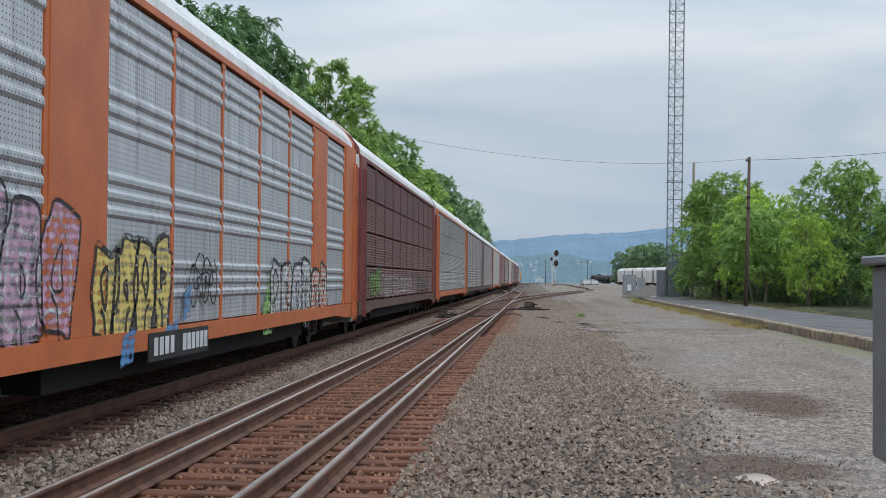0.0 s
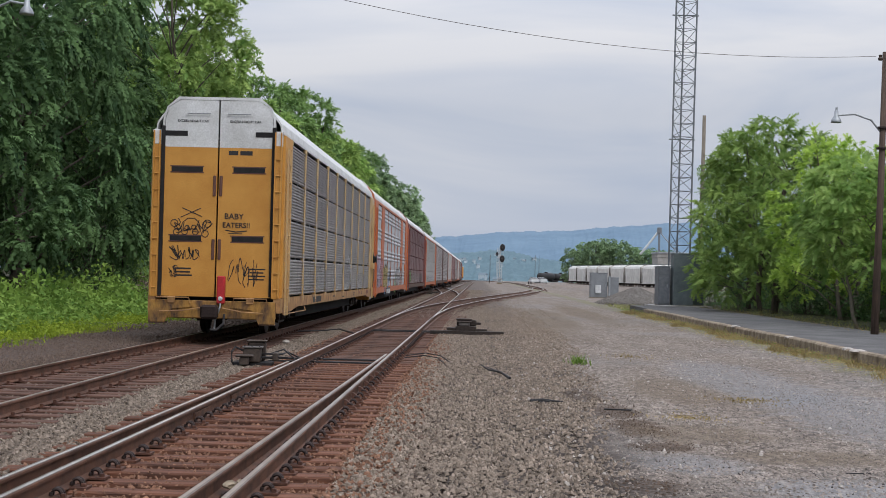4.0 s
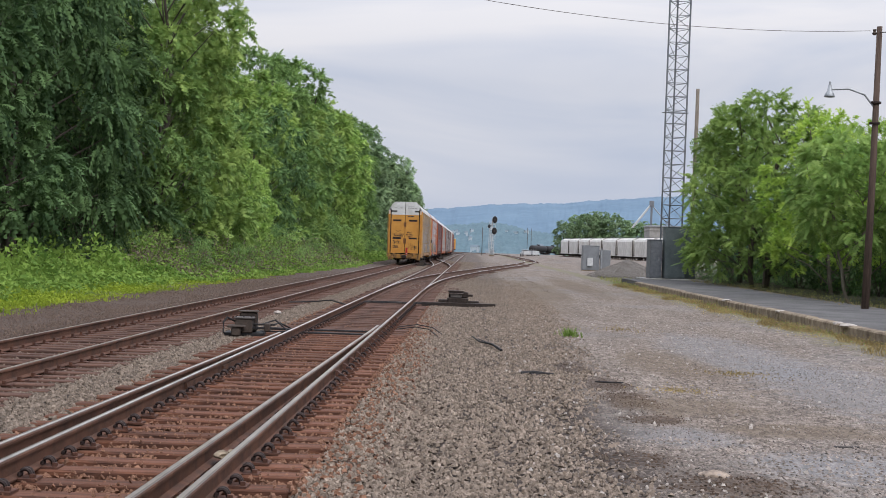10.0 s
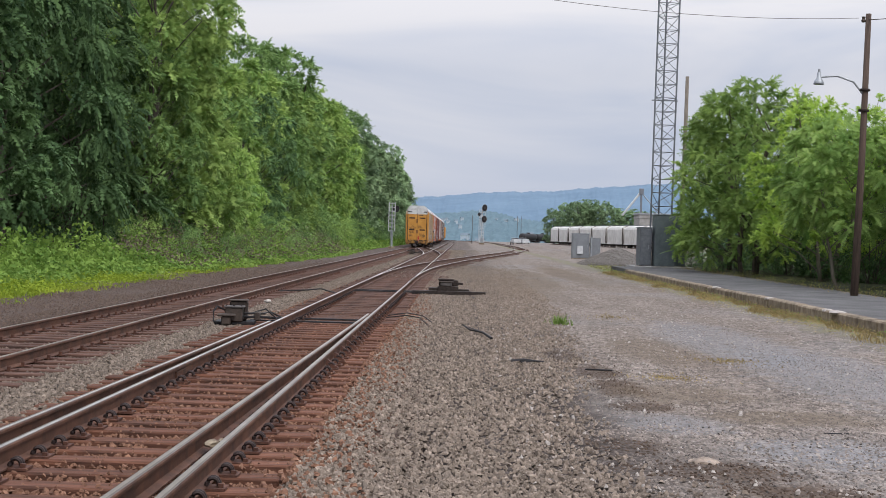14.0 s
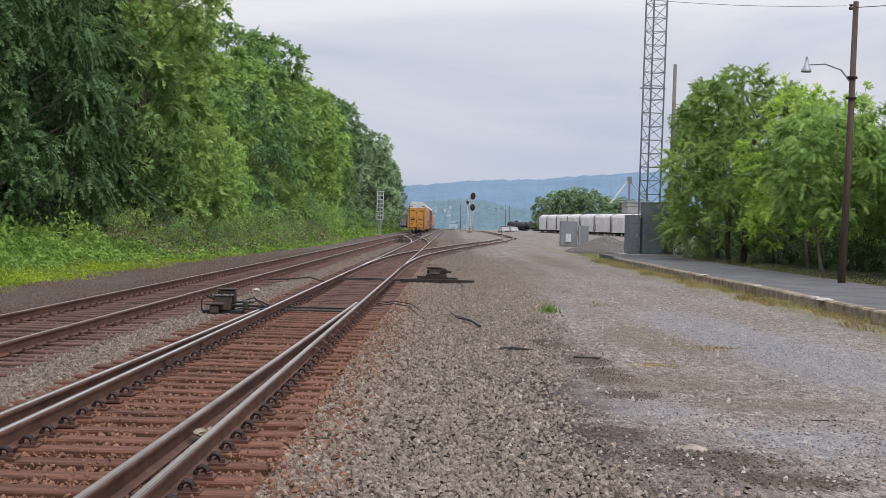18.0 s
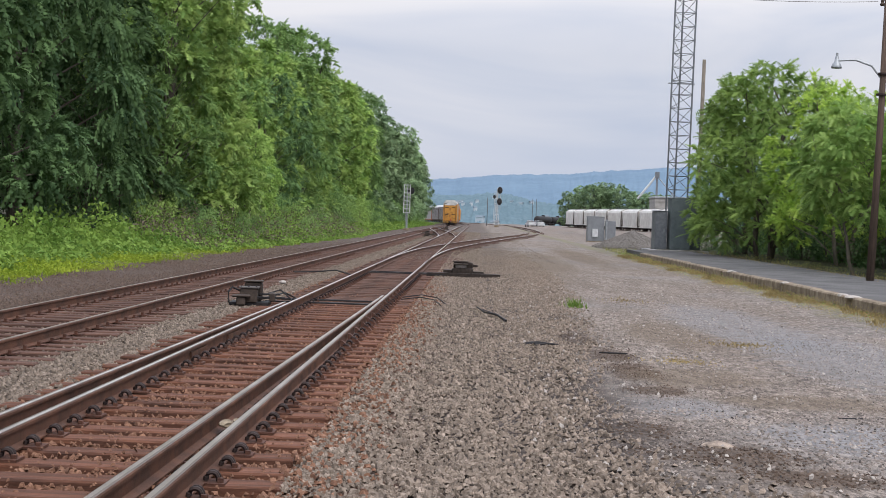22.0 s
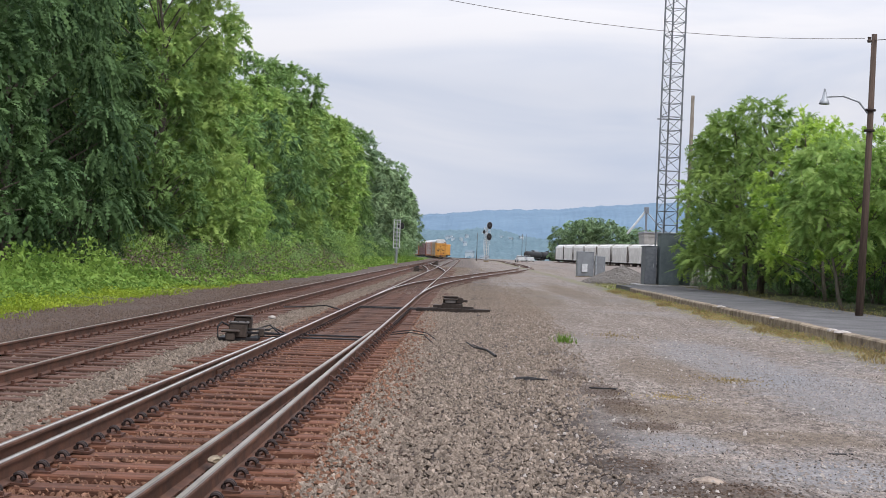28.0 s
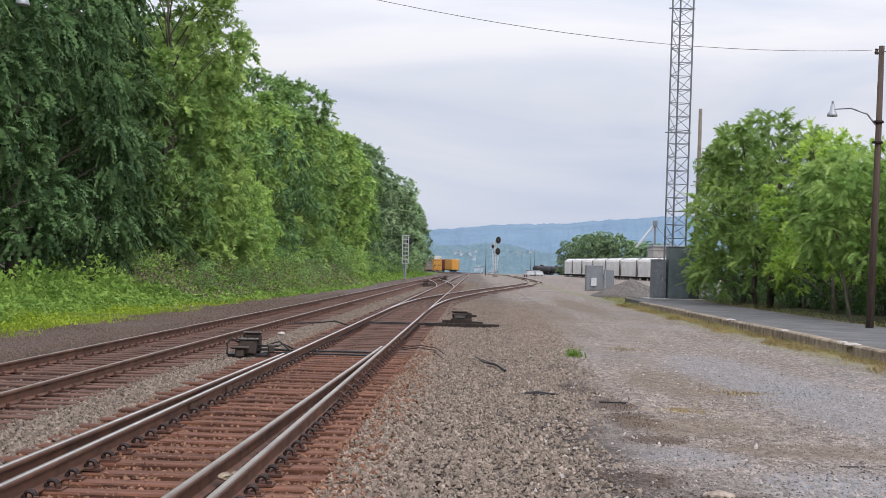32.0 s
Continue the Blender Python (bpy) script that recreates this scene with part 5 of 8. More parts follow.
graffiti(second, -11.7, -7.9, 0.75, 2.5, TAG_P, TAG_K, 4, lw=0.045, wide=0.9)
graffiti(second, -11.6, -8.0, 1.0, 2.2, None, TAG_W, 14, lw=0.04, wide=0.8)
graffiti(second, -7.3, -4.3, 0.75, 2.1, TAG_Y, TAG_K, 5, lw=0.085, wide=0.85)
scribble(second, "scribbled_tag", -3.4, 1.1, 1.7, 0.9, 6, TAG_K, lw=0.035, x=CAR_W / 2 + 0.032)
graffiti(second, 2.2, 8.7, 0.65, 2.0, TAG_W, TAG_K, 7, lw=0.075, wide=1.0)
part("green_spray", blob([(1.7, 0.6), (2.4, 0.58), (2.7, 1.1), (2.5, 1.7), (2.0, 1.5), (1.6, 1.0)], SX - 0.018, 1, 0.001), TAG_G, second, "green sprayed patch")
for a, b, c, d in ((-6.4, 0.55, -5.9, 1.0), (-4.6, 0.6, -4.0, 1.05), (-3.7, 1.0, -3.35, 1.5)):
    part("blue_spray", blob([(a, b), (c, b + 0.05), (c + 0.1, d), (a + 0.1, d - 0.1)], SX - 0.004, 1, 0.001), TAG_B, second, "blue sprayed accent")
part("marking_plate", Shape().box(SX - 0.01, SX + 0.012, -5.3, -2.35, 0.55, 0.9), M_BLACK, second, "black marking panel on the sill")
for k, yy in enumerate((-5.1, -4.85, -4.6, -4.35, -3.75, -3.52, -3.29, -3.06, -2.83, -2.6)):
    part("marking_bar", Shape().box(SX + 0.013, SX + 0.017, yy, yy + 0.17, 0.62, 0.84), M_SPRAYW, second, "white painted marking")
graffiti(third, -11.0, -8.6, 1.0, 2.0, TAG_G, TAG_K, 8)
graffiti(third, -8.2, 2.5, 1.0, 1.75, None, TAG_W, 9)
graffiti(third, 4.0, 9.0, 1.0, 1.7, TAG_F, TAG_K, 12)
graffiti(TRAIN[3], -9.5, 9.0, 0.95, 1.6, TAG_F, TAG_W, 10)


# ---- parked freight cars in the yard ----
def hopper():
    """Covered hopper with bulging sides, ribs, roof hatches and sloped ends."""
    car = thing("hopper_car", "dirty white covered hopper car parked in the yard", "rail car", group="parked hopper cars")
    hw, hl, top = 1.5, 6.0, 4.35
    prof = [(-hw, 0.85), (-hw - 0.03, 2.4), (-hw, 3.6), (-hw + 0.25, 4.05), (-0.7, top), (0.7, top), (hw - 0.25, 4.05), (hw, 3.6), (hw + 0.03, 2.4), (hw, 0.85)]
    part("body", Shape().sweep(prof, [(Vector((0, y, 0)), Vector((1, 0, 0)), Vector((0, 0, 1))) for y in (-hl + 0.6, hl - 0.6)]), M_HOPPER, car)
    for s in (-1, 1):
        part("end_slope", Shape().add([(-hw, s * (hl - 0.6), 3.8), (hw, s * (hl - 0.6), 3.8), (hw, s * (hl - 0.6), 1.6), (-hw, s * (hl - 0.6), 1.6), (-hw, s * hl, 3.9), (hw, s * hl, 3.9), (hw, s * hl, 3.6), (-hw, s * hl, 3.6)],
                                        [(0, 1, 5, 4), (3, 7, 6, 2), (4, 5, 6, 7), (0, 4, 7, 3), (1, 2, 6, 5)]), M_HOPPER, car)
        part("end_frame", Shape().box(-hw, -hw + 0.12, s * hl - 0.06, s * hl + 0.06, 0.9, 3.9).box(hw - 0.12, hw, s * hl - 0.06, s * hl + 0.06, 0.9, 3.9).box(-hw, hw, s * hl - 0.06, s * hl + 0.06, 0.8, 1.0), M_CAST, car)
        part("side_sill", Shape().box(s * hw - 0.06, s * hw + 0.06, -hl, hl, 0.66, 0.88), M_HOPPER, car)
        bogie(car, s * (hl - 1.6))
        for k in range(7):
            y = -hl + 1.6 + k * (2 * hl - 3.2) / 6
            part("side_rib", Shape().box(s * hw - 0.02, s * hw + 0.09, y - 0.05, y + 0.05, 1.2, 3.65), M_HOPPER, car)
    for k in range(2):
        y = -2.2 + 4.4 * k
        part("outlet_bay", Shape().add([(-1.2, y - 1.7, 1.2), (1.2, y - 1.7, 1.2), (1.2, y + 1.7, 1.2), (-1.2, y + 1.7, 1.2), (-0.4, y - 0.35, 0.35), (0.4, y - 0.35, 0.35), (0.4, y + 0.35, 0.35), (-0.4, y + 0.35, 0.35)],
                                       [(0, 1, 2, 3), (7, 6, 5, 4), (0, 4, 5, 1), (1, 5, 6, 2), (2, 6, 7, 3), (3, 7, 4, 0)]), M_CAST, car)
    part("roof_walk", Shape().box(-0.65, 0.65, -hl + 0.3, hl - 0.3, top + 0.08, top + 0.13), M_GALV, car, "grated roof walkway")
    return car


hop = hopper()


def yard_pose(y):
    d = track_y(y + 4) - track_y(y - 4)
    return pose(track_y(y), y, yard_level(y) + 0.174, 0, 0, -math.degrees(math.atan(d / 8)))


for k in range(9):
    m = yard_pose(341.5 - 12.86 * k)
    if k == 0:
        hop.matrix_basis = m
    else:
        copy_thing(hop, m)


def tank_car():
    car = thing("tank_car", "black tank car parked behind the hoppers", "rail car", group="parked tank cars")
    s = Shape()
    prof = [(0.2, -6.6), (0.9, -6.45), (1.3, -6.1), (1.42, -5.6), (1.42, 5.6), (1.3, 6.1), (0.9, 6.45), (0.2, 6.6)]
    s.lathe(prof, 20, pose(0, 0, 2.35, 90, 0, 0))
    part("tank", s, M_BLACK, car, "black cylindrical tank", smooth=True)
    part("dome", Shape().lathe([(0.7, 0), (0.7, 0.45), (0.6, 0.5)], 14, pose(0, 0, 3.65)), M_BLACK, car)
    part("deck", Shape().box(-1.3, 1.3, -7.4, 7.4, 0.72, 0.92), M_CLIP, car)
    part("hand_rail", Shape().tube([(-1.3, -1.2, 3.2), (-1.3, 1.2, 3.2)], 0.03, 6).tube([(1.3, -1.2, 3.2), (1.3, 1.2, 3.2)], 0.03, 6), M_CAST, car)
    for e in (-1, 1):
        bogie(car, e * 5.6)
    return car


tank = tank_car()
for k in range(4):
    m = pose(27.2 + 6.6 * k, 562 + 12.4 * k, -0.02 - 0.16 * k * k * 0.6, 0, 0, -28)
    if k == 0:
        tank.matrix_basis = m
    else:
        copy_thing(tank, m)


def parked_boxcar(paint, label, m):
    car = thing("boxcar", label, "rail car", m, group="parked boxcars beyond the bend")
    part("body", Shape().box(-1.5, 1.5, -9.0, 9.0, 1.0, 4.9, c=0.06), paint, car)
    part("roof", Shape().box(-1.52, 1.52, -9.02, 9.02, 4.9, 5.05, c=0.05), M_WHITE if paint is M_YELLOW else M_CAST, car)
    for s in (-1, 1):
        part("sliding_door", Shape().box(s * 1.52 - 0.04, s * 1.52 + 0.04, -1.7, 1.7, 1.1, 4.7, c=0.01), M_RED if paint is not M_RED else M_BROWN, car)
        for k in range(7):
            y = -8.4 + k * 2.8
            if abs(y) > 2:
                part("side_post", Shape().box(s * 1.5 - 0.02, s * 1.5 + 0.07, y - 0.06, y + 0.06, 1.0, 4.8), paint, car)
        bogie(car, s * 6.5)
    part("side_sill", Shape().box(-1.4, 1.4, -9.1, 9.1, 0.7, 1.0), M_CLIP, car)
    return car


parked_boxcar(M_YELLOW, "golden-yellow boxcar with a white roof beyond the bend", pose(-11.0, 524, 0.15, 0, 0, 22))
parked_boxcar(M_RED, "oxide red boxcar beyond the bend", pose(-18.4, 542, 0.15, 0, 0, 24))
parked_boxcar(M_YELLOW, "golden-yellow boxcar with a white roof beyond the bend", pose(-26.2, 559, 0.15, 0, 0, 25))


# ---- vegetation ----
def leaf_cloud(centres, radii, per, size, rng, droop=0.0, flat=0.6):
    """Leaves as folded diamonds scattered on and in the clumps: arrays of vertices and faces."""
    centres, radii = np.asarray(centres, float), np.asarray(radii, float)
    n = len(centres) * per
    c, r = np.repeat(centres, per, 0), np.repeat(radii, per, 0)
    d = rng.normal(size=(n, 3))
    d /= np.linalg.norm(d, axis=1)[:, None]
    p = c + d * (r * (0.45 + 0.6 * rng.random((n, 1)) ** 0.6))
    nrm = d + rng.normal(size=(n, 3)) * flat
    nrm[:, 2] += 0.35
    nrm /= np.linalg.norm(nrm, axis=1)[:, None]
    t = np.cross(nrm, rng.normal(size=(n, 3)))
    t[:, 2] -= droop
    t -= nrm * (t * nrm).sum(1)[:, None]
    t /= np.linalg.norm(t, axis=1)[:, None] + 1e-9
    b = np.cross(nrm, t)
    s = size * (0.55 + 0.9 * rng.random((n, 1)))
    tip, tail = p + t * s, p - t * s * 0.9
    l, r_ = p + b * s * 0.5 + nrm * s * 0.16, p - b * s * 0.5 + nrm * s * 0.16
    v = np.stack([tail, l, tip, r_], 1).reshape(-1, 3)
    f = np.arange(4 * n).reshape(-1, 4)
    return v, f


def tuft_leaves(c, q, per, size, rng, droop, squash=0.6):
    """Leaves over the upper shells of flattened tufts, hanging at their rims: arrays of vertices and triangles."""
    n = len(c) * per
    e = rng.normal(size=(n, 3))
    e[:, 2] = np.abs(e[:, 2]) * 1.1 - 0.25
    e /= np.linalg.norm(e, axis=1)[:, None]
    cc, qq = np.repeat(c, per, 0), np.repeat(q, per)[:, None]
    rad = 0.55 + 0.5 * rng.random((n, 1)) ** 0.5
    p = cc + e * qq * rad * np.array([1, 1, squash])
    rim = np.hypot(e[:, 0], e[:, 1])[:, None]
    p[:, 2:] -= droop * qq * rim ** 3 * (0.4 + 0.9 * rng.random((n, 1)))
    nrm = e + rng.normal(size=(n, 3)) * 0.26
    nrm[:, 2] += 0.45
    t = e * np.array([1, 1, 0.2]) + rng.normal(size=(n, 3)) * 0.6
    t[:, 2] -= 0.25 + droop
    b = np.cross(t, nrm)
    b /= np.linalg.norm(b, axis=1)[:, None] + 1e-9
    t = np.cross(nrm, b)
    t /= np.linalg.norm(t, axis=1)[:, None] + 1e-9
    s = size * (0.6 + 0.8 * rng.random((n, 1)))
    v = np.stack([p - t * s * 0.35 - b * s * 0.38, p - t * s * 0.35 + b * s * 0.38, p + t * s * 0.85], 1).reshape(-1, 3)
    return v, np.arange(3 * n).reshape(-1, 3)



def fronds(c, axis, ln, per, seg, width, rng, droop, spray=0.75):
    """Sprays of leaflets along bent stalks that leave the twig ends c along axis: arrays of vertices and triangles.
    The leaflets of one stalk hang together, so that each spray takes one tint."""
    n = len(c) * per
    p0, ax, length = np.repeat(c, per, 0), np.repeat(axis, per, 0), np.repeat(ln, per) * rng.uniform(0.6, 1.25, n)
    d = ax + rng.normal(size=(n, 3)) * spray
    d[:, 2] += 0.15
    d /= np.linalg.norm(d, axis=1)[:, None] + 1e-9
    p0 = p0 + d * (length * rng.uniform(-0.3, 0.25, n))[:, None]
    u = np.linspace(0, 1, seg + 1)[None, :, None]
    sag = (droop * length * rng.uniform(0.6, 1.4, n))[:, None, None]
    spine = p0[:, None, :] + d[:, None, :] * u * length[:, None, None] - np.array([0, 0, 1.0]) * sag * u * u
    tan = spine[:, 1:] - spine[:, :-1]
    tan /= np.linalg.norm(tan, axis=2)[..., None] + 1e-9
    up = rng.normal(size=(n, 3)) * 0.45
    up[:, 2] += 1.0
    side = np.cross(tan, up[:, None, :])
    side /= np.linalg.norm(side, axis=2)[..., None] + 1e-9
    nrm = np.cross(side, tan)
    mid = (spine[:, 1:] + spine[:, :-1]) / 2
    w = width * (0.45 + 0.75 * np.sin(np.linspace(0.35, 2.75, seg)))[None, :, None] * rng.uniform(0.7, 1.3, (n, seg, 1))
    left = mid + side * w + tan * w * 0.45 - nrm * w * rng.uniform(0.05, 0.6, (n, seg, 1))
    right = mid - side * w + tan * w * 0.45 - nrm * w * rng.uniform(0.05, 0.6, (n, seg, 1))
    v = np.concatenate([spine, left, right], 1)
    i = np.arange(seg)
    f = np.concatenate([np.stack([i, i + 1, seg + 1 + i], 1), np.stack([i + 1, i, 2 * seg + 1 + i], 1)])
    f = f[None] + (np.arange(n) * (3 * seg + 1))[:, None, None]
    return v.reshape(-1, 3), f.reshape(-1, 3)


def tree(name, label, height, spread, leaf, bark, seed, twigs=420, per=9, stalk=0.9, width=0.15, seg=8, low=0.1, droop=0.4, trunk_r=0.22, trunks=1, lobes=16, lobe=(0.22, 0.40), tips=0):
    """A tapered trunk with limbs and a crown of leafy sprays in lobes, with an uneven outline and gaps."""
    rng = np.random.default_rng(seed)
    t = thing(name, label, "tree")
    wood = Shape()
    tops = []
    for q in range(trunks):
        ang = q * 2.4 + 0.4
        base = Vector((0.3 * (trunks > 1) * math.cos(ang), 0.3 * (trunks > 1) * math.sin(ang), -0.4))
        top = Vector((base.x * 3.6 + rng.normal() * 0.4, base.y * 3.6 + rng.normal() * 0.4, height * 0.84))
        wood.tube([base.lerp(top, k / 7) + Vector((rng.normal() * 0.05 * k, rng.normal() * 0.05 * k, 0)) for k in range(8)], trunk_r * (1 if q == 0 else 0.75), 9, trunk_r * 0.12)
        tops.append((base, top))
    p0, ax = [], []
    for k in range(lobes):
        u = low + (1 - low) * (k + rng.uniform(0.1, 0.9)) / lobes
        a = k * 2.4 + rng.uniform(-0.5, 0.5)
        env = spread * math.sin(math.pi * min(0.95, 0.20 + 0.74 * u)) ** 0.6
        rr = env * rng.uniform(0.42, 0.80)
        c = Vector((math.cos(a) * rr, math.sin(a) * rr, height * (0.05 + 0.87 * u)))
        lr = spread * rng.uniform(*lobe)
        base, top = tops[k % len(tops)]
        j = base.lerp(top, min(0.95, max(0.1, u - 0.12)))
        wood.tube([j, j.lerp(c, 0.5) + Vector((0, 0, 0.1 * rr)), c], trunk_r * 0.3 * (1 - 0.6 * u), 6, 0.015)
        m = max(4, twigs // lobes)
        e = rng.normal(size=(m, 3))
        e[:, 2] += 0.45
        e[:, :2] += 0.45 * np.array([math.cos(a), math.sin(a)])
        e /= np.linalg.norm(e, axis=1)[:, None]
        p0.append(np.array(c) + e * lr * rng.uniform(0.5, 1.05, (m, 1)) * np.array([1, 1, 0.72]))
        ax.append(e)
    # single shoots that stand out of the crown
    for k in range(tips):
        a, rr = rng.uniform(0, 6.28), spread * 0.62 * math.sqrt(rng.random())
        z = height * rng.uniform(0.93, 1.06)
        m = 3
        q = np.array([[math.cos(a) * rr, math.sin(a) * rr, z - 0.3 * i] for i in range(m)]) + rng.normal(size=(m, 3)) * 0.1
        wood.tube([(q[0][0] * 0.8, q[0][1] * 0.8, z - 2.2), tuple(q[0])], 0.035, 5, 0.01)
        p0.append(q)
        ax.append(np.tile([0.0, 0.0, 0.6], (m, 1)))
    part("trunk", wood, bark, t, "branching trunk", smooth=True)
    pts = np.concatenate(p0)
    v, f = fronds(pts, np.concatenate(ax), stalk * rng.uniform(0.75, 1.2, len(pts)), per, seg, width, rng, droop)
    part("crown", raw_mesh("crown", v, f, leaf), None, t, "uneven leafy crown")
    return t


PROTO = {
    "dark": tree("tree", "tall dark green deciduous tree with drooping foliage", 16.0, 5.2, L_DARK, M_BARK, 11, 640, 12, 0.74, 0.09, 7, 0.08, 0.8, 0.3, lobes=34, lobe=(0.15, 0.30)),
    "dark2": tree("tree", "dense dark green deciduous tree beside the tracks", 16.5, 5.4, L_DARK, M_BARK, 12, 660, 12, 0.62, 0.10, 6, 0.06, 0.55, 0.3, lobes=34, lobe=(0.15, 0.30)),
    "mid": tree("tree", "broad mid-green deciduous tree beside the tracks", 16.0, 5.2, L_MID, M_BARK, 13, 720, 11, 0.57, 0.12, 5, 0.04, 0.4, 0.28, lobes=34, lobe=(0.14, 0.29)),
    "light": tree("tree", "bright yellow-green deciduous tree beside the tracks", 15.0, 5.0, L_LIGHT, M_BARK, 14, 860, 11, 0.54, 0.12, 5, 0.03, 0.4, 0.24, lobes=40, lobe=(0.15, 0.30)),
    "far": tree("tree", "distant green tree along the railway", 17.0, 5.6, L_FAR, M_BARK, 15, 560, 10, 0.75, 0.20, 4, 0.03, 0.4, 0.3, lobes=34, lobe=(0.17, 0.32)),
    "fardark": tree("tree", "distant dark green tree along the railway", 17.5, 5.6, L_DARK, M_BARK, 16, 500, 9, 0.85, 0.20, 4, 0.03, 0.4, 0.3, lobes=28, lobe=(0.18, 0.33)),
}
USED = set()


def plant(kind, x, y, z, s, turn, sz=None):
    m = pose(x, y, z, 0, 0, turn) @ Matrix.Diagonal((s, s, sz or s, 1))
    if kind not in USED:
        USED.add(kind)
        PROTO[kind].matrix_basis = m
        return PROTO[kind]
    ob = copy_thing(PROTO[kind], m)
    ob.matrix_basis = m
    return ob


rnd = random.Random(5)
# tree wall beside the farther track: kind, x, y, size
LEFT_TREES = [
    ("dark2", -20.0, 24, 1.14), ("dark", -21.4, 33, 1.10), ("dark", -21.6, 42, 1.24), ("dark2", -20.4, 51, 1.20), ("dark", -20.0, 60, 1.22),
    ("dark2", -19.6, 67, 0.95), ("mid", -16.6, 70, 0.72), ("light", -17.2, 75, 1.30), ("light", -19.8, 84, 1.16), ("light", -15.6, 87, 0.56), ("mid", -19.8, 93, 1.08),
    ("light", -15.9, 98, 0.52), ("light", -19.6, 103, 1.08), ("dark2", -17.6, 111, 0.80), ("light", -19.6, 116, 1.20), ("mid", -19.6, 124, 1.22), ("light", -18.4, 132, 1.20), ("mid", -19.0, 144, 1.32),
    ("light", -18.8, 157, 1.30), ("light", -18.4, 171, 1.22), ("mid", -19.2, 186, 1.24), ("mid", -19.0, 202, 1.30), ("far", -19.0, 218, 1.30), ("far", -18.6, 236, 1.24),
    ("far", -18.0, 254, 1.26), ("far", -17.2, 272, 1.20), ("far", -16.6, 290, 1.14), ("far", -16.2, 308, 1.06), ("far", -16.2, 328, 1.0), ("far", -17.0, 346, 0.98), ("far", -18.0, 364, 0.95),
]
for kind, x, y, s in LEFT_TREES:
    plant(kind, x + rnd.uniform(-0.5, 0.5), y, 0.1, s * rnd.uniform(0.95, 1.05), rnd.uniform(0, 360), s * rnd.uniform(0.94, 1.06))
for y in range(20, 350, 14):
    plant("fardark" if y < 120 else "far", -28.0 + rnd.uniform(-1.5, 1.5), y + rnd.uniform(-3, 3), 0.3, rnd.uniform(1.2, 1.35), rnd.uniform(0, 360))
for y in (-6, 6, 15):
    plant("fardark", -21.0, y, 0.2, 1.1, rnd.uniform(0, 360))


def bush(name, label, height, spread, leaf, seed, clumps, per, size):
    rng = np.random.default_rng(seed)
    t = thing(name, label, "shrub")
    st = Shape()
    cs, rs = [], []
    for k in range(clumps):
        a, u = rng.uniform(0, 6.28), rng.random()
        rr = spread * math.sqrt(rng.random()) * math.cos(u * 1.2)
        cs.append((math.cos(a) * rr, math.sin(a) * rr, height * (0.12 + 0.8 * u)))
        q = spread * rng.uniform(0.22, 0.4)
        rs.append((q, q, q * 0.8))
        if k % 3 == 0:
            st.tube([(0.15 * math.cos(a), 0.15 * math.sin(a), -0.2), (cs[-1][0] * 0.6, cs[-1][1] * 0.6, cs[-1][2] * 0.6), cs[-1]], 0.03, 5, 0.008)
    part("stem", st, M_BARK, t)
    cs = np.repeat(np.array(cs), 2, 0) + rng.normal(size=(2 * len(cs), 3)) * 0.28 * spread
    cs[:, 2] = np.maximum(cs[:, 2], 0.25)
    v, f = tuft_leaves(cs, spread * rng.uniform(0.16, 0.3, len(cs)), per // 3, size, rng, 0.5)
    part("foliage", raw_mesh("foliage", v, f, leaf), None, t)
    return t


BUSH = [bush("shrub", "tangled dark green shrub at the wood's edge", 4.2, 2.2, L_DARK, 31, 26, 180, 0.11),
        bush("shrub", "bright green shrub at the wood's edge", 3.8, 2.1, L_LIGHT, 32, 26, 180, 0.11),
        bush("shrub", "mid-green shrub at the wood's edge", 4.6, 2.3, L_MID, 33, 26, 180, 0.12)]
placed = [False] * 3


def shrub(k, x, y, s, z=0.1):
    m = pose(x, y, z, 0, 0, rnd.uniform(0, 360)) @ Matrix.Diagonal((s, s, s, 1))
    if not placed[k]:
        placed[k] = True
        BUSH[k].matrix_basis = m
    else:
        copy_thing(BUSH[k], m).matrix_basis = m


for y in range(62, 90, 7):
    shrub(0, -17.6 + rnd.uniform(-0.6, 0.6), y + rnd.uniform(-1, 1), rnd.uniform(1.1, 1.5))
for y in range(10, 200, 24):
    plant("fardark", -37.0 + rnd.uniform(-2, 2), y, 0.5, rnd.uniform(1.1, 1.3), rnd.uniform(0, 360))
y = 62.0
while y < 320:
    k = rnd.choice((0, 1, 2)) if y < 100 else rnd.choice((1, 2, 2, 0, 0))
    shrub(k, -15.2 - rnd.uniform(-0.6, 1.2) + (0 if y < 130 else 0.9), y, rnd.uniform(0.45, 0.75) * (1 if y < 120 else 1.4))
    y += 4.2 if y < 130 else 5.5


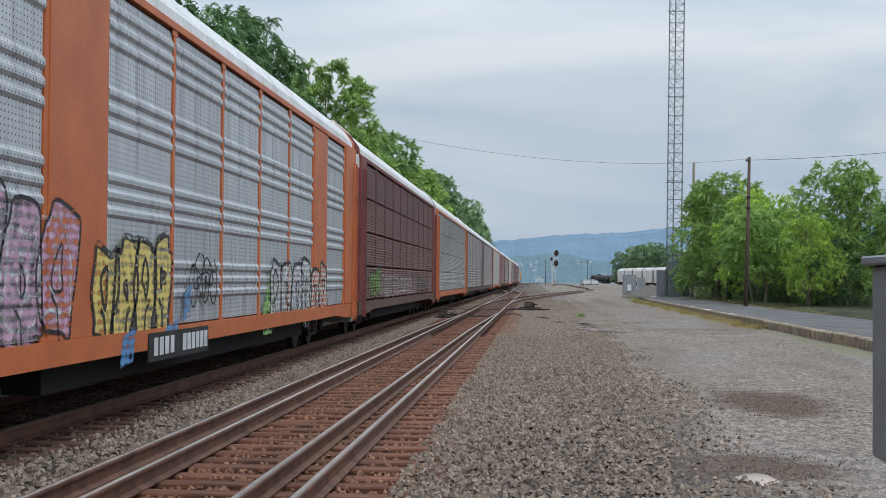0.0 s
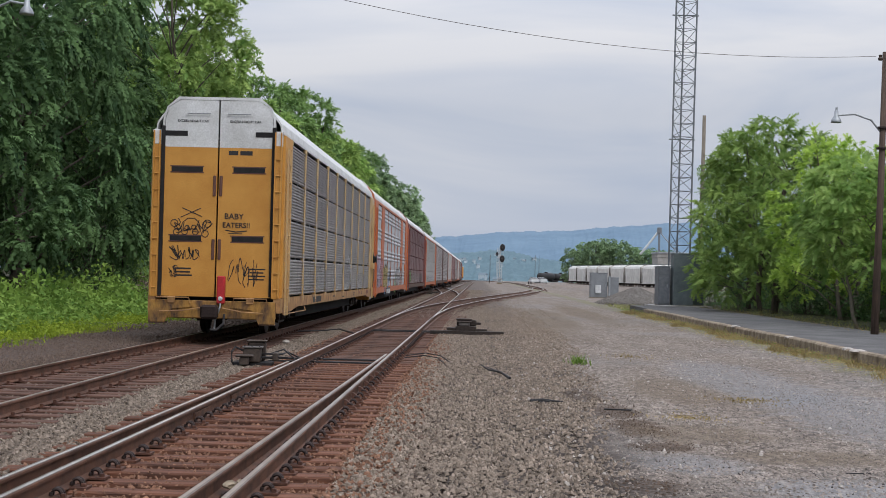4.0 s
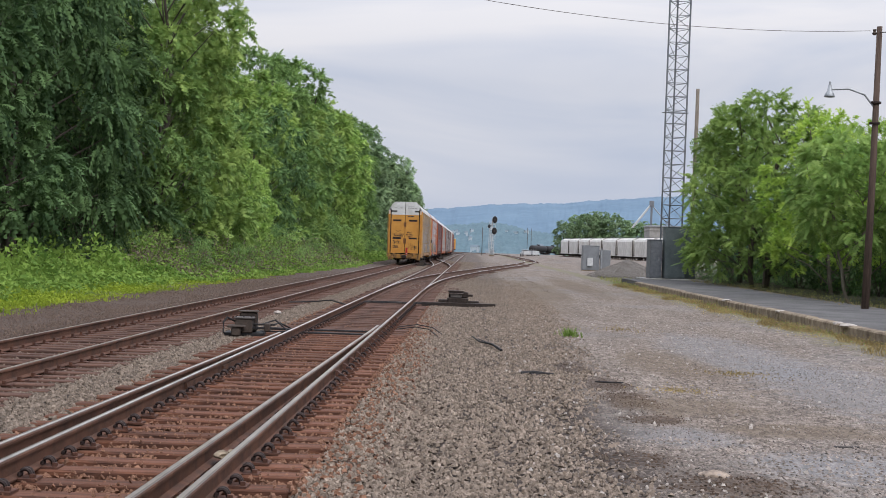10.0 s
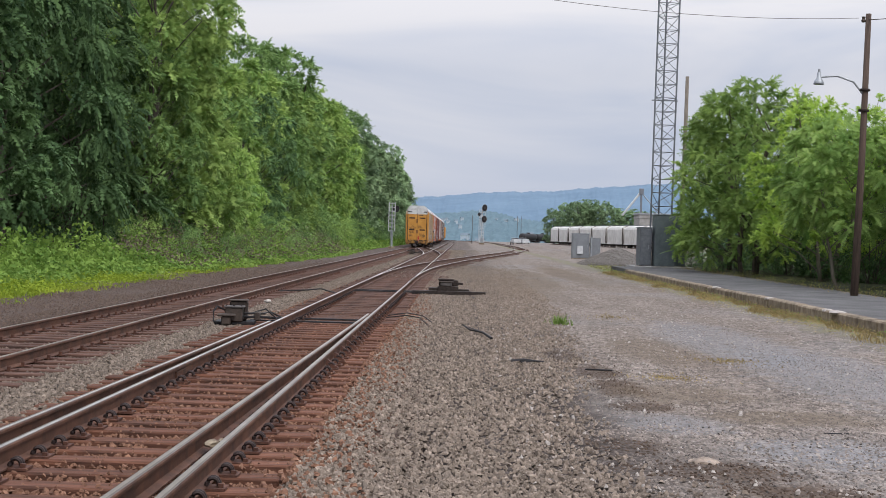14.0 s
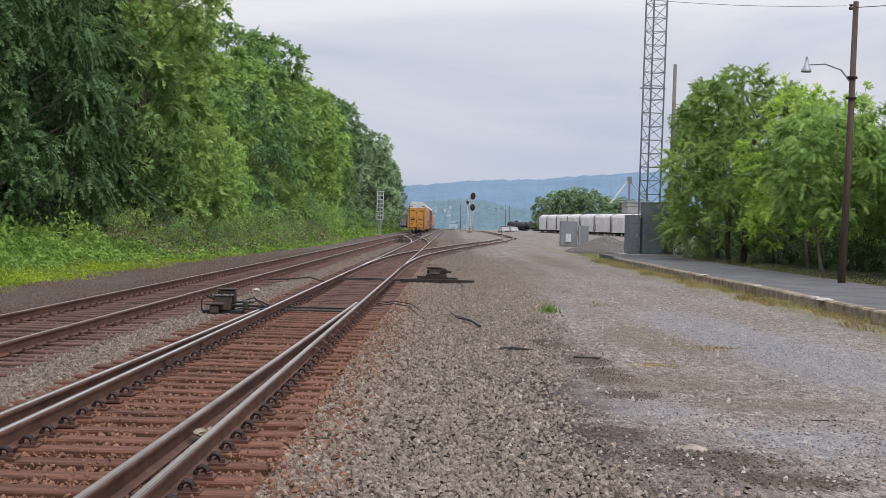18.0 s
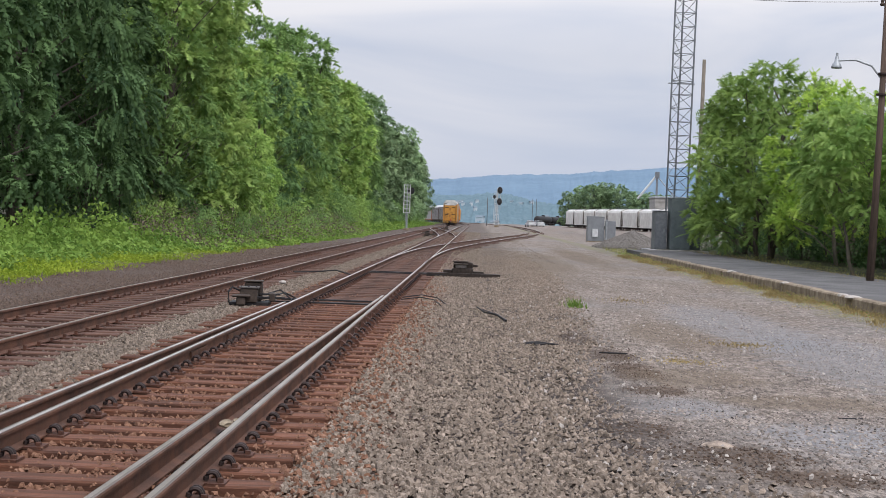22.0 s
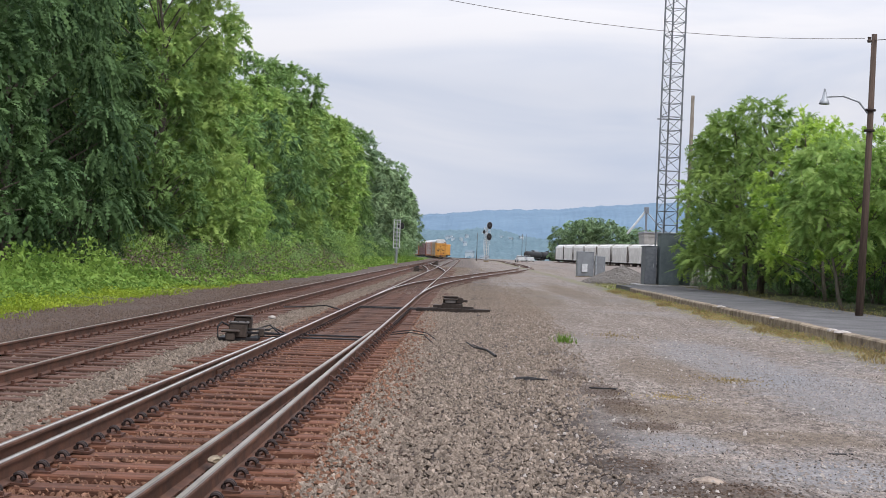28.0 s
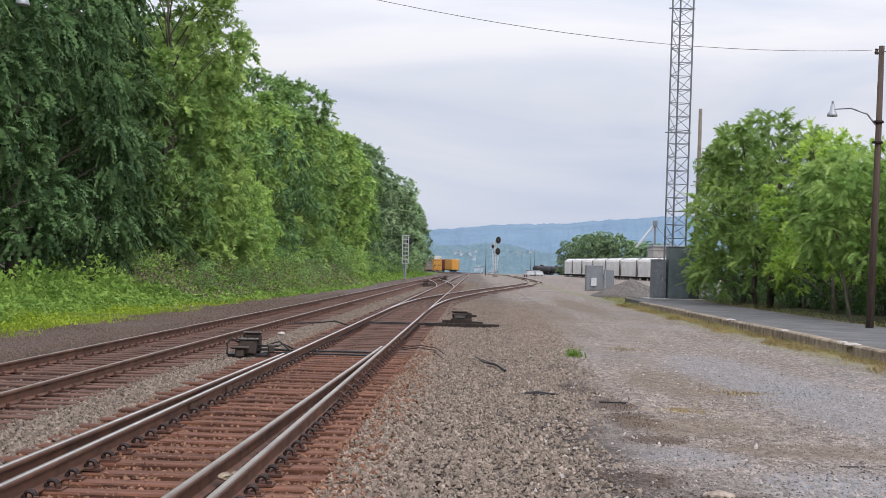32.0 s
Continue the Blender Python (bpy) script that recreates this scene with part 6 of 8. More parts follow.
def blades(name, label, area, count, height, leaf, seed, width=0.012, lean=0.5, weight=None):
    """Upright blades scattered over an area x0, x1, y0, y1, nearer y first."""
    rng = np.random.default_rng(seed)
    x0, x1, y0, y1 = area
    u = rng.random(count)
    ys = y0 + (y1 - y0) * u ** (weight or 1.6)
    xs = x0 + (x1 - x0) * rng.random(count)
    thin = (xs - (x1 - 1.1)) / 1.1 if x1 < 0 else np.zeros(count)
    ok = rng.random(count) > np.clip(thin, 0, 1) ** 0.7
    xs, ys, count = xs[ok], ys[ok], int(ok.sum())
    wob = 0.45 * np.sin(ys * 0.7) + 0.3 * np.sin(ys * 1.9 + 1)
    xs = xs + wob * 0.5
    z = np.where(xs < -10.5, 0.045 * np.minimum(14, -10.5 - xs), 0.0) + 0.047 * np.clip(xs - 6.4, 0, 1.9) - 0.02
    a = rng.uniform(0, 6.28, count)
    far = 1 + (ys - y0) / 60.0
    h = height * (0.5 + 0.9 * rng.random(count))
    w = width * far
    ln = lean * h * rng.random(count)
    b = rng.uniform(0, 6.28, count)
    p = np.stack([xs, ys, z], 1)
    dx = np.stack([np.cos(a) * w, np.sin(a) * w, 0 * w], 1)
    tip = p + np.stack([np.cos(b) * ln, np.sin(b) * ln, h], 1)
    mid = p + np.stack([np.cos(b) * ln * 0.3, np.sin(b) * ln * 0.3, h * 0.55], 1)
    v = np.stack([p - dx, p + dx, mid + dx * 0.8, tip, mid - dx * 0.8], 1).reshape(-1, 3)
    f = np.arange(5 * count).reshape(-1, 5)
    return tagged(new(name, raw_mesh(name, v, f, leaf)), label, "grass", kind="stuff")


def weeds(name, label, area, count, size, hmax, leaf, seed, weight=1.5, flip=False, patchy=0.0):
    """Low leafy weeds as one mass of small leaves."""
    rng = np.random.default_rng(seed)
    x0, x1, y0, y1 = area
    u = rng.random(count)
    ys = y0 + (y1 - y0) * u ** weight
    xs = x0 + (x1 - x0) * rng.random(count)
    hm = hmax * (0.35 + 0.65 * np.abs(np.sin(ys * 0.9 + xs) * np.cos(ys * 0.37 + 2)))
    edge = np.clip((xs - x0 if flip else x1 - xs) / max(0.1, (x1 - x0)), 0.15, 1)
    if patchy:
        wave = 0.5 + 0.28 * np.sin(ys * 0.61 + 1) + 0.22 * np.sin(ys * 1.73) + 0.2 * np.sin(ys * 4.1 + 2)
        ok = rng.random(count) < np.clip((edge ** 1.3) * (1 - patchy + patchy * 1.6 * wave), 0, 1)
        xs, ys, hm, edge = xs[ok], ys[ok], hm[ok], edge[ok]
        count = len(xs)
    if x1 < -11.9:
        xs = xs + np.interp(ys, (18, 42, 60, 80, 105), (0, 0.1, 1.7, 2.3, 2.9)) + 0.35 * np.sin(ys * 0.8) + 0.2 * np.sin(ys * 2.3)
    z = np.where(xs < -10.5, 0.045 * np.minimum(14, -10.5 - xs), 0.0) + 0.047 * np.clip(xs - 6.4, 0, 1.9)
    cs = np.stack([xs, ys, z + hm * edge * rng.random(count)], 1)
    v, f = leaf_cloud(cs, np.full((count, 3), 0.12), 1, size, rng, 0.2)
    return tagged(new(name, raw_mesh(name, v, f, leaf)), label, "weeds", kind="stuff")


for k in range(8):
    shrub(0, -22.5 - (k % 3), 46 + 7 * k, 1.5)
for y in range(64, 124, 6):
    shrub((1, 2, 2)[y % 3], -12.6 + 0.012 * (y - 64) + rnd.uniform(-0.4, 0.3), y + rnd.uniform(-1.5, 1.5), rnd.uniform(0.26, 0.4))
blades("grass_verge", "fresh bright green grass verge beside the track", (-13.8, -9.8, 18, 100), 38000, 0.075, L_GRASS, 51, 0.016)
weeds("weed_bank", "tall mixed green weeds in front of the trees", (-17.0, -12.6, 18, 130), 60000, 0.105, 2.0, L_WEED, 52)
weeds("weed_bank", "lush pale green weeds in front of the trees", (-15.8, -12.1, 18, 115), 34000, 0.088, 1.0, L_WEEDB, 53)
weeds("dead_weeds", "dry brown stalks of last year's weeds at the wood's edge", (-16.2, -12.7, 56, 130), 26000, 0.06, 2.6, L_STALK, 56, 1.2)
weeds("grass_verge", "low broad-leaved green plants in the verge", (-13.4, -10.4, 18, 75), 20000, 0.05, 0.16, L_GRASS, 55)
weeds("weed_bank", "green weeds along the farther line", (-15.5, -10.2, 130, 330), 22000, 0.2, 1.6, L_WEED, 54, 1.0)


# ---- platform and kerb ----
def platform():
    s = Shape().box(8.36, 12.2, -46, 76, -0.3, 0.345)
    p = solid("platform", s, M_ASPH, "worn grey asphalt walkway on a low raised platform", "platform", kind="structure")
    r = random.Random(9)
    y = -46.0
    while y < 67:
        ln = r.uniform(2.2, 3.6)
        t = r.uniform(-0.02, 0.02)
        part("kerb_stone", Shape().box(8.06 + t, 8.36, y + 0.025, y + ln - 0.03, -0.2, 0.36 + r.uniform(-0.016, 0.012), c=0.035), M_CONC, p)
        y += ln
    return p


platform()
weeds("kerb_weeds", "dry yellowish weeds along the concrete kerb", (7.0, 8.12, 12, 72), 90000, 0.015, 0.1, L_DRY, 61, 1.2, True, 0.8)
blades("kerb_grass", "dry yellow-brown grass along the concrete kerb", (7.6, 8.1, 12, 72), 6000, 0.10, L_DRY, 65, 0.007, 0.9, 1.2)
weeds("kerb_weeds", "green weeds along the concrete kerb", (7.3, 8.1, 12, 76), 14000, 0.016, 0.09, L_WEED, 62, 1.0, True, 0.9)
weeds("platform_weeds", "weeds at the back of the platform", (11.7, 13.4, 30, 76), 4500, 0.03, 0.25, L_DRYG, 63, 1.0, True, 0.8).location.z = 0.25
weeds("leaf_litter", "dry leaf litter along the back of the platform", (11.3, 12.2, 20, 76), 9000, 0.02, 0.03, L_DRY, 66, 1.0, True, 0.6).location.z = 0.265
weeds("weed_patch", "green and yellow weeds by the end of the kerb", (8.0, 10.2, 62, 88), 3000, 0.04, 0.12, L_DRYG, 64, 1.0)


def tuft(x, y, r, n, seed, leaf=L_GRASS, h=0.2):
    rng = np.random.default_rng(seed)
    d = np.abs(rng.normal(size=n)) * r
    a = rng.uniform(0, 6.28, n)
    p = np.stack([x + np.cos(a) * d, y + np.sin(a) * d * 1.3, np.zeros(n)], 1)
    b = rng.uniform(0, 6.28, n)
    hh = h * (0.4 + rng.random(n))
    dx = np.stack([np.cos(b + 1.57), np.sin(b + 1.57), 0 * b], 1) * 0.012
    tip = p + np.stack([np.cos(b) * hh * 0.6, np.sin(b) * hh * 0.6, hh], 1)
    v = np.stack([p - dx, p + dx, tip], 1).reshape(-1, 3)
    return tagged(new("grass_tuft", raw_mesh("grass_tuft", v, np.arange(3 * n).reshape(-1, 3), leaf)), "small green grass tuft growing in the gravel", "grass", kind="stuff")


tuft(2.06, 28.0, 0.13, 150, 1, L_WEED, 0.17)
tuft(2.7, 17.6, 0.35, 320, 2, L_DRY, 0.02)
tuft(4.0, 20.4, 0.4, 360, 3, L_DRY, 0.022)
tuft(3.4, 31, 0.5, 120, 4, L_DRY, 0.06)


# ---- trees by the platform ----
R1 = tree("tree", "dense green tree with long compound leaves behind the platform", 9.5, 4.0, L_RIGHT, M_BARK, 71, 780, 9, 0.50, 0.10, 7, 0.05, 0.3, 0.16, trunks=3, lobes=38, lobe=(0.22, 0.36))
R1.matrix_basis = pose(13.9, 66, 0.33) @ Matrix.Diagonal((1.06, 1.06, 1.0, 1))
R2 = tree("tree", "bright green young tree behind the platform", 8.4, 3.6, L_YOUNG, M_BARKP, 72, 800, 10, 0.31, 0.088, 5, 0.14, 0.25, 0.13, trunks=2, lobes=34, lobe=(0.22, 0.36), tips=5)
R2.matrix_basis = pose(15.2, 56.5, 0.33) @ Matrix.Diagonal((0.96, 0.96, 0.9, 1))
R3 = tree("tree", "light green ailanthus with a pale forked trunk", 6.4, 3.1, L_PALE, M_BARKP, 73, 420, 10, 0.50, 0.095, 9, 0.32, 0.45, 0.10, trunks=2, lobes=20, lobe=(0.24, 0.40))
R3.matrix_basis = pose(13.6, 48.0, 0.33) @ Matrix.Diagonal((0.94, 0.94, 0.94, 1))
copy_thing(R1, pose(14.6, 75, 0.33, 0, 0, 130)).matrix_basis = pose(14.6, 75, 0.33, 0, 0, 130) @ Matrix.Diagonal((0.9, 0.9, 0.95, 1))
copy_thing(R1, pose(18.5, 61, 0.33, 0, 0, 60)).matrix_basis = pose(18.5, 61, 0.33, 0, 0, 60) @ Matrix.Diagonal((0.85, 0.85, 0.72, 1))
copy_thing(R2, pose(18.8, 52, 0.33, 0, 0, 200)).matrix_basis = pose(18.8, 52, 0.33, 0, 0, 200) @ Matrix.Diagonal((0.8, 0.8, 0.64, 1))
copy_thing(R2, pose(15.3, 42, 0.33, 0, 0, 100)).matrix_basis = pose(15.3, 42, 0.33, 0, 0, 100) @ Matrix.Diagonal((0.56, 0.56, 0.62, 1))
copy_thing(R1, pose(18.2, 47, 0.33, 0, 0, 250)).matrix_basis = pose(18.2, 47, 0.33, 0, 0, 250) @ Matrix.Diagonal((0.9, 0.9, 0.92, 1))
copy_thing(R1, pose(20.5, 37, 0.33, 0, 0, 20)).matrix_basis = pose(20.5, 37, 0.33, 0, 0, 20) @ Matrix.Diagonal((0.8, 0.8, 0.72, 1))
for k, (x, y, s) in enumerate(((18.0, 45, 0.8), (13.6, 72, 0.4), (16.2, 54, 0.75), (15.9, 58, 0.75), (16.0, 62, 0.8), (15.8, 66, 0.75), (16.2, 70, 0.8), (17.6, 56, 0.9), (17.5, 51, 0.9), (18.2, 48, 1.0), (18.4, 59, 1.1), (18.0, 63, 1.0), (18.6, 68, 1.1), (17.4, 72, 1.0), (19.8, 53, 1.2), (16.6, 44, 0.8), (13.6, 81, 0.4), (14.6, 85, 0.55), (15.8, 90, 0.6), (15.6, 77, 0.75), (16.8, 80, 0.95), (18.2, 83, 1.05), (19.6, 88, 1.1), (18.4, 93, 1.1), (21.5, 92, 1.2), (17.0, 75, 0.9), (23.0, 84, 1.2), (16.5, 46, 0.7), (17.0, 66, 0.8), (19, 57, 0.9), (21, 48, 1.0), (22, 66, 1.0))):
    shrub(0, x, y, s, 0.33)


for k in range(9):
    plant("fardark", 25.0 + 1.5 * (k % 3), 34 + 8.5 * k, 0.3, 0.5, 70 * k, 0.42)


# ---- poles, wire, lamps ----
def pole(x, y, z, h, r, lean, label, wood=None):
    p = thing("utility_pole", label, "utility pole", pose(x, y, z, 0, lean, 0))
    part("shaft", Shape().tube([(0, 0, -0.5), (0.02, 0, h * 0.5), (0, 0, h)], r, 12, r * 0.68), wood or M_POLE, p, "round weathered wood", smooth=True)
    return p


def lamp_arm(p, z, out, length=1.5):
    arm = part("lamp_arm", Shape().tube([(0, 0, z - 0.5), (out * length * 0.25, 0, z - 0.1), (out * length * 0.6, 0, z + 0.05), (out * length, 0, z)], 0.03, 8), M_GALV, p, "curved steel arm")
    head = Shape().lathe([(0.04, 0.34), (0.055, 0.32), (0.07, 0.16), (0.125, 0.09), (0.155, 0.0), (0.15, -0.02)], 14, pose(out * length, 0, z - 0.2))
    part("lamp_head", head, M_GALV, arm, "grey metal lamp hood", smooth=True)
    part("photocell", Shape().lathe([(0.035, -0.07), (0.035, 0.02), (0.02, 0.04)], 10, pose(out * length, 0, z + 0.2)), M_GALV, arm)
    return arm


P1 = pole(11.5, 40.0, 0.33, 8.25, 0.118, 1.2, "brown wooden utility pole on the platform")
lamp_arm(P1, 6.35, -1, 1.35)
part("insulator", Shape().lathe([(0.05, 0), (0.07, 0.05), (0.04, 0.1), (0.06, 0.16)], 10, pose(-0.14, 0, 8.0)), M_CAST, P1)
for z in (5.4, 6.0):
    part("pole_band", Shape().lathe([(0.155, 0), (0.16, 0.02), (0.155, 0.06)], 12, pose(0, 0, z)), M_CLIP, P1)
pole(13.75, 86.0, 0.3, 11.9, 0.16, 0.6, "bare grey wooden pole behind the trees", M_BARKP)
P3 = pole(-10.7, 28.6, 0.0, 9.6, 0.17, 0.4, "dark wooden utility pole on the grass verge")
lamp_arm(P3, 7.3, 1, 0.9)


def wire(name, a, b, sag, label, r=0.014):
    pts = []
    for k in range(25):
        u = k / 24
        p = Vector(a).lerp(Vector(b), u)
        pts.append(p - Vector((0, 0, sag * 4 * u * (1 - u))))
    return solid(name, Shape().tube(pts, r, 5), M_CAST, label, "cable")


wire("overhead_wire", (-10.7, 28.6, 9.5), (11.4, 40.0, 8.45), 1.0, "thin black overhead wire hung between two poles", 0.007)
wire("overhead_wire", (11.6, 40.0, 8.4), (30, 20.0, 9.5), 0.6, "thin black overhead wire", 0.012)


# ---- lattice tower with its cabinets ----
def tower():
    t = thing("lattice_tower", "tall guyed steel lattice radio tower", "radio tower", pose(11.4, 79.0, 0.3, 0, 0.5, 0))
    side, top, step = 1.2, 48.0, 0.78
    corners = [(side * 0.577 * math.cos(radians(a)), side * 0.577 * math.sin(radians(a))) for a in (90, 210, 330)]
    for cx, cy in corners:
        part("leg", Shape().tube([(cx, cy, 0), (cx, cy, top)], 0.05, 8), M_TOWER, t)
    for k in range(3):
        (ax, ay), (bx, by) = corners[k], corners[(k + 1) % 3]
        s = Shape()
        z, flip = 0.4, False
        while z < top - step:
            s.tube([(ax, ay, z), (bx, by, z)], 0.02, 5, caps=False)
            s.tube([(ax, ay, z + (step if flip else 0)), (bx, by, z + (0 if flip else step))], 0.02, 5, caps=False)
            flip = not flip
            z += step
        part("lattice_face", s, M_TOWER, t, "crossed steel bracing")
    for z in (9.6, 16.8, 24.0):
        part("bracket", Shape().box(-0.75, 0.75, -0.05, 0.05, z, z + 0.06), M_TOWER, t)
    return t


tower()


def cabinet(name, x0, x1, y0, y1, z0, z1, paint, label, doors=1):
    c = thing(name, label, "equipment cabinet", pose((x0 + x1) / 2, (y0 + y1) / 2, z0))
    w, d, h = (x1 - x0) / 2, (y1 - y0) / 2, z1 - z0
    part("body", Shape().box(-w, w, -d, d, 0.06, h - 0.05, c=0.015), paint, c)
    part("lid", Shape().box(-w - 0.03, w + 0.03, -d - 0.03, d + 0.03, h - 0.05, h, c=0.012), paint, c)
    part("plinth", Shape().box(-w - 0.04, w + 0.04, -d - 0.04, d + 0.04, -0.1, 0.06), M_CONC, c)
    for k in range(doors):
        a = -w + 0.06 + k * (2 * w - 0.06) / doors
        b = a + (2 * w - 0.06) / doors - 0.06
        dr = part("door", Shape().box(a, b, -d - 0.02, -d, 0.14, h - 0.14, c=0.006), paint, c)
        part("handle", Shape().box(b - 0.12, b - 0.08, -d - 0.05, -d - 0.02, h * 0.45, h * 0.55), M_GALV, dr, "small latch handle")
    return c


cabinet("equipment_cabinet", 10.62, 11.72, 75.2, 76.4, 0.36, 3.28, M_GREYD, "tall dark grey steel cabinet at the tower's foot")
cabinet("equipment_cabinet", 9.86, 10.5, 75.6, 77.2, 0.36, 2.56, M_TOWER, "lower weathered grey steel cabinet beside the tall one")
cabinet("equipment_cabinet", 11.78, 12.5, 76.4, 77.6, 0.36, 3.2, M_GREYD, "dark green steel cabinet behind the tall one")
solid("cabinet_slab", Shape().box(9.4, 12.7, 74.6, 78.2, 0.2, 0.41, c=0.02), M_BLOCK, "pale concrete slab under the cabinets", "slab")
cabinet("relay_cabinet", 10.2, 11.75, 126, 127.2, 0.0, 2.35, M_GREY, "grey metal signal relay cabinet", 1)
cabinet("relay_cabinet", 12.0, 12.9, 127, 128.2, 0.1, 1.95, M_GREY, "small grey metal relay cabinet", 1)
solid("marker_post", Shape().box(11.85, 11.98, 125.5, 125.63, 0, 2.1, c=0.01), M_GALV, "pale square marker post by the relay cabinet", "post")
solid("meter_box", Shape().box(10.65, 11.15, 125.8, 125.98, 0.45, 1.2, c=0.02), M_SPRAYW, "pale meter box on the relay cabinet", "meter box")


def gravel_pile():
    rng = np.random.default_rng(3)
    n = 4200
    a, r = rng.uniform(0, 6.28, n), np.sqrt(rng.random(n))
    h = 1.35 * (1 - r) ** 0.9
    p = np.stack([11.2 + 3.1 * r * np.cos(a), 98 + 4.5 * r * np.sin(a), h - 0.05], 1)
    v, f = stone_cloud(p, 0.075, rng)
    cover = raw_mesh("loose_stone_cover", v, f, M_HEAP)
    cover.shade_flat()
    base = Shape().lathe([(3.1, -0.05), (2.3, 0.33), (1.45, 0.68), (0.72, 0.98), (0.05, 1.26)], 20, pose(11.2, 98, 0) @ Matrix.Diagonal((1, 1.45, 1, 1)))
    ob = solid("gravel_heap", base, M_HEAP, "heap of grey crushed gravel", "gravel", smooth=True)
    tagged(part("loose_stone_cover", cover, None, ob), kind="stuff")


BLOCK = np.array([(1, 0.9, -0.7), (-0.9, 1, -0.7), (-1, -0.9, -0.7), (0.9, -1, -0.7), (0.62, 0.55, 0.75), (-0.6, 0.62, 0.75), (-0.62, -0.55, 0.75), (0.55, -0.6, 0.75)], float)
BLOCK_F = [(0, 1, 5), (0, 5, 4), (1, 2, 6), (1, 6, 5), (2, 3, 7), (2, 7, 6), (3, 0, 4), (3, 4, 7), (4, 5, 6), (4, 6, 7)]
RIDGE = np.array([(1, 0.9, -0.7), (-0.9, 1, -0.7), (-1, -0.9, -0.7), (0.9, -1, -0.7), (0.55, 0.05, 0.8), (-0.6, -0.05, 0.7)], float)
RIDGE_F = [(0, 1, 5), (0, 5, 4), (1, 2, 5), (2, 3, 4), (2, 4, 5), (3, 0, 4)]


def stone_cloud(p, size, rng):
    """Angular stones with flat tops or ridges, warped and tilted, at the places p."""
    verts, faces, start = [], [], 0
    pick = rng.random(len(p)) < 0.5
    for shape, rule, here in ((BLOCK, BLOCK_F, p[pick]), (RIDGE, RIDGE_F, p[~pick])):
        n, k = len(here), len(shape)
        base = (shape[None] + rng.uniform(-0.33, 0.33, (n, k, 3))) * np.array([1.0, 0.8, 0.72])
        tilt = rng.normal(size=(n, 2)) * 0.32
        turn = rng.uniform(0, 6.28, n)
        c, q = np.cos(turn)[:, None], np.sin(turn)[:, None]
        zz = base[:, :, 2] + tilt[:, :1] * base[:, :, 0] + tilt[:, 1:] * base[:, :, 1]
        xy = base[:, :, :2]
        v = np.stack([xy[:, :, 0] * c - xy[:, :, 1] * q, xy[:, :, 0] * q + xy[:, :, 1] * c, zz], 2)
        v = v * (size * 0.56 * (0.5 + 0.75 * rng.random((n, 1, 1)) ** 1.4)) + here[:, None, :]
        verts.append(v.reshape(-1, 3))
        faces.append((np.array(rule)[None] + (np.arange(n) * k + start)[:, None, None]).reshape(-1, 3))
        start += n * k
    return np.concatenate(verts), np.concatenate(faces)


gravel_pile()


def shard_cloud(p, size, rng):
    """Small angular chips: three-sided points at the places p."""
    n = len(p)
    a = rng.uniform(0, 6.28, (n, 1)) + np.array([0, 2.1, 4.2])[None] + rng.uniform(-0.4, 0.4, (n, 3))
    s = size * (0.4 + 0.8 * rng.random((n, 1)))
    base = np.stack([np.cos(a) * s * 0.6, np.sin(a) * s * 0.6, np.zeros((n, 3)) - 0.01], 2)
    top = np.concatenate([rng.uniform(-0.25, 0.25, (n, 2)) * s, s * (0.3 + 0.35 * rng.random((n, 1)))], 1)
    v = np.concatenate([base, top[:, None, :]], 1) + p[:, None, :]
    f = np.array([(0, 1, 3), (1, 2, 3), (2, 0, 3)])[None] + (np.arange(n) * 4)[:, None, None]
    return v.reshape(-1, 3), f.reshape(-1, 3)


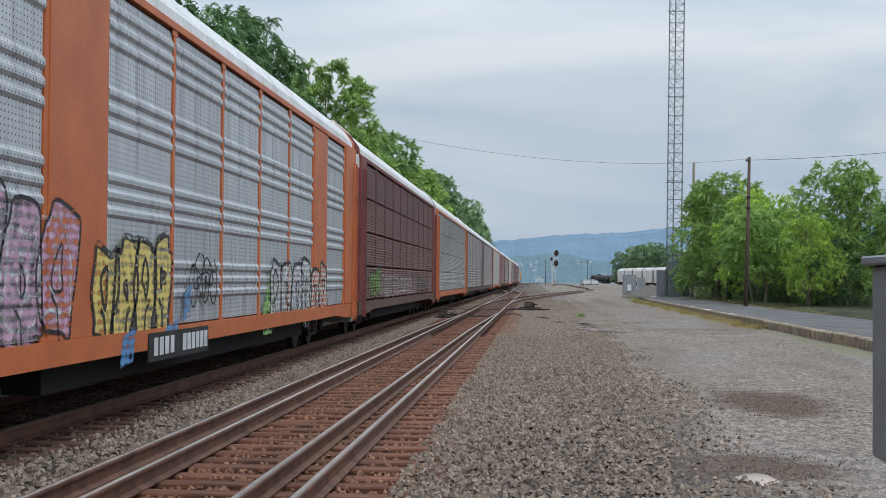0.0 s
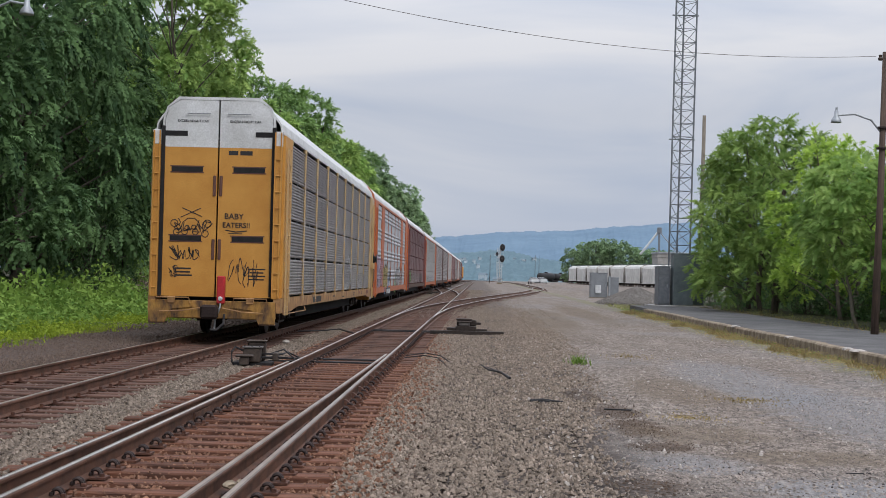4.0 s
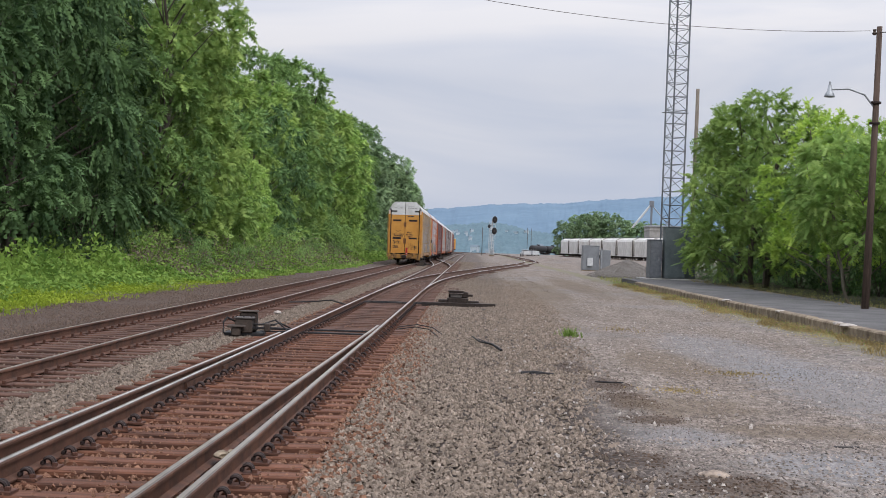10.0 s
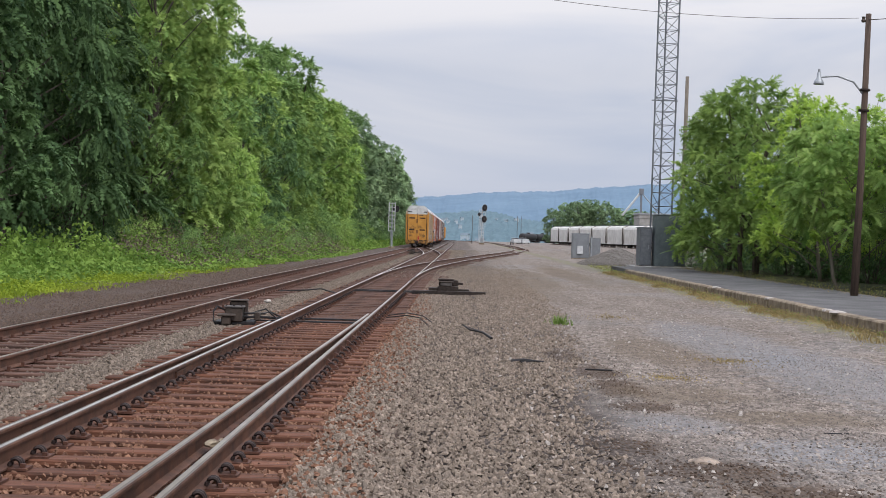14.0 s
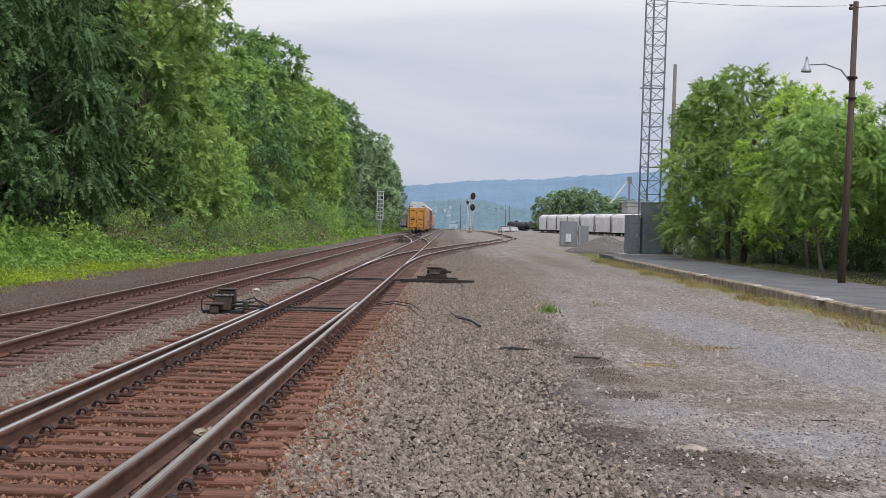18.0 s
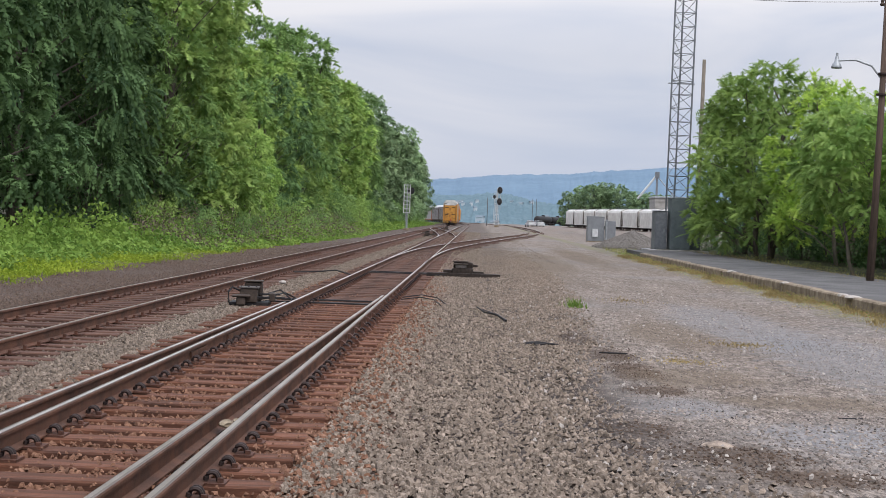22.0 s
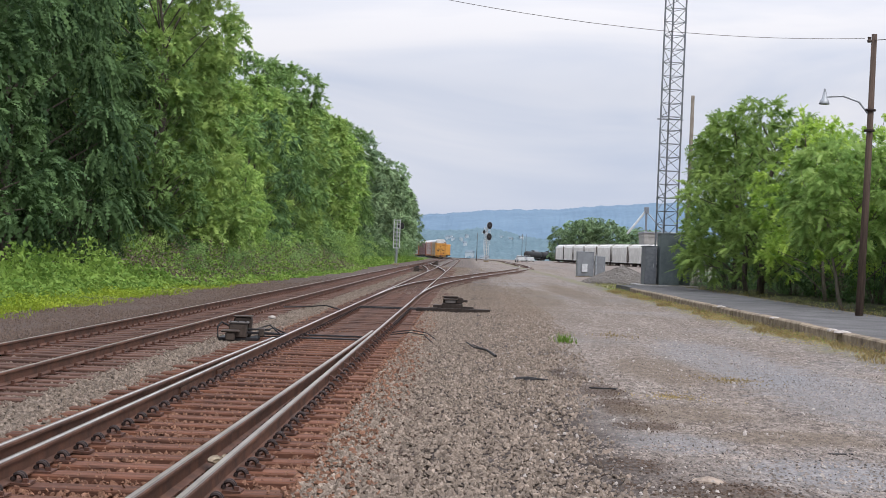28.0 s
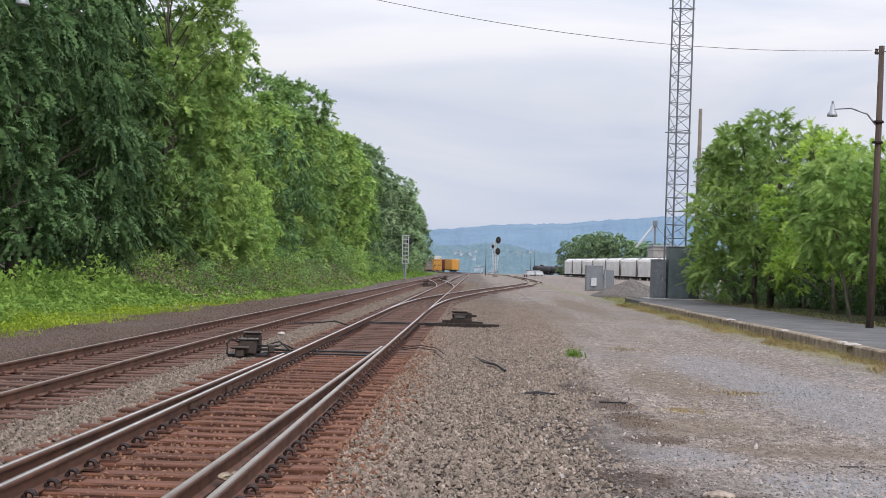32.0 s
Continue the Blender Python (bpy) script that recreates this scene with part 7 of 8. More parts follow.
# ---- signals ----
def signal_right():
    s = thing("railway_signal", "silver railway signal mast with three round dark heads and a ladder", "railway signal", pose(4.6, 320, 0.05))
    part("mast", Shape().tube([(0, 0, 0), (0, 0, 9.0)], 0.15, 10), M_SPRAYW, s)
    part("base", Shape().box(-0.6, 0.6, -0.6, 0.6, -0.2, 0.35, c=0.04), M_CONC, s)
    la = Shape()
    for o in (-0.62, -0.28):
        la.tube([(o - 0.2, -0.3, 0.2), (o, -0.3, 8.3)], 0.045, 6)
    for k in range(20):
        la.tube([(-0.66, -0.3, 0.6 + 0.4 * k), (-0.26, -0.3, 0.6 + 0.4 * k)], 0.035, 5)
    part("ladder", la, M_SPRAYW, s, "silver steel ladder")
    part("cage", Shape().box(-0.75, 0.75, -0.5, -0.42, 5.0, 5.1).box(-0.75, 0.75, -0.5, -0.42, 6.2, 6.3).box(-0.75, 0.75, -0.5, -0.42, 7.4, 7.5).box(-0.75, -0.66, -0.5, -0.42, 4.0, 7.5).box(0.66, 0.75, -0.5, -0.42, 4.0, 7.5), M_SPRAYW, s, "white guard rails")
    part("relay_case", Shape().box(-0.3, 0.3, -0.25, 0.25, 0.35, 1.6, c=0.03), M_GALV, s)
    part("lower_ladder", Shape().box(-0.5, -0.4, -0.5, -0.42, 0.3, 5.0).box(0.4, 0.5, -0.5, -0.42, 0.3, 5.0).box(-0.5, 0.5, -0.5, -0.42, 1.2, 1.3).box(-0.5, 0.5, -0.5, -0.42, 2.0, 2.1).box(-0.5, 0.5, -0.5, -0.42, 2.8, 2.9).box(-0.5, 0.5, -0.5, -0.42, 3.6, 3.7).box(-0.5, 0.5, -0.5, -0.42, 4.4, 4.5), M_SPRAYW, s, "white steel ladder frame")
    for x, z, r in ((0.55, 8.55, 0.8), (-0.7, 7.0, 0.45), (0.5, 5.9, 0.8)):
        hd = part("signal_head", Shape().lathe([(r, 0), (r, 0.1), (r * 0.9, 0.14)], 20, pose(x, -0.5, z, 90, 0, 0) @ Matrix.Diagonal((0.72, 1, 1, 1))), M_BLACK, s, "oval black backboard")
        if x > 0:
            part("rim", Shape().lathe([(r * 1.08, -0.02), (r * 1.08, 0.08), (r * 0.99, 0.08), (r * 0.99, -0.02)], 20, pose(x, -0.5, z, 90, 0, 0) @ Matrix.Diagonal((0.72, 1, 1, 1))), M_GALV, hd, "thin pale rim")
            part("lamp_housing", Shape().lathe([(0.2, 0), (0.2, 0.5), (0.14, 0.52)], 12, pose(x, -0.6, z, 90, 0, 0)), M_CAST, hd)
    return s


def signal_left():
    s = thing("railway_signal", "silver caged railway signal mast at the wood's edge", "railway signal", pose(-8.9, 172, 0.0))
    part("mast", Shape().tube([(0, 0, 0), (0, 0, 5.6)], 0.09, 8), M_GALV, s)
    c = Shape()
    for x in (-0.38, 0.38):
        c.box(x - 0.05, x + 0.05, -0.3, -0.2, 2.2, 5.8)
    for k in range(8):
        z = 2.2 + 0.5 * k
        c.box(-0.42, 0.42, -0.32, -0.24, z - 0.05, z + 0.05)
    part("cage", c, M_SPRAYW, s, "pale slatted cage")
    la = Shape()
    for o in (-0.15, 0.15):
        la.tube([(o, -0.2, 0.0), (o, -0.2, 2.3)], 0.03, 6)
    part("ladder", la, M_GALV, s)
    part("base", Shape().box(-0.4, 0.4, -0.4, 0.4, -0.2, 0.25, c=0.03), M_CONC, s)
    part("signal_head", Shape().lathe([(0.45, 0), (0.45, 0.1), (0.4, 0.14)], 16, pose(0.45, 0.2, 5.0, -90, 0, 0)), M_BLACK, s, "black backboard seen from behind")
    return s


signal_right()
signal_left()
for x, y, h in ((2.5, 345, 7.2), (16.9, 420, 8.5), (18.3, 425, 8.5)):
    pole(x, y, 0, h, 0.09, 0, "slim dark line pole in the distance", M_CAST)


# ---- switch machines ----
def switch_machine(m, label, rods):
    """A cast case under a flat lid, a taller motor box behind it, an anvil-shaped stand in front, and rods to the track."""
    s = thing("switch_machine", label, "switch machine", m)
    part("stand", Shape().box(-0.11, 0.08, -0.40, -0.24, 0.0, 0.17, c=0.02), M_CAST, s, "narrow cast foot")
    part("stand_flange", Shape().box(-0.20, 0.18, -0.44, -0.19, 0.17, 0.225, c=0.022), M_CAST, s, "wide rounded flange")
    part("case", Shape().box(-0.06, 0.31, -0.16, 0.16, 0.05, 0.345, c=0.02), M_CAST, s, "heavy cast case")
    part("cover", Shape().box(-0.085, 0.345, -0.185, 0.18, 0.345, 0.385, c=0.012), M_CASTL, s, "flat pale-worn lid")
    part("motor_housing", Shape().box(0.0, 0.38, 0.20, 0.52, 0.05, 0.47, c=0.04), M_OILY, s, "dark motor housing")
    part("motor_lid", Shape().box(-0.02, 0.40, 0.18, 0.54, 0.47, 0.50, c=0.012), M_CAST, s)
    part("bed_plate", Shape().box(-0.28, 0.55, -0.12, 0.54, -0.02, 0.05, c=0.01), M_BLACK, s)
    part("conduit", Shape().tube([(-0.08, 0.1, 0.28), (-0.24, 0.05, 0.36), (-0.31, -0.05, 0.26), (-0.30, -0.1, 0.06), (-0.24, -0.1, 0.0)], 0.022, 7), M_BLACK, s, "bent black cable conduit")
    for k in range(3):
        part("bolt", Shape().lathe([(0.016, 0), (0.016, 0.02), (0.008, 0.026)], 6, pose(-0.03 + 0.16 * k, -0.16, 0.385)), M_BLACK, s)
    for y, z, ln in ((-0.06, 0.16, 0.62), (0.14, 0.22, 0.50), (0.36, 0.12, 0.80)):
        part("throw_rod", Shape().box(min(0.28 * rods, (0.28 + ln) * rods), max(0.28 * rods, (0.28 + ln) * rods), y - 0.03, y + 0.03, z - 0.02, z + 0.02, c=0.006), M_BLACK, s, "flat dark rod")
    part("rod_clevis", Shape().box(0.62 * rods - 0.06, 0.62 * rods + 0.06, -0.12, 0.20, 0.08, 0.26, c=0.02), M_CAST, s)
    part("cable", Shape().tube([(0.45 * rods, 0.5, 0.2), (0.75 * rods, 0.55, 0.30), (1.0 * rods, 0.3, 0.12), (1.05 * rods, 0.1, 0.0)], 0.018, 6), M_BLACK, s)
    return s


switch_machine(pose(-4.34, 25.5, 0.0, 0, 0, 4) @ Matrix.Scale(0.88, 4), "dark cast switch machine between the two tracks", 1)


def low_machine(m):
    s = thing("switch_machine", "low dark switch machine on long ties beside the track", "switch machine", m)
    part("case", Shape().box(-0.45, 0.5, -0.3, 0.3, 0.08, 0.36, c=0.03), M_OILY, s)
    part("cover", Shape().box(-0.32, 0.20, -0.30, 0.0, 0.36, 0.52, c=0.03), M_CASTL, s, "domed cast cover")
    part("lid", Shape().box(-0.4, 0.28, -0.32, 0.02, 0.52, 0.57, c=0.015), M_CAST, s, "flat lid")
    part("back_cover", Shape().box(-0.40, 0.5, 0.04, 0.3, 0.36, 0.62, c=0.03), M_OILY, s)
    part("back_lid", Shape().box(-0.45, 0.30, 0.0, 0.34, 0.62, 0.68, c=0.015), M_CAST, s)
    part("arm", Shape().box(0.5, 1.0, -0.12, 0.06, 0.1, 0.24, c=0.02).box(0.3, 0.72, 0.1, 0.2, 0.42, 0.52, c=0.01), M_OILY, s)
    part("gear_box", Shape().box(-0.85, -0.4, -0.2, 0.2, 0.08, 0.28, c=0.02), M_OILY, s)
    part("long_tie", Shape().box(-1.6, 1.75, -0.42, -0.14, -0.05, 0.15, c=0.015), M_OILY, s, "dark oily tie")
    part("long_tie", Shape().box(-1.6, 0.9, 0.14, 0.38, -0.05, 0.09, c=0.01), M_OILY, s, "dark oily tie")
    part("throw_rod", Shape().tube([(-0.6, -0.05, 0.15), (-1.5, -0.05, 0.1)], 0.03, 6), M_CLIP, s)
    return s


low_machine(pose(-0.40, 41.2, 0.0) @ Matrix.Diagonal((0.66, 0.8, 0.68, 1)))
for x, y in ((-5.0, 125), (-5.0, 205)):
    switch_machine(pose(x + 0.3, y, 0.0), "dark switch machine between the tracks farther on", -1 if y > 150 else 1)
# rods across the near track at both sets of points
for y in (26.0, 26.9, 40.9, 41.6):
    solid("stretcher_rod", Shape().box(-4.0 if y < 30 else -3.35, -1.6 if y < 30 else -0.9, y - 0.04, y + 0.04, 0.03, 0.06, c=0.004), M_BLACK, "dark flat steel rod between the point rails", "switch rod")


def cable_on_ground(pts, r, label):
    return solid("ground_cable", Shape().tube(pts, r, 7), M_BLACK, label, "cable")


cable_on_ground([(-4.0, 26.3, 0.1), (-3.75, 26.9, 0.16), (-3.6, 27.4, 0.03)], 0.015, "bent black cable by the switch machine")
cable_on_ground([(-1.5, 27.9, 0.05), (-1.1, 27.7, 0.12), (-0.8, 27.2, 0.11), (-0.62, 26.7, 0.0)], 0.010, "black cable looping out of the ballast")
cable_on_ground([(-1.5, 28.5, 0.06), (-1.1, 28.4, 0.13), (-0.75, 28.0, 0.10), (-0.55, 27.5, 0.0)], 0.010, "black cable looping out of the ballast")
cable_on_ground([(-3.5, 38.8, 0.03), (-4.2, 41.0, 0.06), (-4.6, 40.5, 0.03), (-5.3, 39.7, 0.02)], 0.02, "loose black rod lying between the tracks")
solid("wood_scrap", Shape().tube([(-0.02, -1.05, 0.02), (0.03, -0.4, 0.05), (-0.02, 0.2, 0.03), (0.05, 0.9, 0.05)], 0.024, 6, 0.012).tube([(0.05, -0.3, 0.03), (0.12, 0.3, 0.02), (0.1, 0.7, 0.03)], 0.014, 5, 0.008), M_BLACK, "dark splintered branch lying on the gravel", "branch", pose(0.27, 24.7, 0.02, 0, 0, 11) @ Matrix.Diagonal((1, 1.5, 1, 1)))
solid("wood_scrap", Shape().tube([(-0.22, 0, 0.02), (-0.05, 0.03, 0.04), (0.1, -0.01, 0.03), (0.24, 0.02, 0.02)], 0.03, 6, 0.012).tube([(-0.1, -0.06, 0.02), (0.05, -0.04, 0.03)], 0.018, 5, 0.01), M_BLACK, "short dark stick lying on the gravel", "stick", pose(0.97, 19.2, 0.0, 0, 0, 4))
solid("wood_scrap", Shape().box(-0.13, 0.13, -0.01, 0.01, 0.0, 0.015, c=0.004), M_BLACK, "short dark stick lying on the gravel", "stick", pose(3.55, 12.8, 0.0, 0, 0, 10))
solid("wood_scrap", Shape().box(-0.19, 0.19, -0.012, 0.012, 0.0, 0.02, c=0.004), M_BLACK, "thin dark stick lying on the brown gravel", "stick", pose(1.9, 18.4, 0.0, 0, 0, -6))


def rock(x, y, z, sx, sy, sz, seed, material, label, name="stone"):
    bm = bmesh.new()
    bmesh.ops.create_icosphere(bm, subdivisions=2, radius=1.0)
    for v in bm.verts:
        d = 1 + 0.35 * noise.noise(v.co * 1.4 + Vector((seed * 3.7, 0, 0)))
        v.co = Vector((v.co.x * sx * d, v.co.y * sy * d, v.co.z * sz * d))
    me = bpy.data.meshes.new(name)
    bm.to_mesh(me)
    bm.free()
    me.materials.append(material)
    ob = new(name, me)
    ob.location = (x, y, z)
    return tagged(ob, label, "stone")


M_PALE = mat("pale_stone", (0.45, 0.41, 0.37), (0.32, 0.28, 0.25), 8, 0.9, 0, 0.4, 60)
rock(-1.89, 10.5, 0.1, 0.055, 0.10, 0.03, 1, M_CONC, "pale brown stone wedged between two rails")
rock(-1.83, 10.62, 0.1, 0.03, 0.07, 0.025, 7, M_CONC, "small pale stone wedged between two rails")
rock(1.98, 10.9, 0.0, 0.12, 0.11, 0.045, 2, M_STONE, "flat pale stone in the dark gravel")
rock(-4.75, 33.6, 0.02, 0.09, 0.08, 0.05, 3, M_PALE, "white stone between the tracks")
for k, (yy, sx) in enumerate(((21.6, 0.16), (24.3, 0.1), (29.5, 0.2), (30.3, 0.12), (36.0, 0.14), (43.5, 0.16))):
    rock(8.14, yy, 0.34, sx, 0.22, 0.05, 20 + k, M_PALE, "pale broken concrete lump on the kerb", "broken_concrete")
rock(1.95, -23.8, 0.0, 0.17, 0.34, 0.03, 4, M_LOT, "flat white stone in the gravel")

# grey cabinet on a post beside the camera's first place
cb = thing("roadside_cabinet", "weathered grey metal cabinet on a post", "equipment cabinet", pose(2.52, -27.4, 0))
part("body", Shape().box(-0.34, 0.5, -0.3, 0.4, 0.62, 1.86, c=0.015), M_GREY, cb)
part("lid", Shape().box(-0.4, 0.56, -0.36, 0.46, 1.86, 1.92, c=0.012), M_GREY, cb, "overhanging pale lid")
part("door", Shape().box(-0.3, 0.46, -0.32, -0.3, 0.68, 1.8, c=0.006), M_GREY, cb)
part("hinge", Shape().box(-0.37, -0.33, -0.33, -0.28, 0.75, 0.9).box(-0.37, -0.33, -0.33, -0.28, 1.55, 1.7), M_BLACK, cb)
for px in (-0.25, 0.4):
    part("post", Shape().box(px - 0.04, px + 0.04, 0.0, 0.08, -0.3, 0.62), M_BLACK, cb)


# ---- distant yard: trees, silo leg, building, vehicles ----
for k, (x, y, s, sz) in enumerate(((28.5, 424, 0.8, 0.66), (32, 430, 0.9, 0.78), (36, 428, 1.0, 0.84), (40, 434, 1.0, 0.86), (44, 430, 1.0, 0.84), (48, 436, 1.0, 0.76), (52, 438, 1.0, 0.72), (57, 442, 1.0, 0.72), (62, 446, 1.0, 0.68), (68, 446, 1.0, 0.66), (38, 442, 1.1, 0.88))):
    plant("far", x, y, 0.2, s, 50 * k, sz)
el = thing("elevator_leg", "grey grain elevator leg with a white sloping spout", "grain elevator", pose(39.1, 300, 0.3) @ Matrix.Scale(1.2, 4))
part("leg_shaft", Shape().box(-0.17, 0.17, -0.2, 0.2, 0, 10.2, c=0.02), M_TOWER, el)
part("head_house", Shape().box(-0.4, 0.4, -0.35, 0.35, 9.8, 10.9, c=0.05), M_TOWER, el)
part("spout", Shape().tube([(-0.2, 0, 10.1), (-3.4, 0, 5.9)], 0.2, 8), M_SPRAYW, el, "white sloping pipe")
part("spout", Shape().tube([(0.3, 0, 9.8), (3.2, 0, 6.5)], 0.1, 8), M_GALV, el)
bl = thing("shed", "pale concrete block yard building with a flat roof", "building", pose(43.9, 302, 0.3) @ Matrix.Scale(1.18, 4))
part("wall", Shape().box(-4.6, 6.0, -4, 4, 0, 6.2, c=0.02), M_BLOCK, bl)
part("cornice", Shape().box(-4.7, 6.1, -4.1, 4.1, 5.5, 5.8, c=0.02), M_BLOCK, bl)
part("roof", Shape().box(-4.8, 6.2, -4.2, 4.2, 6.2, 6.5, c=0.03), M_GALV, bl)


def pickup(x, y, turn, paint, label):
    t = thing("pickup_truck", label, "truck", pose(x, y, 0, 0, 0, turn))
    part("body", Shape().box(-0.95, 0.95, -2.6, 2.6, 0.5, 1.05, c=0.1), paint, t)
    part("cab", Shape().add([(-0.85, -0.6, 1.05), (0.85, -0.6, 1.05), (0.85, 1.6, 1.05), (-0.85, 1.6, 1.05), (-0.72, -0.4, 1.75), (0.72, -0.4, 1.75), (0.72, 0.9, 1.75), (-0.72, 0.9, 1.75)],
                            [(4, 5, 6, 7), (0, 1, 5, 4), (1, 2, 6, 5), (2, 3, 7, 6), (3, 0, 4, 7)]), M_GLASS, t, "dark glazed cab")
    part("roof", Shape().box(-0.74, 0.74, -0.42, 0.92, 1.74, 1.82, c=0.03), paint, t)
    part("tool_rack", Shape().box(-0.9, 0.9, -2.5, -0.7, 1.05, 1.5, c=0.04), paint, t)
    for sx in (-0.88, 0.88):
        for sy in (-1.7, 1.7):
            w = part("wheel", Shape().lathe([(0.1, -0.1), (0.38, -0.1), (0.4, 0), (0.38, 0.1), (0.1, 0.1)], 14, pose(sx, sy, 0.4, 0, 90, 0)), M_BLACK, t)
    return t


pickup(13.7, 350, 8, M_SPRAYW, "white work truck parked by the siding")
pickup(15.9, 354, 14, M_SPRAYW, "white work truck with a tool body by the siding")


# ---- valley: tree clumps and pale houses ----
def slope_height(a, y):
    """Lower valley slopes by direction a and distance y."""
    t = min(1, max(0, (y - 750) / 1500))
    return -8 + (44 + 5 * math.sin(a * 37 + 1) + 3 * math.sin(a * 95) + 10 * noise.noise(Vector((a * 14, y / 600, 2)))) * t + (2.2 * noise.noise(Vector((a * 240, y / 60, 4))) + 2.6 * noise.noise(Vector((a * 620, y / 26, 8)))) * min(1.5, y / 1100)


def ridge_height(a, y):
    """The long wooded ridge on the horizon."""
    t = min(1, max(0, (y - 2300) / 1250))
    top = 108 + 290 * min(0.3, max(-0.08, a)) + 1.2 * math.sin(a * 55 + 0.6) + 2.5 * noise.noise(Vector((a * 22, 1.3, 0))) + 3.5 * noise.noise(Vector((a * 130, 2.3, 0)))
    fine = 2.4 * noise.noise(Vector((a * 900, y / 40, 0))) + 1.6 * noise.noise(Vector((a * 2100, y / 25, 3)))
    return -20 + (top + 20) * (t * t * (3 - 2 * t)) ** 0.8 + fine


def hillside(name, label, rule, y0, y1, rows, material, a0=-0.42, a1=0.42, step=0.0011):
    aa = np.arange(a0, a1, step)
    v = [(float(a) * y, float(y), rule(float(a), float(y))) for y in np.linspace(y0, y1, rows) for a in aa]
    n = len(aa)
    f = [(j * n + i, j * n + i + 1, (j + 1) * n + i + 1, (j + 1) * n + i) for j in range(rows - 1) for i in range(n - 1)]
    return tagged(new(name, raw_mesh(name, v, f, material)), label, "hill", kind="structure")


def valley():
    rng = np.random.default_rng(21)
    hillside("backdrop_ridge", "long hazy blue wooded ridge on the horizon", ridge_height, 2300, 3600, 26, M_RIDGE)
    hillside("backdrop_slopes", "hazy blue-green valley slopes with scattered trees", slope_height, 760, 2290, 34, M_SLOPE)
    for k in range(16):
        y = rng.uniform(900, 1900)
        a = rng.choice([rng.uniform(-0.035, 0.075), rng.uniform(-0.02, 0.05)])
        x = a * y
        z = slope_height(a, y) + 2
        w, d, h = rng.uniform(1.4, 2.8), rng.uniform(2, 3), rng.uniform(0.9, 1.5)
        hs = thing("house", "small pale house far off in the valley", "house", pose(x, y, z, 0, 0, rng.uniform(-30, 30)), group="houses in the valley")
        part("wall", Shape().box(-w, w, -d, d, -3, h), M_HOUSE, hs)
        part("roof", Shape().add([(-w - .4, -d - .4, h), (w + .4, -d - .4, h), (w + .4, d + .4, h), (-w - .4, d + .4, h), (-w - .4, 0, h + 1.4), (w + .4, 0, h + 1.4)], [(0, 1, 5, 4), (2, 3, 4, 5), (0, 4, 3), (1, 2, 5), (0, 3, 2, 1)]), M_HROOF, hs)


# aerial haze is part of the hill and house colours here
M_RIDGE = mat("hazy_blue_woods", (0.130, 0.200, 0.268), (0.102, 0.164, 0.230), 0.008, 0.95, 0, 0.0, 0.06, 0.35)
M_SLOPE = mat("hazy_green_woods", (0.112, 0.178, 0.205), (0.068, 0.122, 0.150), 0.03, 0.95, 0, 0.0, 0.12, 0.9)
M_HOUSE = mat("hazed_pale_walls", (0.46, 0.50, 0.53), (0.36, 0.41, 0.45), 0.2, 0.8, 0, 0, 10)
M_HROOF = mat("hazed_roofs", (0.17, 0.21, 0.24), (0.14, 0.18, 0.21), 0.2, 0.8, 0, 0, 10)
valley()


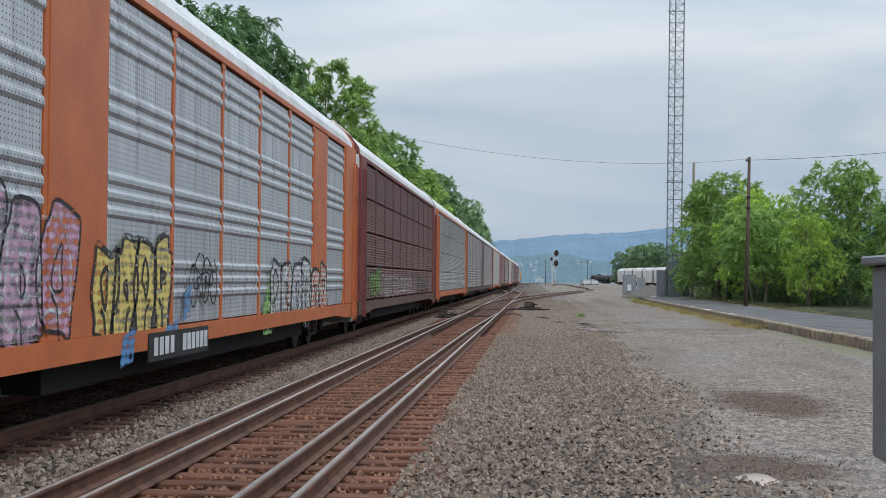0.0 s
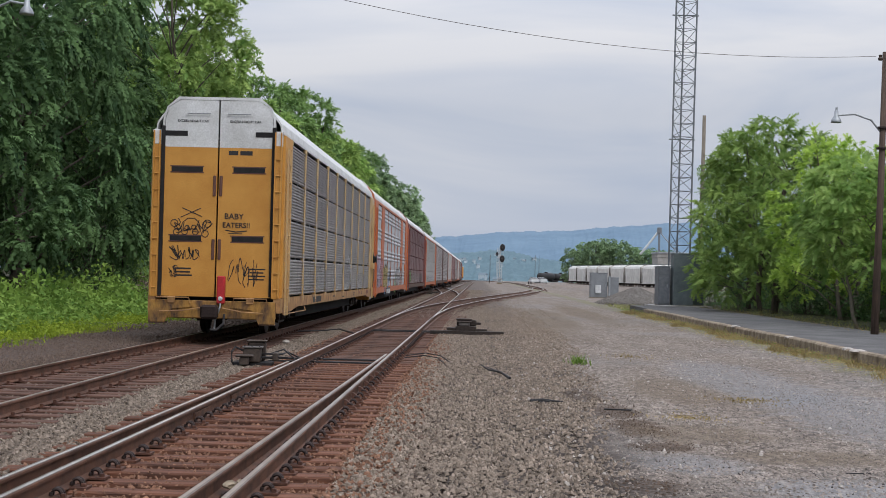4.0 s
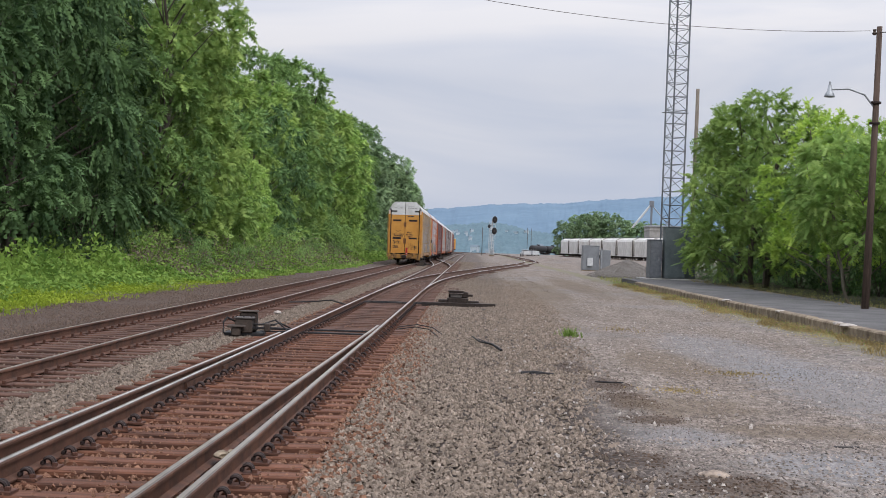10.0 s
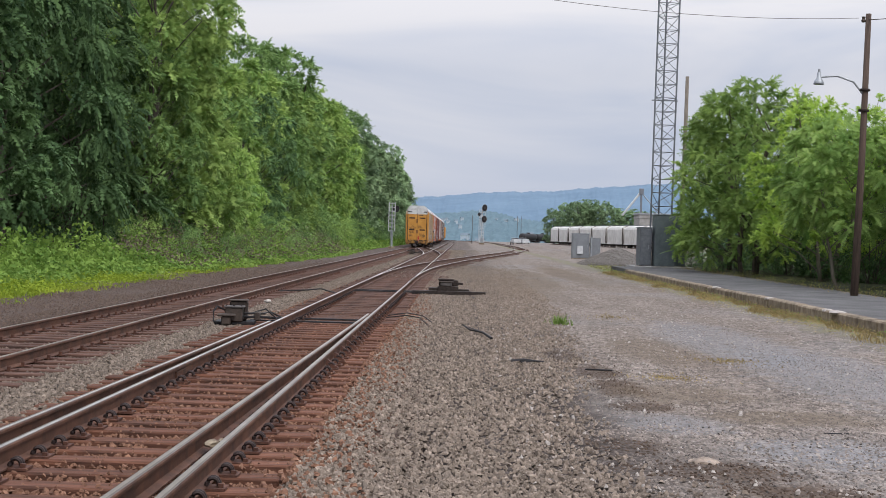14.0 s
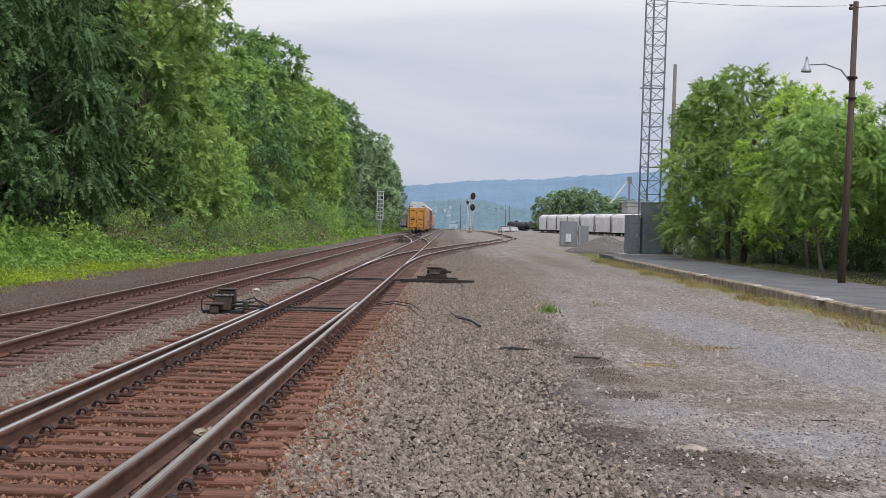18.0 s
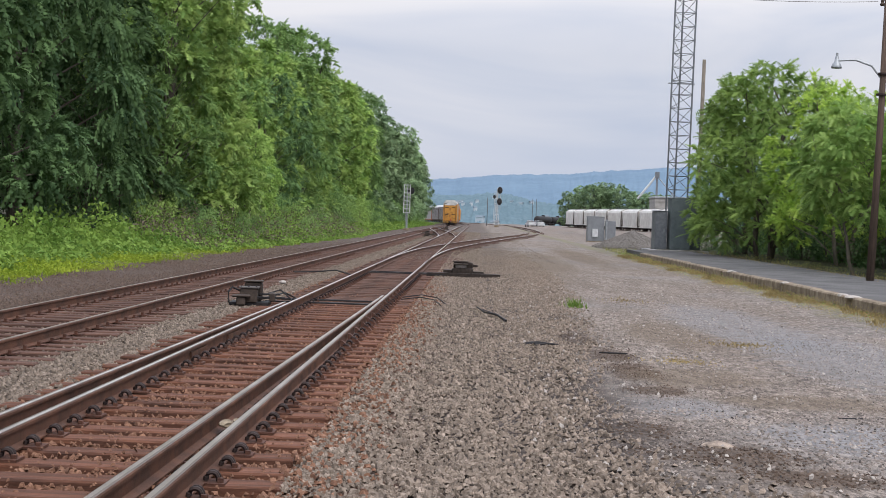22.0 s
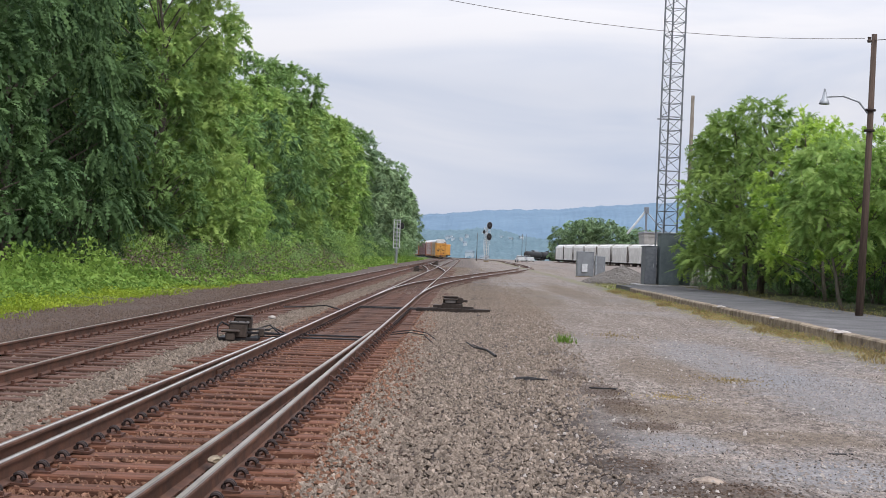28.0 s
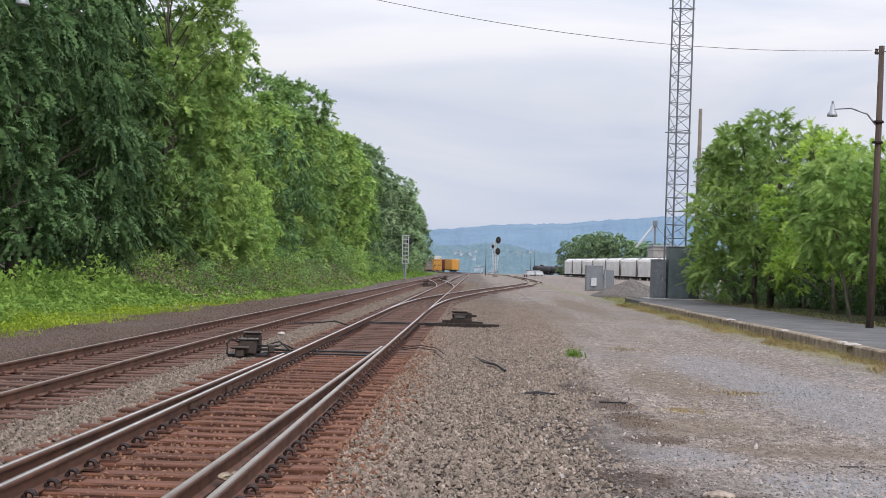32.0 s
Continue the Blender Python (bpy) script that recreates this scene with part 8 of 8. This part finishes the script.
# ---- ballast, ties, plates and clips ----
def ballast(name, label, area, count, size, material, seed, weight=1.8, avoid=(), z=-0.035, fade=0.0, chips=False, holes=(), inside=()):
    rng = np.random.default_rng(seed)
    x0, x1, y0, y1 = area
    xs = x0 + (x1 - x0) * rng.random(count)
    ys = y0 + (y1 - y0) * rng.random(count) ** weight
    keep = np.ones(count, bool)
    if fade:
        edge = (xs - (x1 - fade)) / fade + 0.13 * np.sin(ys * 0.55) + 0.08 * np.sin(ys * 1.7 + 2)
        if x1 > 2 and y0 > 0:
            edge = (xs - np.interp(ys, (6, 14, 23, 41), (0.5, 0.75, 1.4, 1.9))) / 0.8 + 0.13 * np.sin(ys * 0.55) + 0.08 * np.sin(ys * 1.7 + 2)
        keep &= rng.random(count) > np.clip(edge, 0, 1)
    if weight > 1.05:
        keep &= rng.random(count) > np.clip((ys - (y0 + 0.55 * (y1 - y0))) / (0.45 * (y1 - y0)), 0, 1)
    if 5 < y0 < 7:
        keep &= rng.random(count) > np.clip((y0 + 3.5 - ys) / 3.5, 0, 1) ** 0.45
    if y0 < 0:
        keep &= rng.random(count) > np.clip((ys - (y1 - 4)) / 4, 0, 1)
    for a, b in avoid:
        keep &= ~((xs > a) & (xs < b))
    hit = np.zeros(count)
    for cx, cy, rx, ry in holes or inside:
        d = np.hypot((xs - cx) / rx, (ys - cy) / ry) + 0.35 * np.sin(xs * 5.1 + ys * 2.3) * np.sin(ys * 3.7)
        hit = np.maximum(hit, np.clip((1.15 - d) / 0.5, 0, 1))
    if holes:
        keep &= rng.random(count) > hit * 0.92
    if inside:
        keep &= rng.random(count) < hit
    xs, ys = xs[keep], ys[keep]
    lift = np.zeros(len(xs))
    if x1 > 2:
        lift = np.array([0.025 * noise.noise(Vector((a * 0.45, b * 0.45, 0))) if a > -0.6 else 0.0 for a, b in zip(xs.tolist(), ys.tolist())])
        lift = np.where(xs < 0.4, np.minimum(lift, 0.0), lift + (0.0 if chips else 0.02) * np.clip((xs - 0.2) / 0.4, 0, 1)) + 0.047 * np.clip(xs - 6.4, 0, 1.9)
    p = np.stack([xs, ys, np.full(len(xs), z) + lift + (0.006 if chips else 0.02) * rng.random(len(xs))], 1)
    near = (ys > 0) & (ys < 13) if chips else ys < 40
    v, f = stone_cloud(p[near], size, rng)
    far_v, far_f = shard_cloud(p[~near], size * (1.0 if chips else 1.15), rng)
    v, f = np.concatenate([v, far_v]), np.concatenate([f, far_f + len(v)])
    me = raw_mesh(name, v, f, material)
    me.shade_flat()
    return tagged(new(name, me), label, "gravel", kind="stuff")


STAINS = [(1.55, 20.6, 0.30, 1.1), (1.85, 18.2, 0.34, 1.1), (1.93, 16.2, 0.38, 1.0), (1.98, 14.6, 0.42, 0.45), (1.45, 11.6, 0.5, 0.4), (1.95, 10.5, 0.7, 0.5), (2.5, 9.7, 0.6, 0.4), (2.0, -23.0, 1.0, 1.2), (3.4, -16.0, 0.9, 2.5)]
EDGES_B = [(XB - 0.84, XB - 0.67), (XB + 0.67, XB + 0.84)]
ballast("ballast", "grey crushed-stone ballast beside the track", (-1.2, 2.6, 5.5, 84), 96000, 0.036, M_STONE, 81, 2.4, z=-0.012, fade=1.6, holes=STAINS)
ballast("ballast", "grey crushed-stone ballast between the tracks", (-4.98, -4.0, 9, 84), 26000, 0.040, M_STONE, 82, 1.5)
ballast("ballast", "rust-tinted ballast between the ties", (XB - 1.65, XB + 1.34, 5.5, 56), 26000, 0.044, M_STONE_R, 83, 1.8, EDGES_B, z=-0.043)
ballast("ballast", "brown ballast between the ties of the farther track", (XA - 1.5, XA + 1.35, 14, 84), 22000, 0.044, M_STONE_A, 84, 1.4, z=-0.042)
ballast("ballast", "brown ballast between the farther ties", (XA - 1.5, XA + 1.35, -31, 14), 7000, 0.055, M_STONE_A, 95, 1.0, z=-0.018)
ballast("ballast", "grey crushed stone along the line", (-1.2, 2.6, -31, 11), 44000, 0.045, M_STONE, 85, 1.0, z=-0.012, fade=1.6, holes=STAINS)
ballast("ballast", "rusty crumbs lying on the ties", (XB - 1.3, XB + 1.2, 5.5, 32), 2400, 0.024, M_STONE_R, 98, 1.6, EDGES_B, z=0.006)
ballast("ballast", "rust-tinted ballast beside the ties", (-1.28, -0.55, 5.5, 46), 4200, 0.04, M_STONE_R, 91, 1.9, z=0.0, fade=0.6)
ballast("ballast", "rust-tinted ballast along the line", (XB - 1.35, XB + 1.5, -31, 9), 11000, 0.05, M_STONE_R, 86, 1.0, EDGES_B, z=-0.028)
ballast("ballast", "grey crushed stone between the lines", (-4.98, -3.72, -30, 10), 9000, 0.055, M_STONE, 87, 1.0)
ballast("ballast", "small loose stones on the gravel lot", (0.5, 7.6, 6.5, 48), 76000, 0.027, M_LOT, 88, 2.0, z=-0.004, chips=True, holes=STAINS)
ballast("ballast", "dark stone chips strewn over the gravel lot", (0.6, 7.8, 6.5, 60), 13000, 0.020, M_CHIP, 97, 1.8, z=-0.001, chips=True)
ballast("ballast", "damp dark grit in the lot's hollows", (0.8, 3.6, 8, 22.5), 16000, 0.028, M_DAMP, 94, 1.0, z=-0.004, chips=True, inside=STAINS)
ballast("ballast", "damp dark grit in the hollows along the line", (0.8, 5.0, -27, -12), 12000, 0.03, M_DAMP, 96, 1.0, z=-0.002, chips=True, inside=STAINS)
ballast("ballast", "small loose stones along the gravel lot", (1.2, 7.0, -31, 11), 32000, 0.03, M_LOT, 93, 1.0, z=-0.004, chips=True, holes=STAINS)
ballast("ballast", "coarse brown-grey ballast farther along the lines", (-4.9, 3.4, 56, 175), 26000, 0.075, M_STONE, 92, 1.0, z=-0.02, chips=True)
ballast("ballast", "scattered pale pebbles on the gravel lot", (0.5, 8.0, 7, 45), 1300, 0.030, M_PALE, 89, 1.7, z=0.0)
ballast("ballast", "dark cinders beside the farther track", (-10.6, -7.4, 16, 90), 36000, 0.045, M_CINDER, 90, 1.5, z=0.0, chips=True)

ties(T_B, lambda y: XB - 0.16, 5.0, 27, TIES_S, 290)
ties(T_B, track_b, 27, 156, TIES_A, 240, skip=lambda y: 42.5 < y < 60)
ties(T_B, lambda y: XB + 0.25, 42.5, 60, TIES_L, 60)
ties(T_A, track_a, 5.0, 230, TIES_A, 290)
ties(T_B2, track_b, -62, 5.0, TIES, 300)
ties(T_A2, track_a, -62, 5.0, TIES_A, 300)
ties(T_C, track_c, 60, 330, TIES_A, 0)
ties(T_X, track_x, 118, 206, TIES_A, 0)
ties(T_Y, track_y, 230, 480, TIES_A, 0, dz=yard_level)


def fastenings():
    """Tie plates and spring clips along both near rails."""
    plates, clips, bolts = Shape(), Shape(), Shape()
    y = 5.0
    while y < 40:
        for s in (-1, 1):
            x = XB + s * G2
            plates.box(x - 0.2, x + 0.2, y - 0.085, y + 0.085, 0.004, 0.022)
            for side in (-1, 1):
                cx = x + side * 0.105
                arc = 7 if y < 20 else 4
                for o in (-0.022, 0.022):
                    clips.tube([(cx - side * 0.042 * math.cos(math.pi * q / arc), y + o + 0.012 * q / arc, 0.03 + 0.052 * math.sin(math.pi * q / arc)) for q in range(arc + 1)], 0.0155, 6 if y < 20 else 4)
                bolts.box(x + side * 0.165 - 0.018, x + side * 0.165 + 0.018, y - 0.05, y - 0.015, 0.02, 0.05)
        y += 0.52
    tagged(part("tie_plates", plates, M_PLATE, T_B, "rusty steel tie plates"), kind="stuff")
    tagged(part("spring_clips", clips, M_CLIP, T_B, "dark coiled spring clips"), kind="stuff")
    tagged(part("spike_heads", bolts, M_PLATE, T_B, "rusty spike heads"), kind="stuff")
    # rail braces along the point rails
    brace = Shape().add([(0.05, -0.05, 0.02), (0.2, -0.05, 0.02), (0.2, 0.05, 0.02), (0.05, 0.05, 0.02), (0.03, -0.04, 0.13), (0.06, -0.04, 0.13), (0.06, 0.04, 0.13), (0.03, 0.04, 0.13)],
                        [(0, 3, 2, 1), (4, 5, 6, 7), (0, 1, 5, 4), (1, 2, 6, 5), (2, 3, 7, 6), (3, 0, 4, 7)]).mesh("rail_brace", M_PLATE)
    for k in range(14):
        part("rail_brace", brace, None, T_B, m=pose(XB + G2, 17.5 + 1.04 * k, 0))
        part("rail_brace", brace, None, T_B, m=pose(XB - G2 + (-0.0), 17.5 + 1.04 * k, 0, 0, 0, 180))
    # spikes of the farther track
    sp = Shape()
    y = 12.0
    while y < 60:
        for s in (-1, 1):
            x = XA + s * G2
            sp.box(x - 0.18, x + 0.18, y - 0.08, y + 0.08, 0.004, 0.02)
            for side in (-1, 1):
                sp.box(x + side * 0.1 - 0.02, x + side * 0.1 + 0.02, y - 0.06, y - 0.02, 0.02, 0.06)
        y += 0.52
    tagged(part("tie_plates", sp, M_PLATE, T_A, "rusty tie plates and spikes"), kind="stuff")
    # joint bars on the left rail of the near track
    jb = Shape()
    for y in (15.5, 17.8):
        jb.box(XB - G2 + 0.014, XB - G2 + 0.04, y, y + 0.9, 0.05, 0.115)
    part("joint_bar", jb, M_RAIL, T_B, "bolted joint bar")


fastenings()


# ---- movement ----
SPEED = 15.5
EARLY = [(0.0, -28.5), (0.5, -10.8), (1.0, 5.6), (1.5, 20.3), (2.0, 27.95)]


def gap_place(t):
    """Where the gap ahead of the last car is at t."""
    if t >= 2.0:
        return 51.2 + SPEED * (t - 3.5)
    for (a, p), (b, q) in zip(EARLY, EARLY[1:]):
        if t <= b:
            return p + (q - p) * (t - a) / (b - a)


def on_line(s):
    """Place on the farther track for a distance along it."""
    return Vector((track_a(s), s, HEAD))


def motions():
    times = [0.0, 0.25, 0.5, 0.75, 1.0, 1.25, 1.5, 1.75] + [2.0 + 0.5 * k for k in range(61)]
    for i, car in enumerate(TRAIN):
        rows = []
        for t in times:
            c = gap_place(t) + CAR_PITCH * (i - 0.5)
            a, b = on_line(c - 9.5), on_line(c + 9.5)
            d = b - a
            mid = (a + b) / 2
            rows.append((t, pose(mid.x, mid.y, HEAD, 0, 0, -math.degrees(math.atan2(d.x, d.y)))))
        walk(car, rows)
    # the wheels of the last cars roll
    turn, k = [0.0], 0
    for k in range(1, 961):
        turn.append(turn[-1] - min(80.0, math.degrees((gap_place(k / 30) - gap_place((k - 1) / 30)) / 0.457)))
    for w, y in WHEELS[:8]:
        walk(w, [(k / 30, pose(0, y, 0.457, turn[k], 0, 0)) for k in range(961)])


motions()
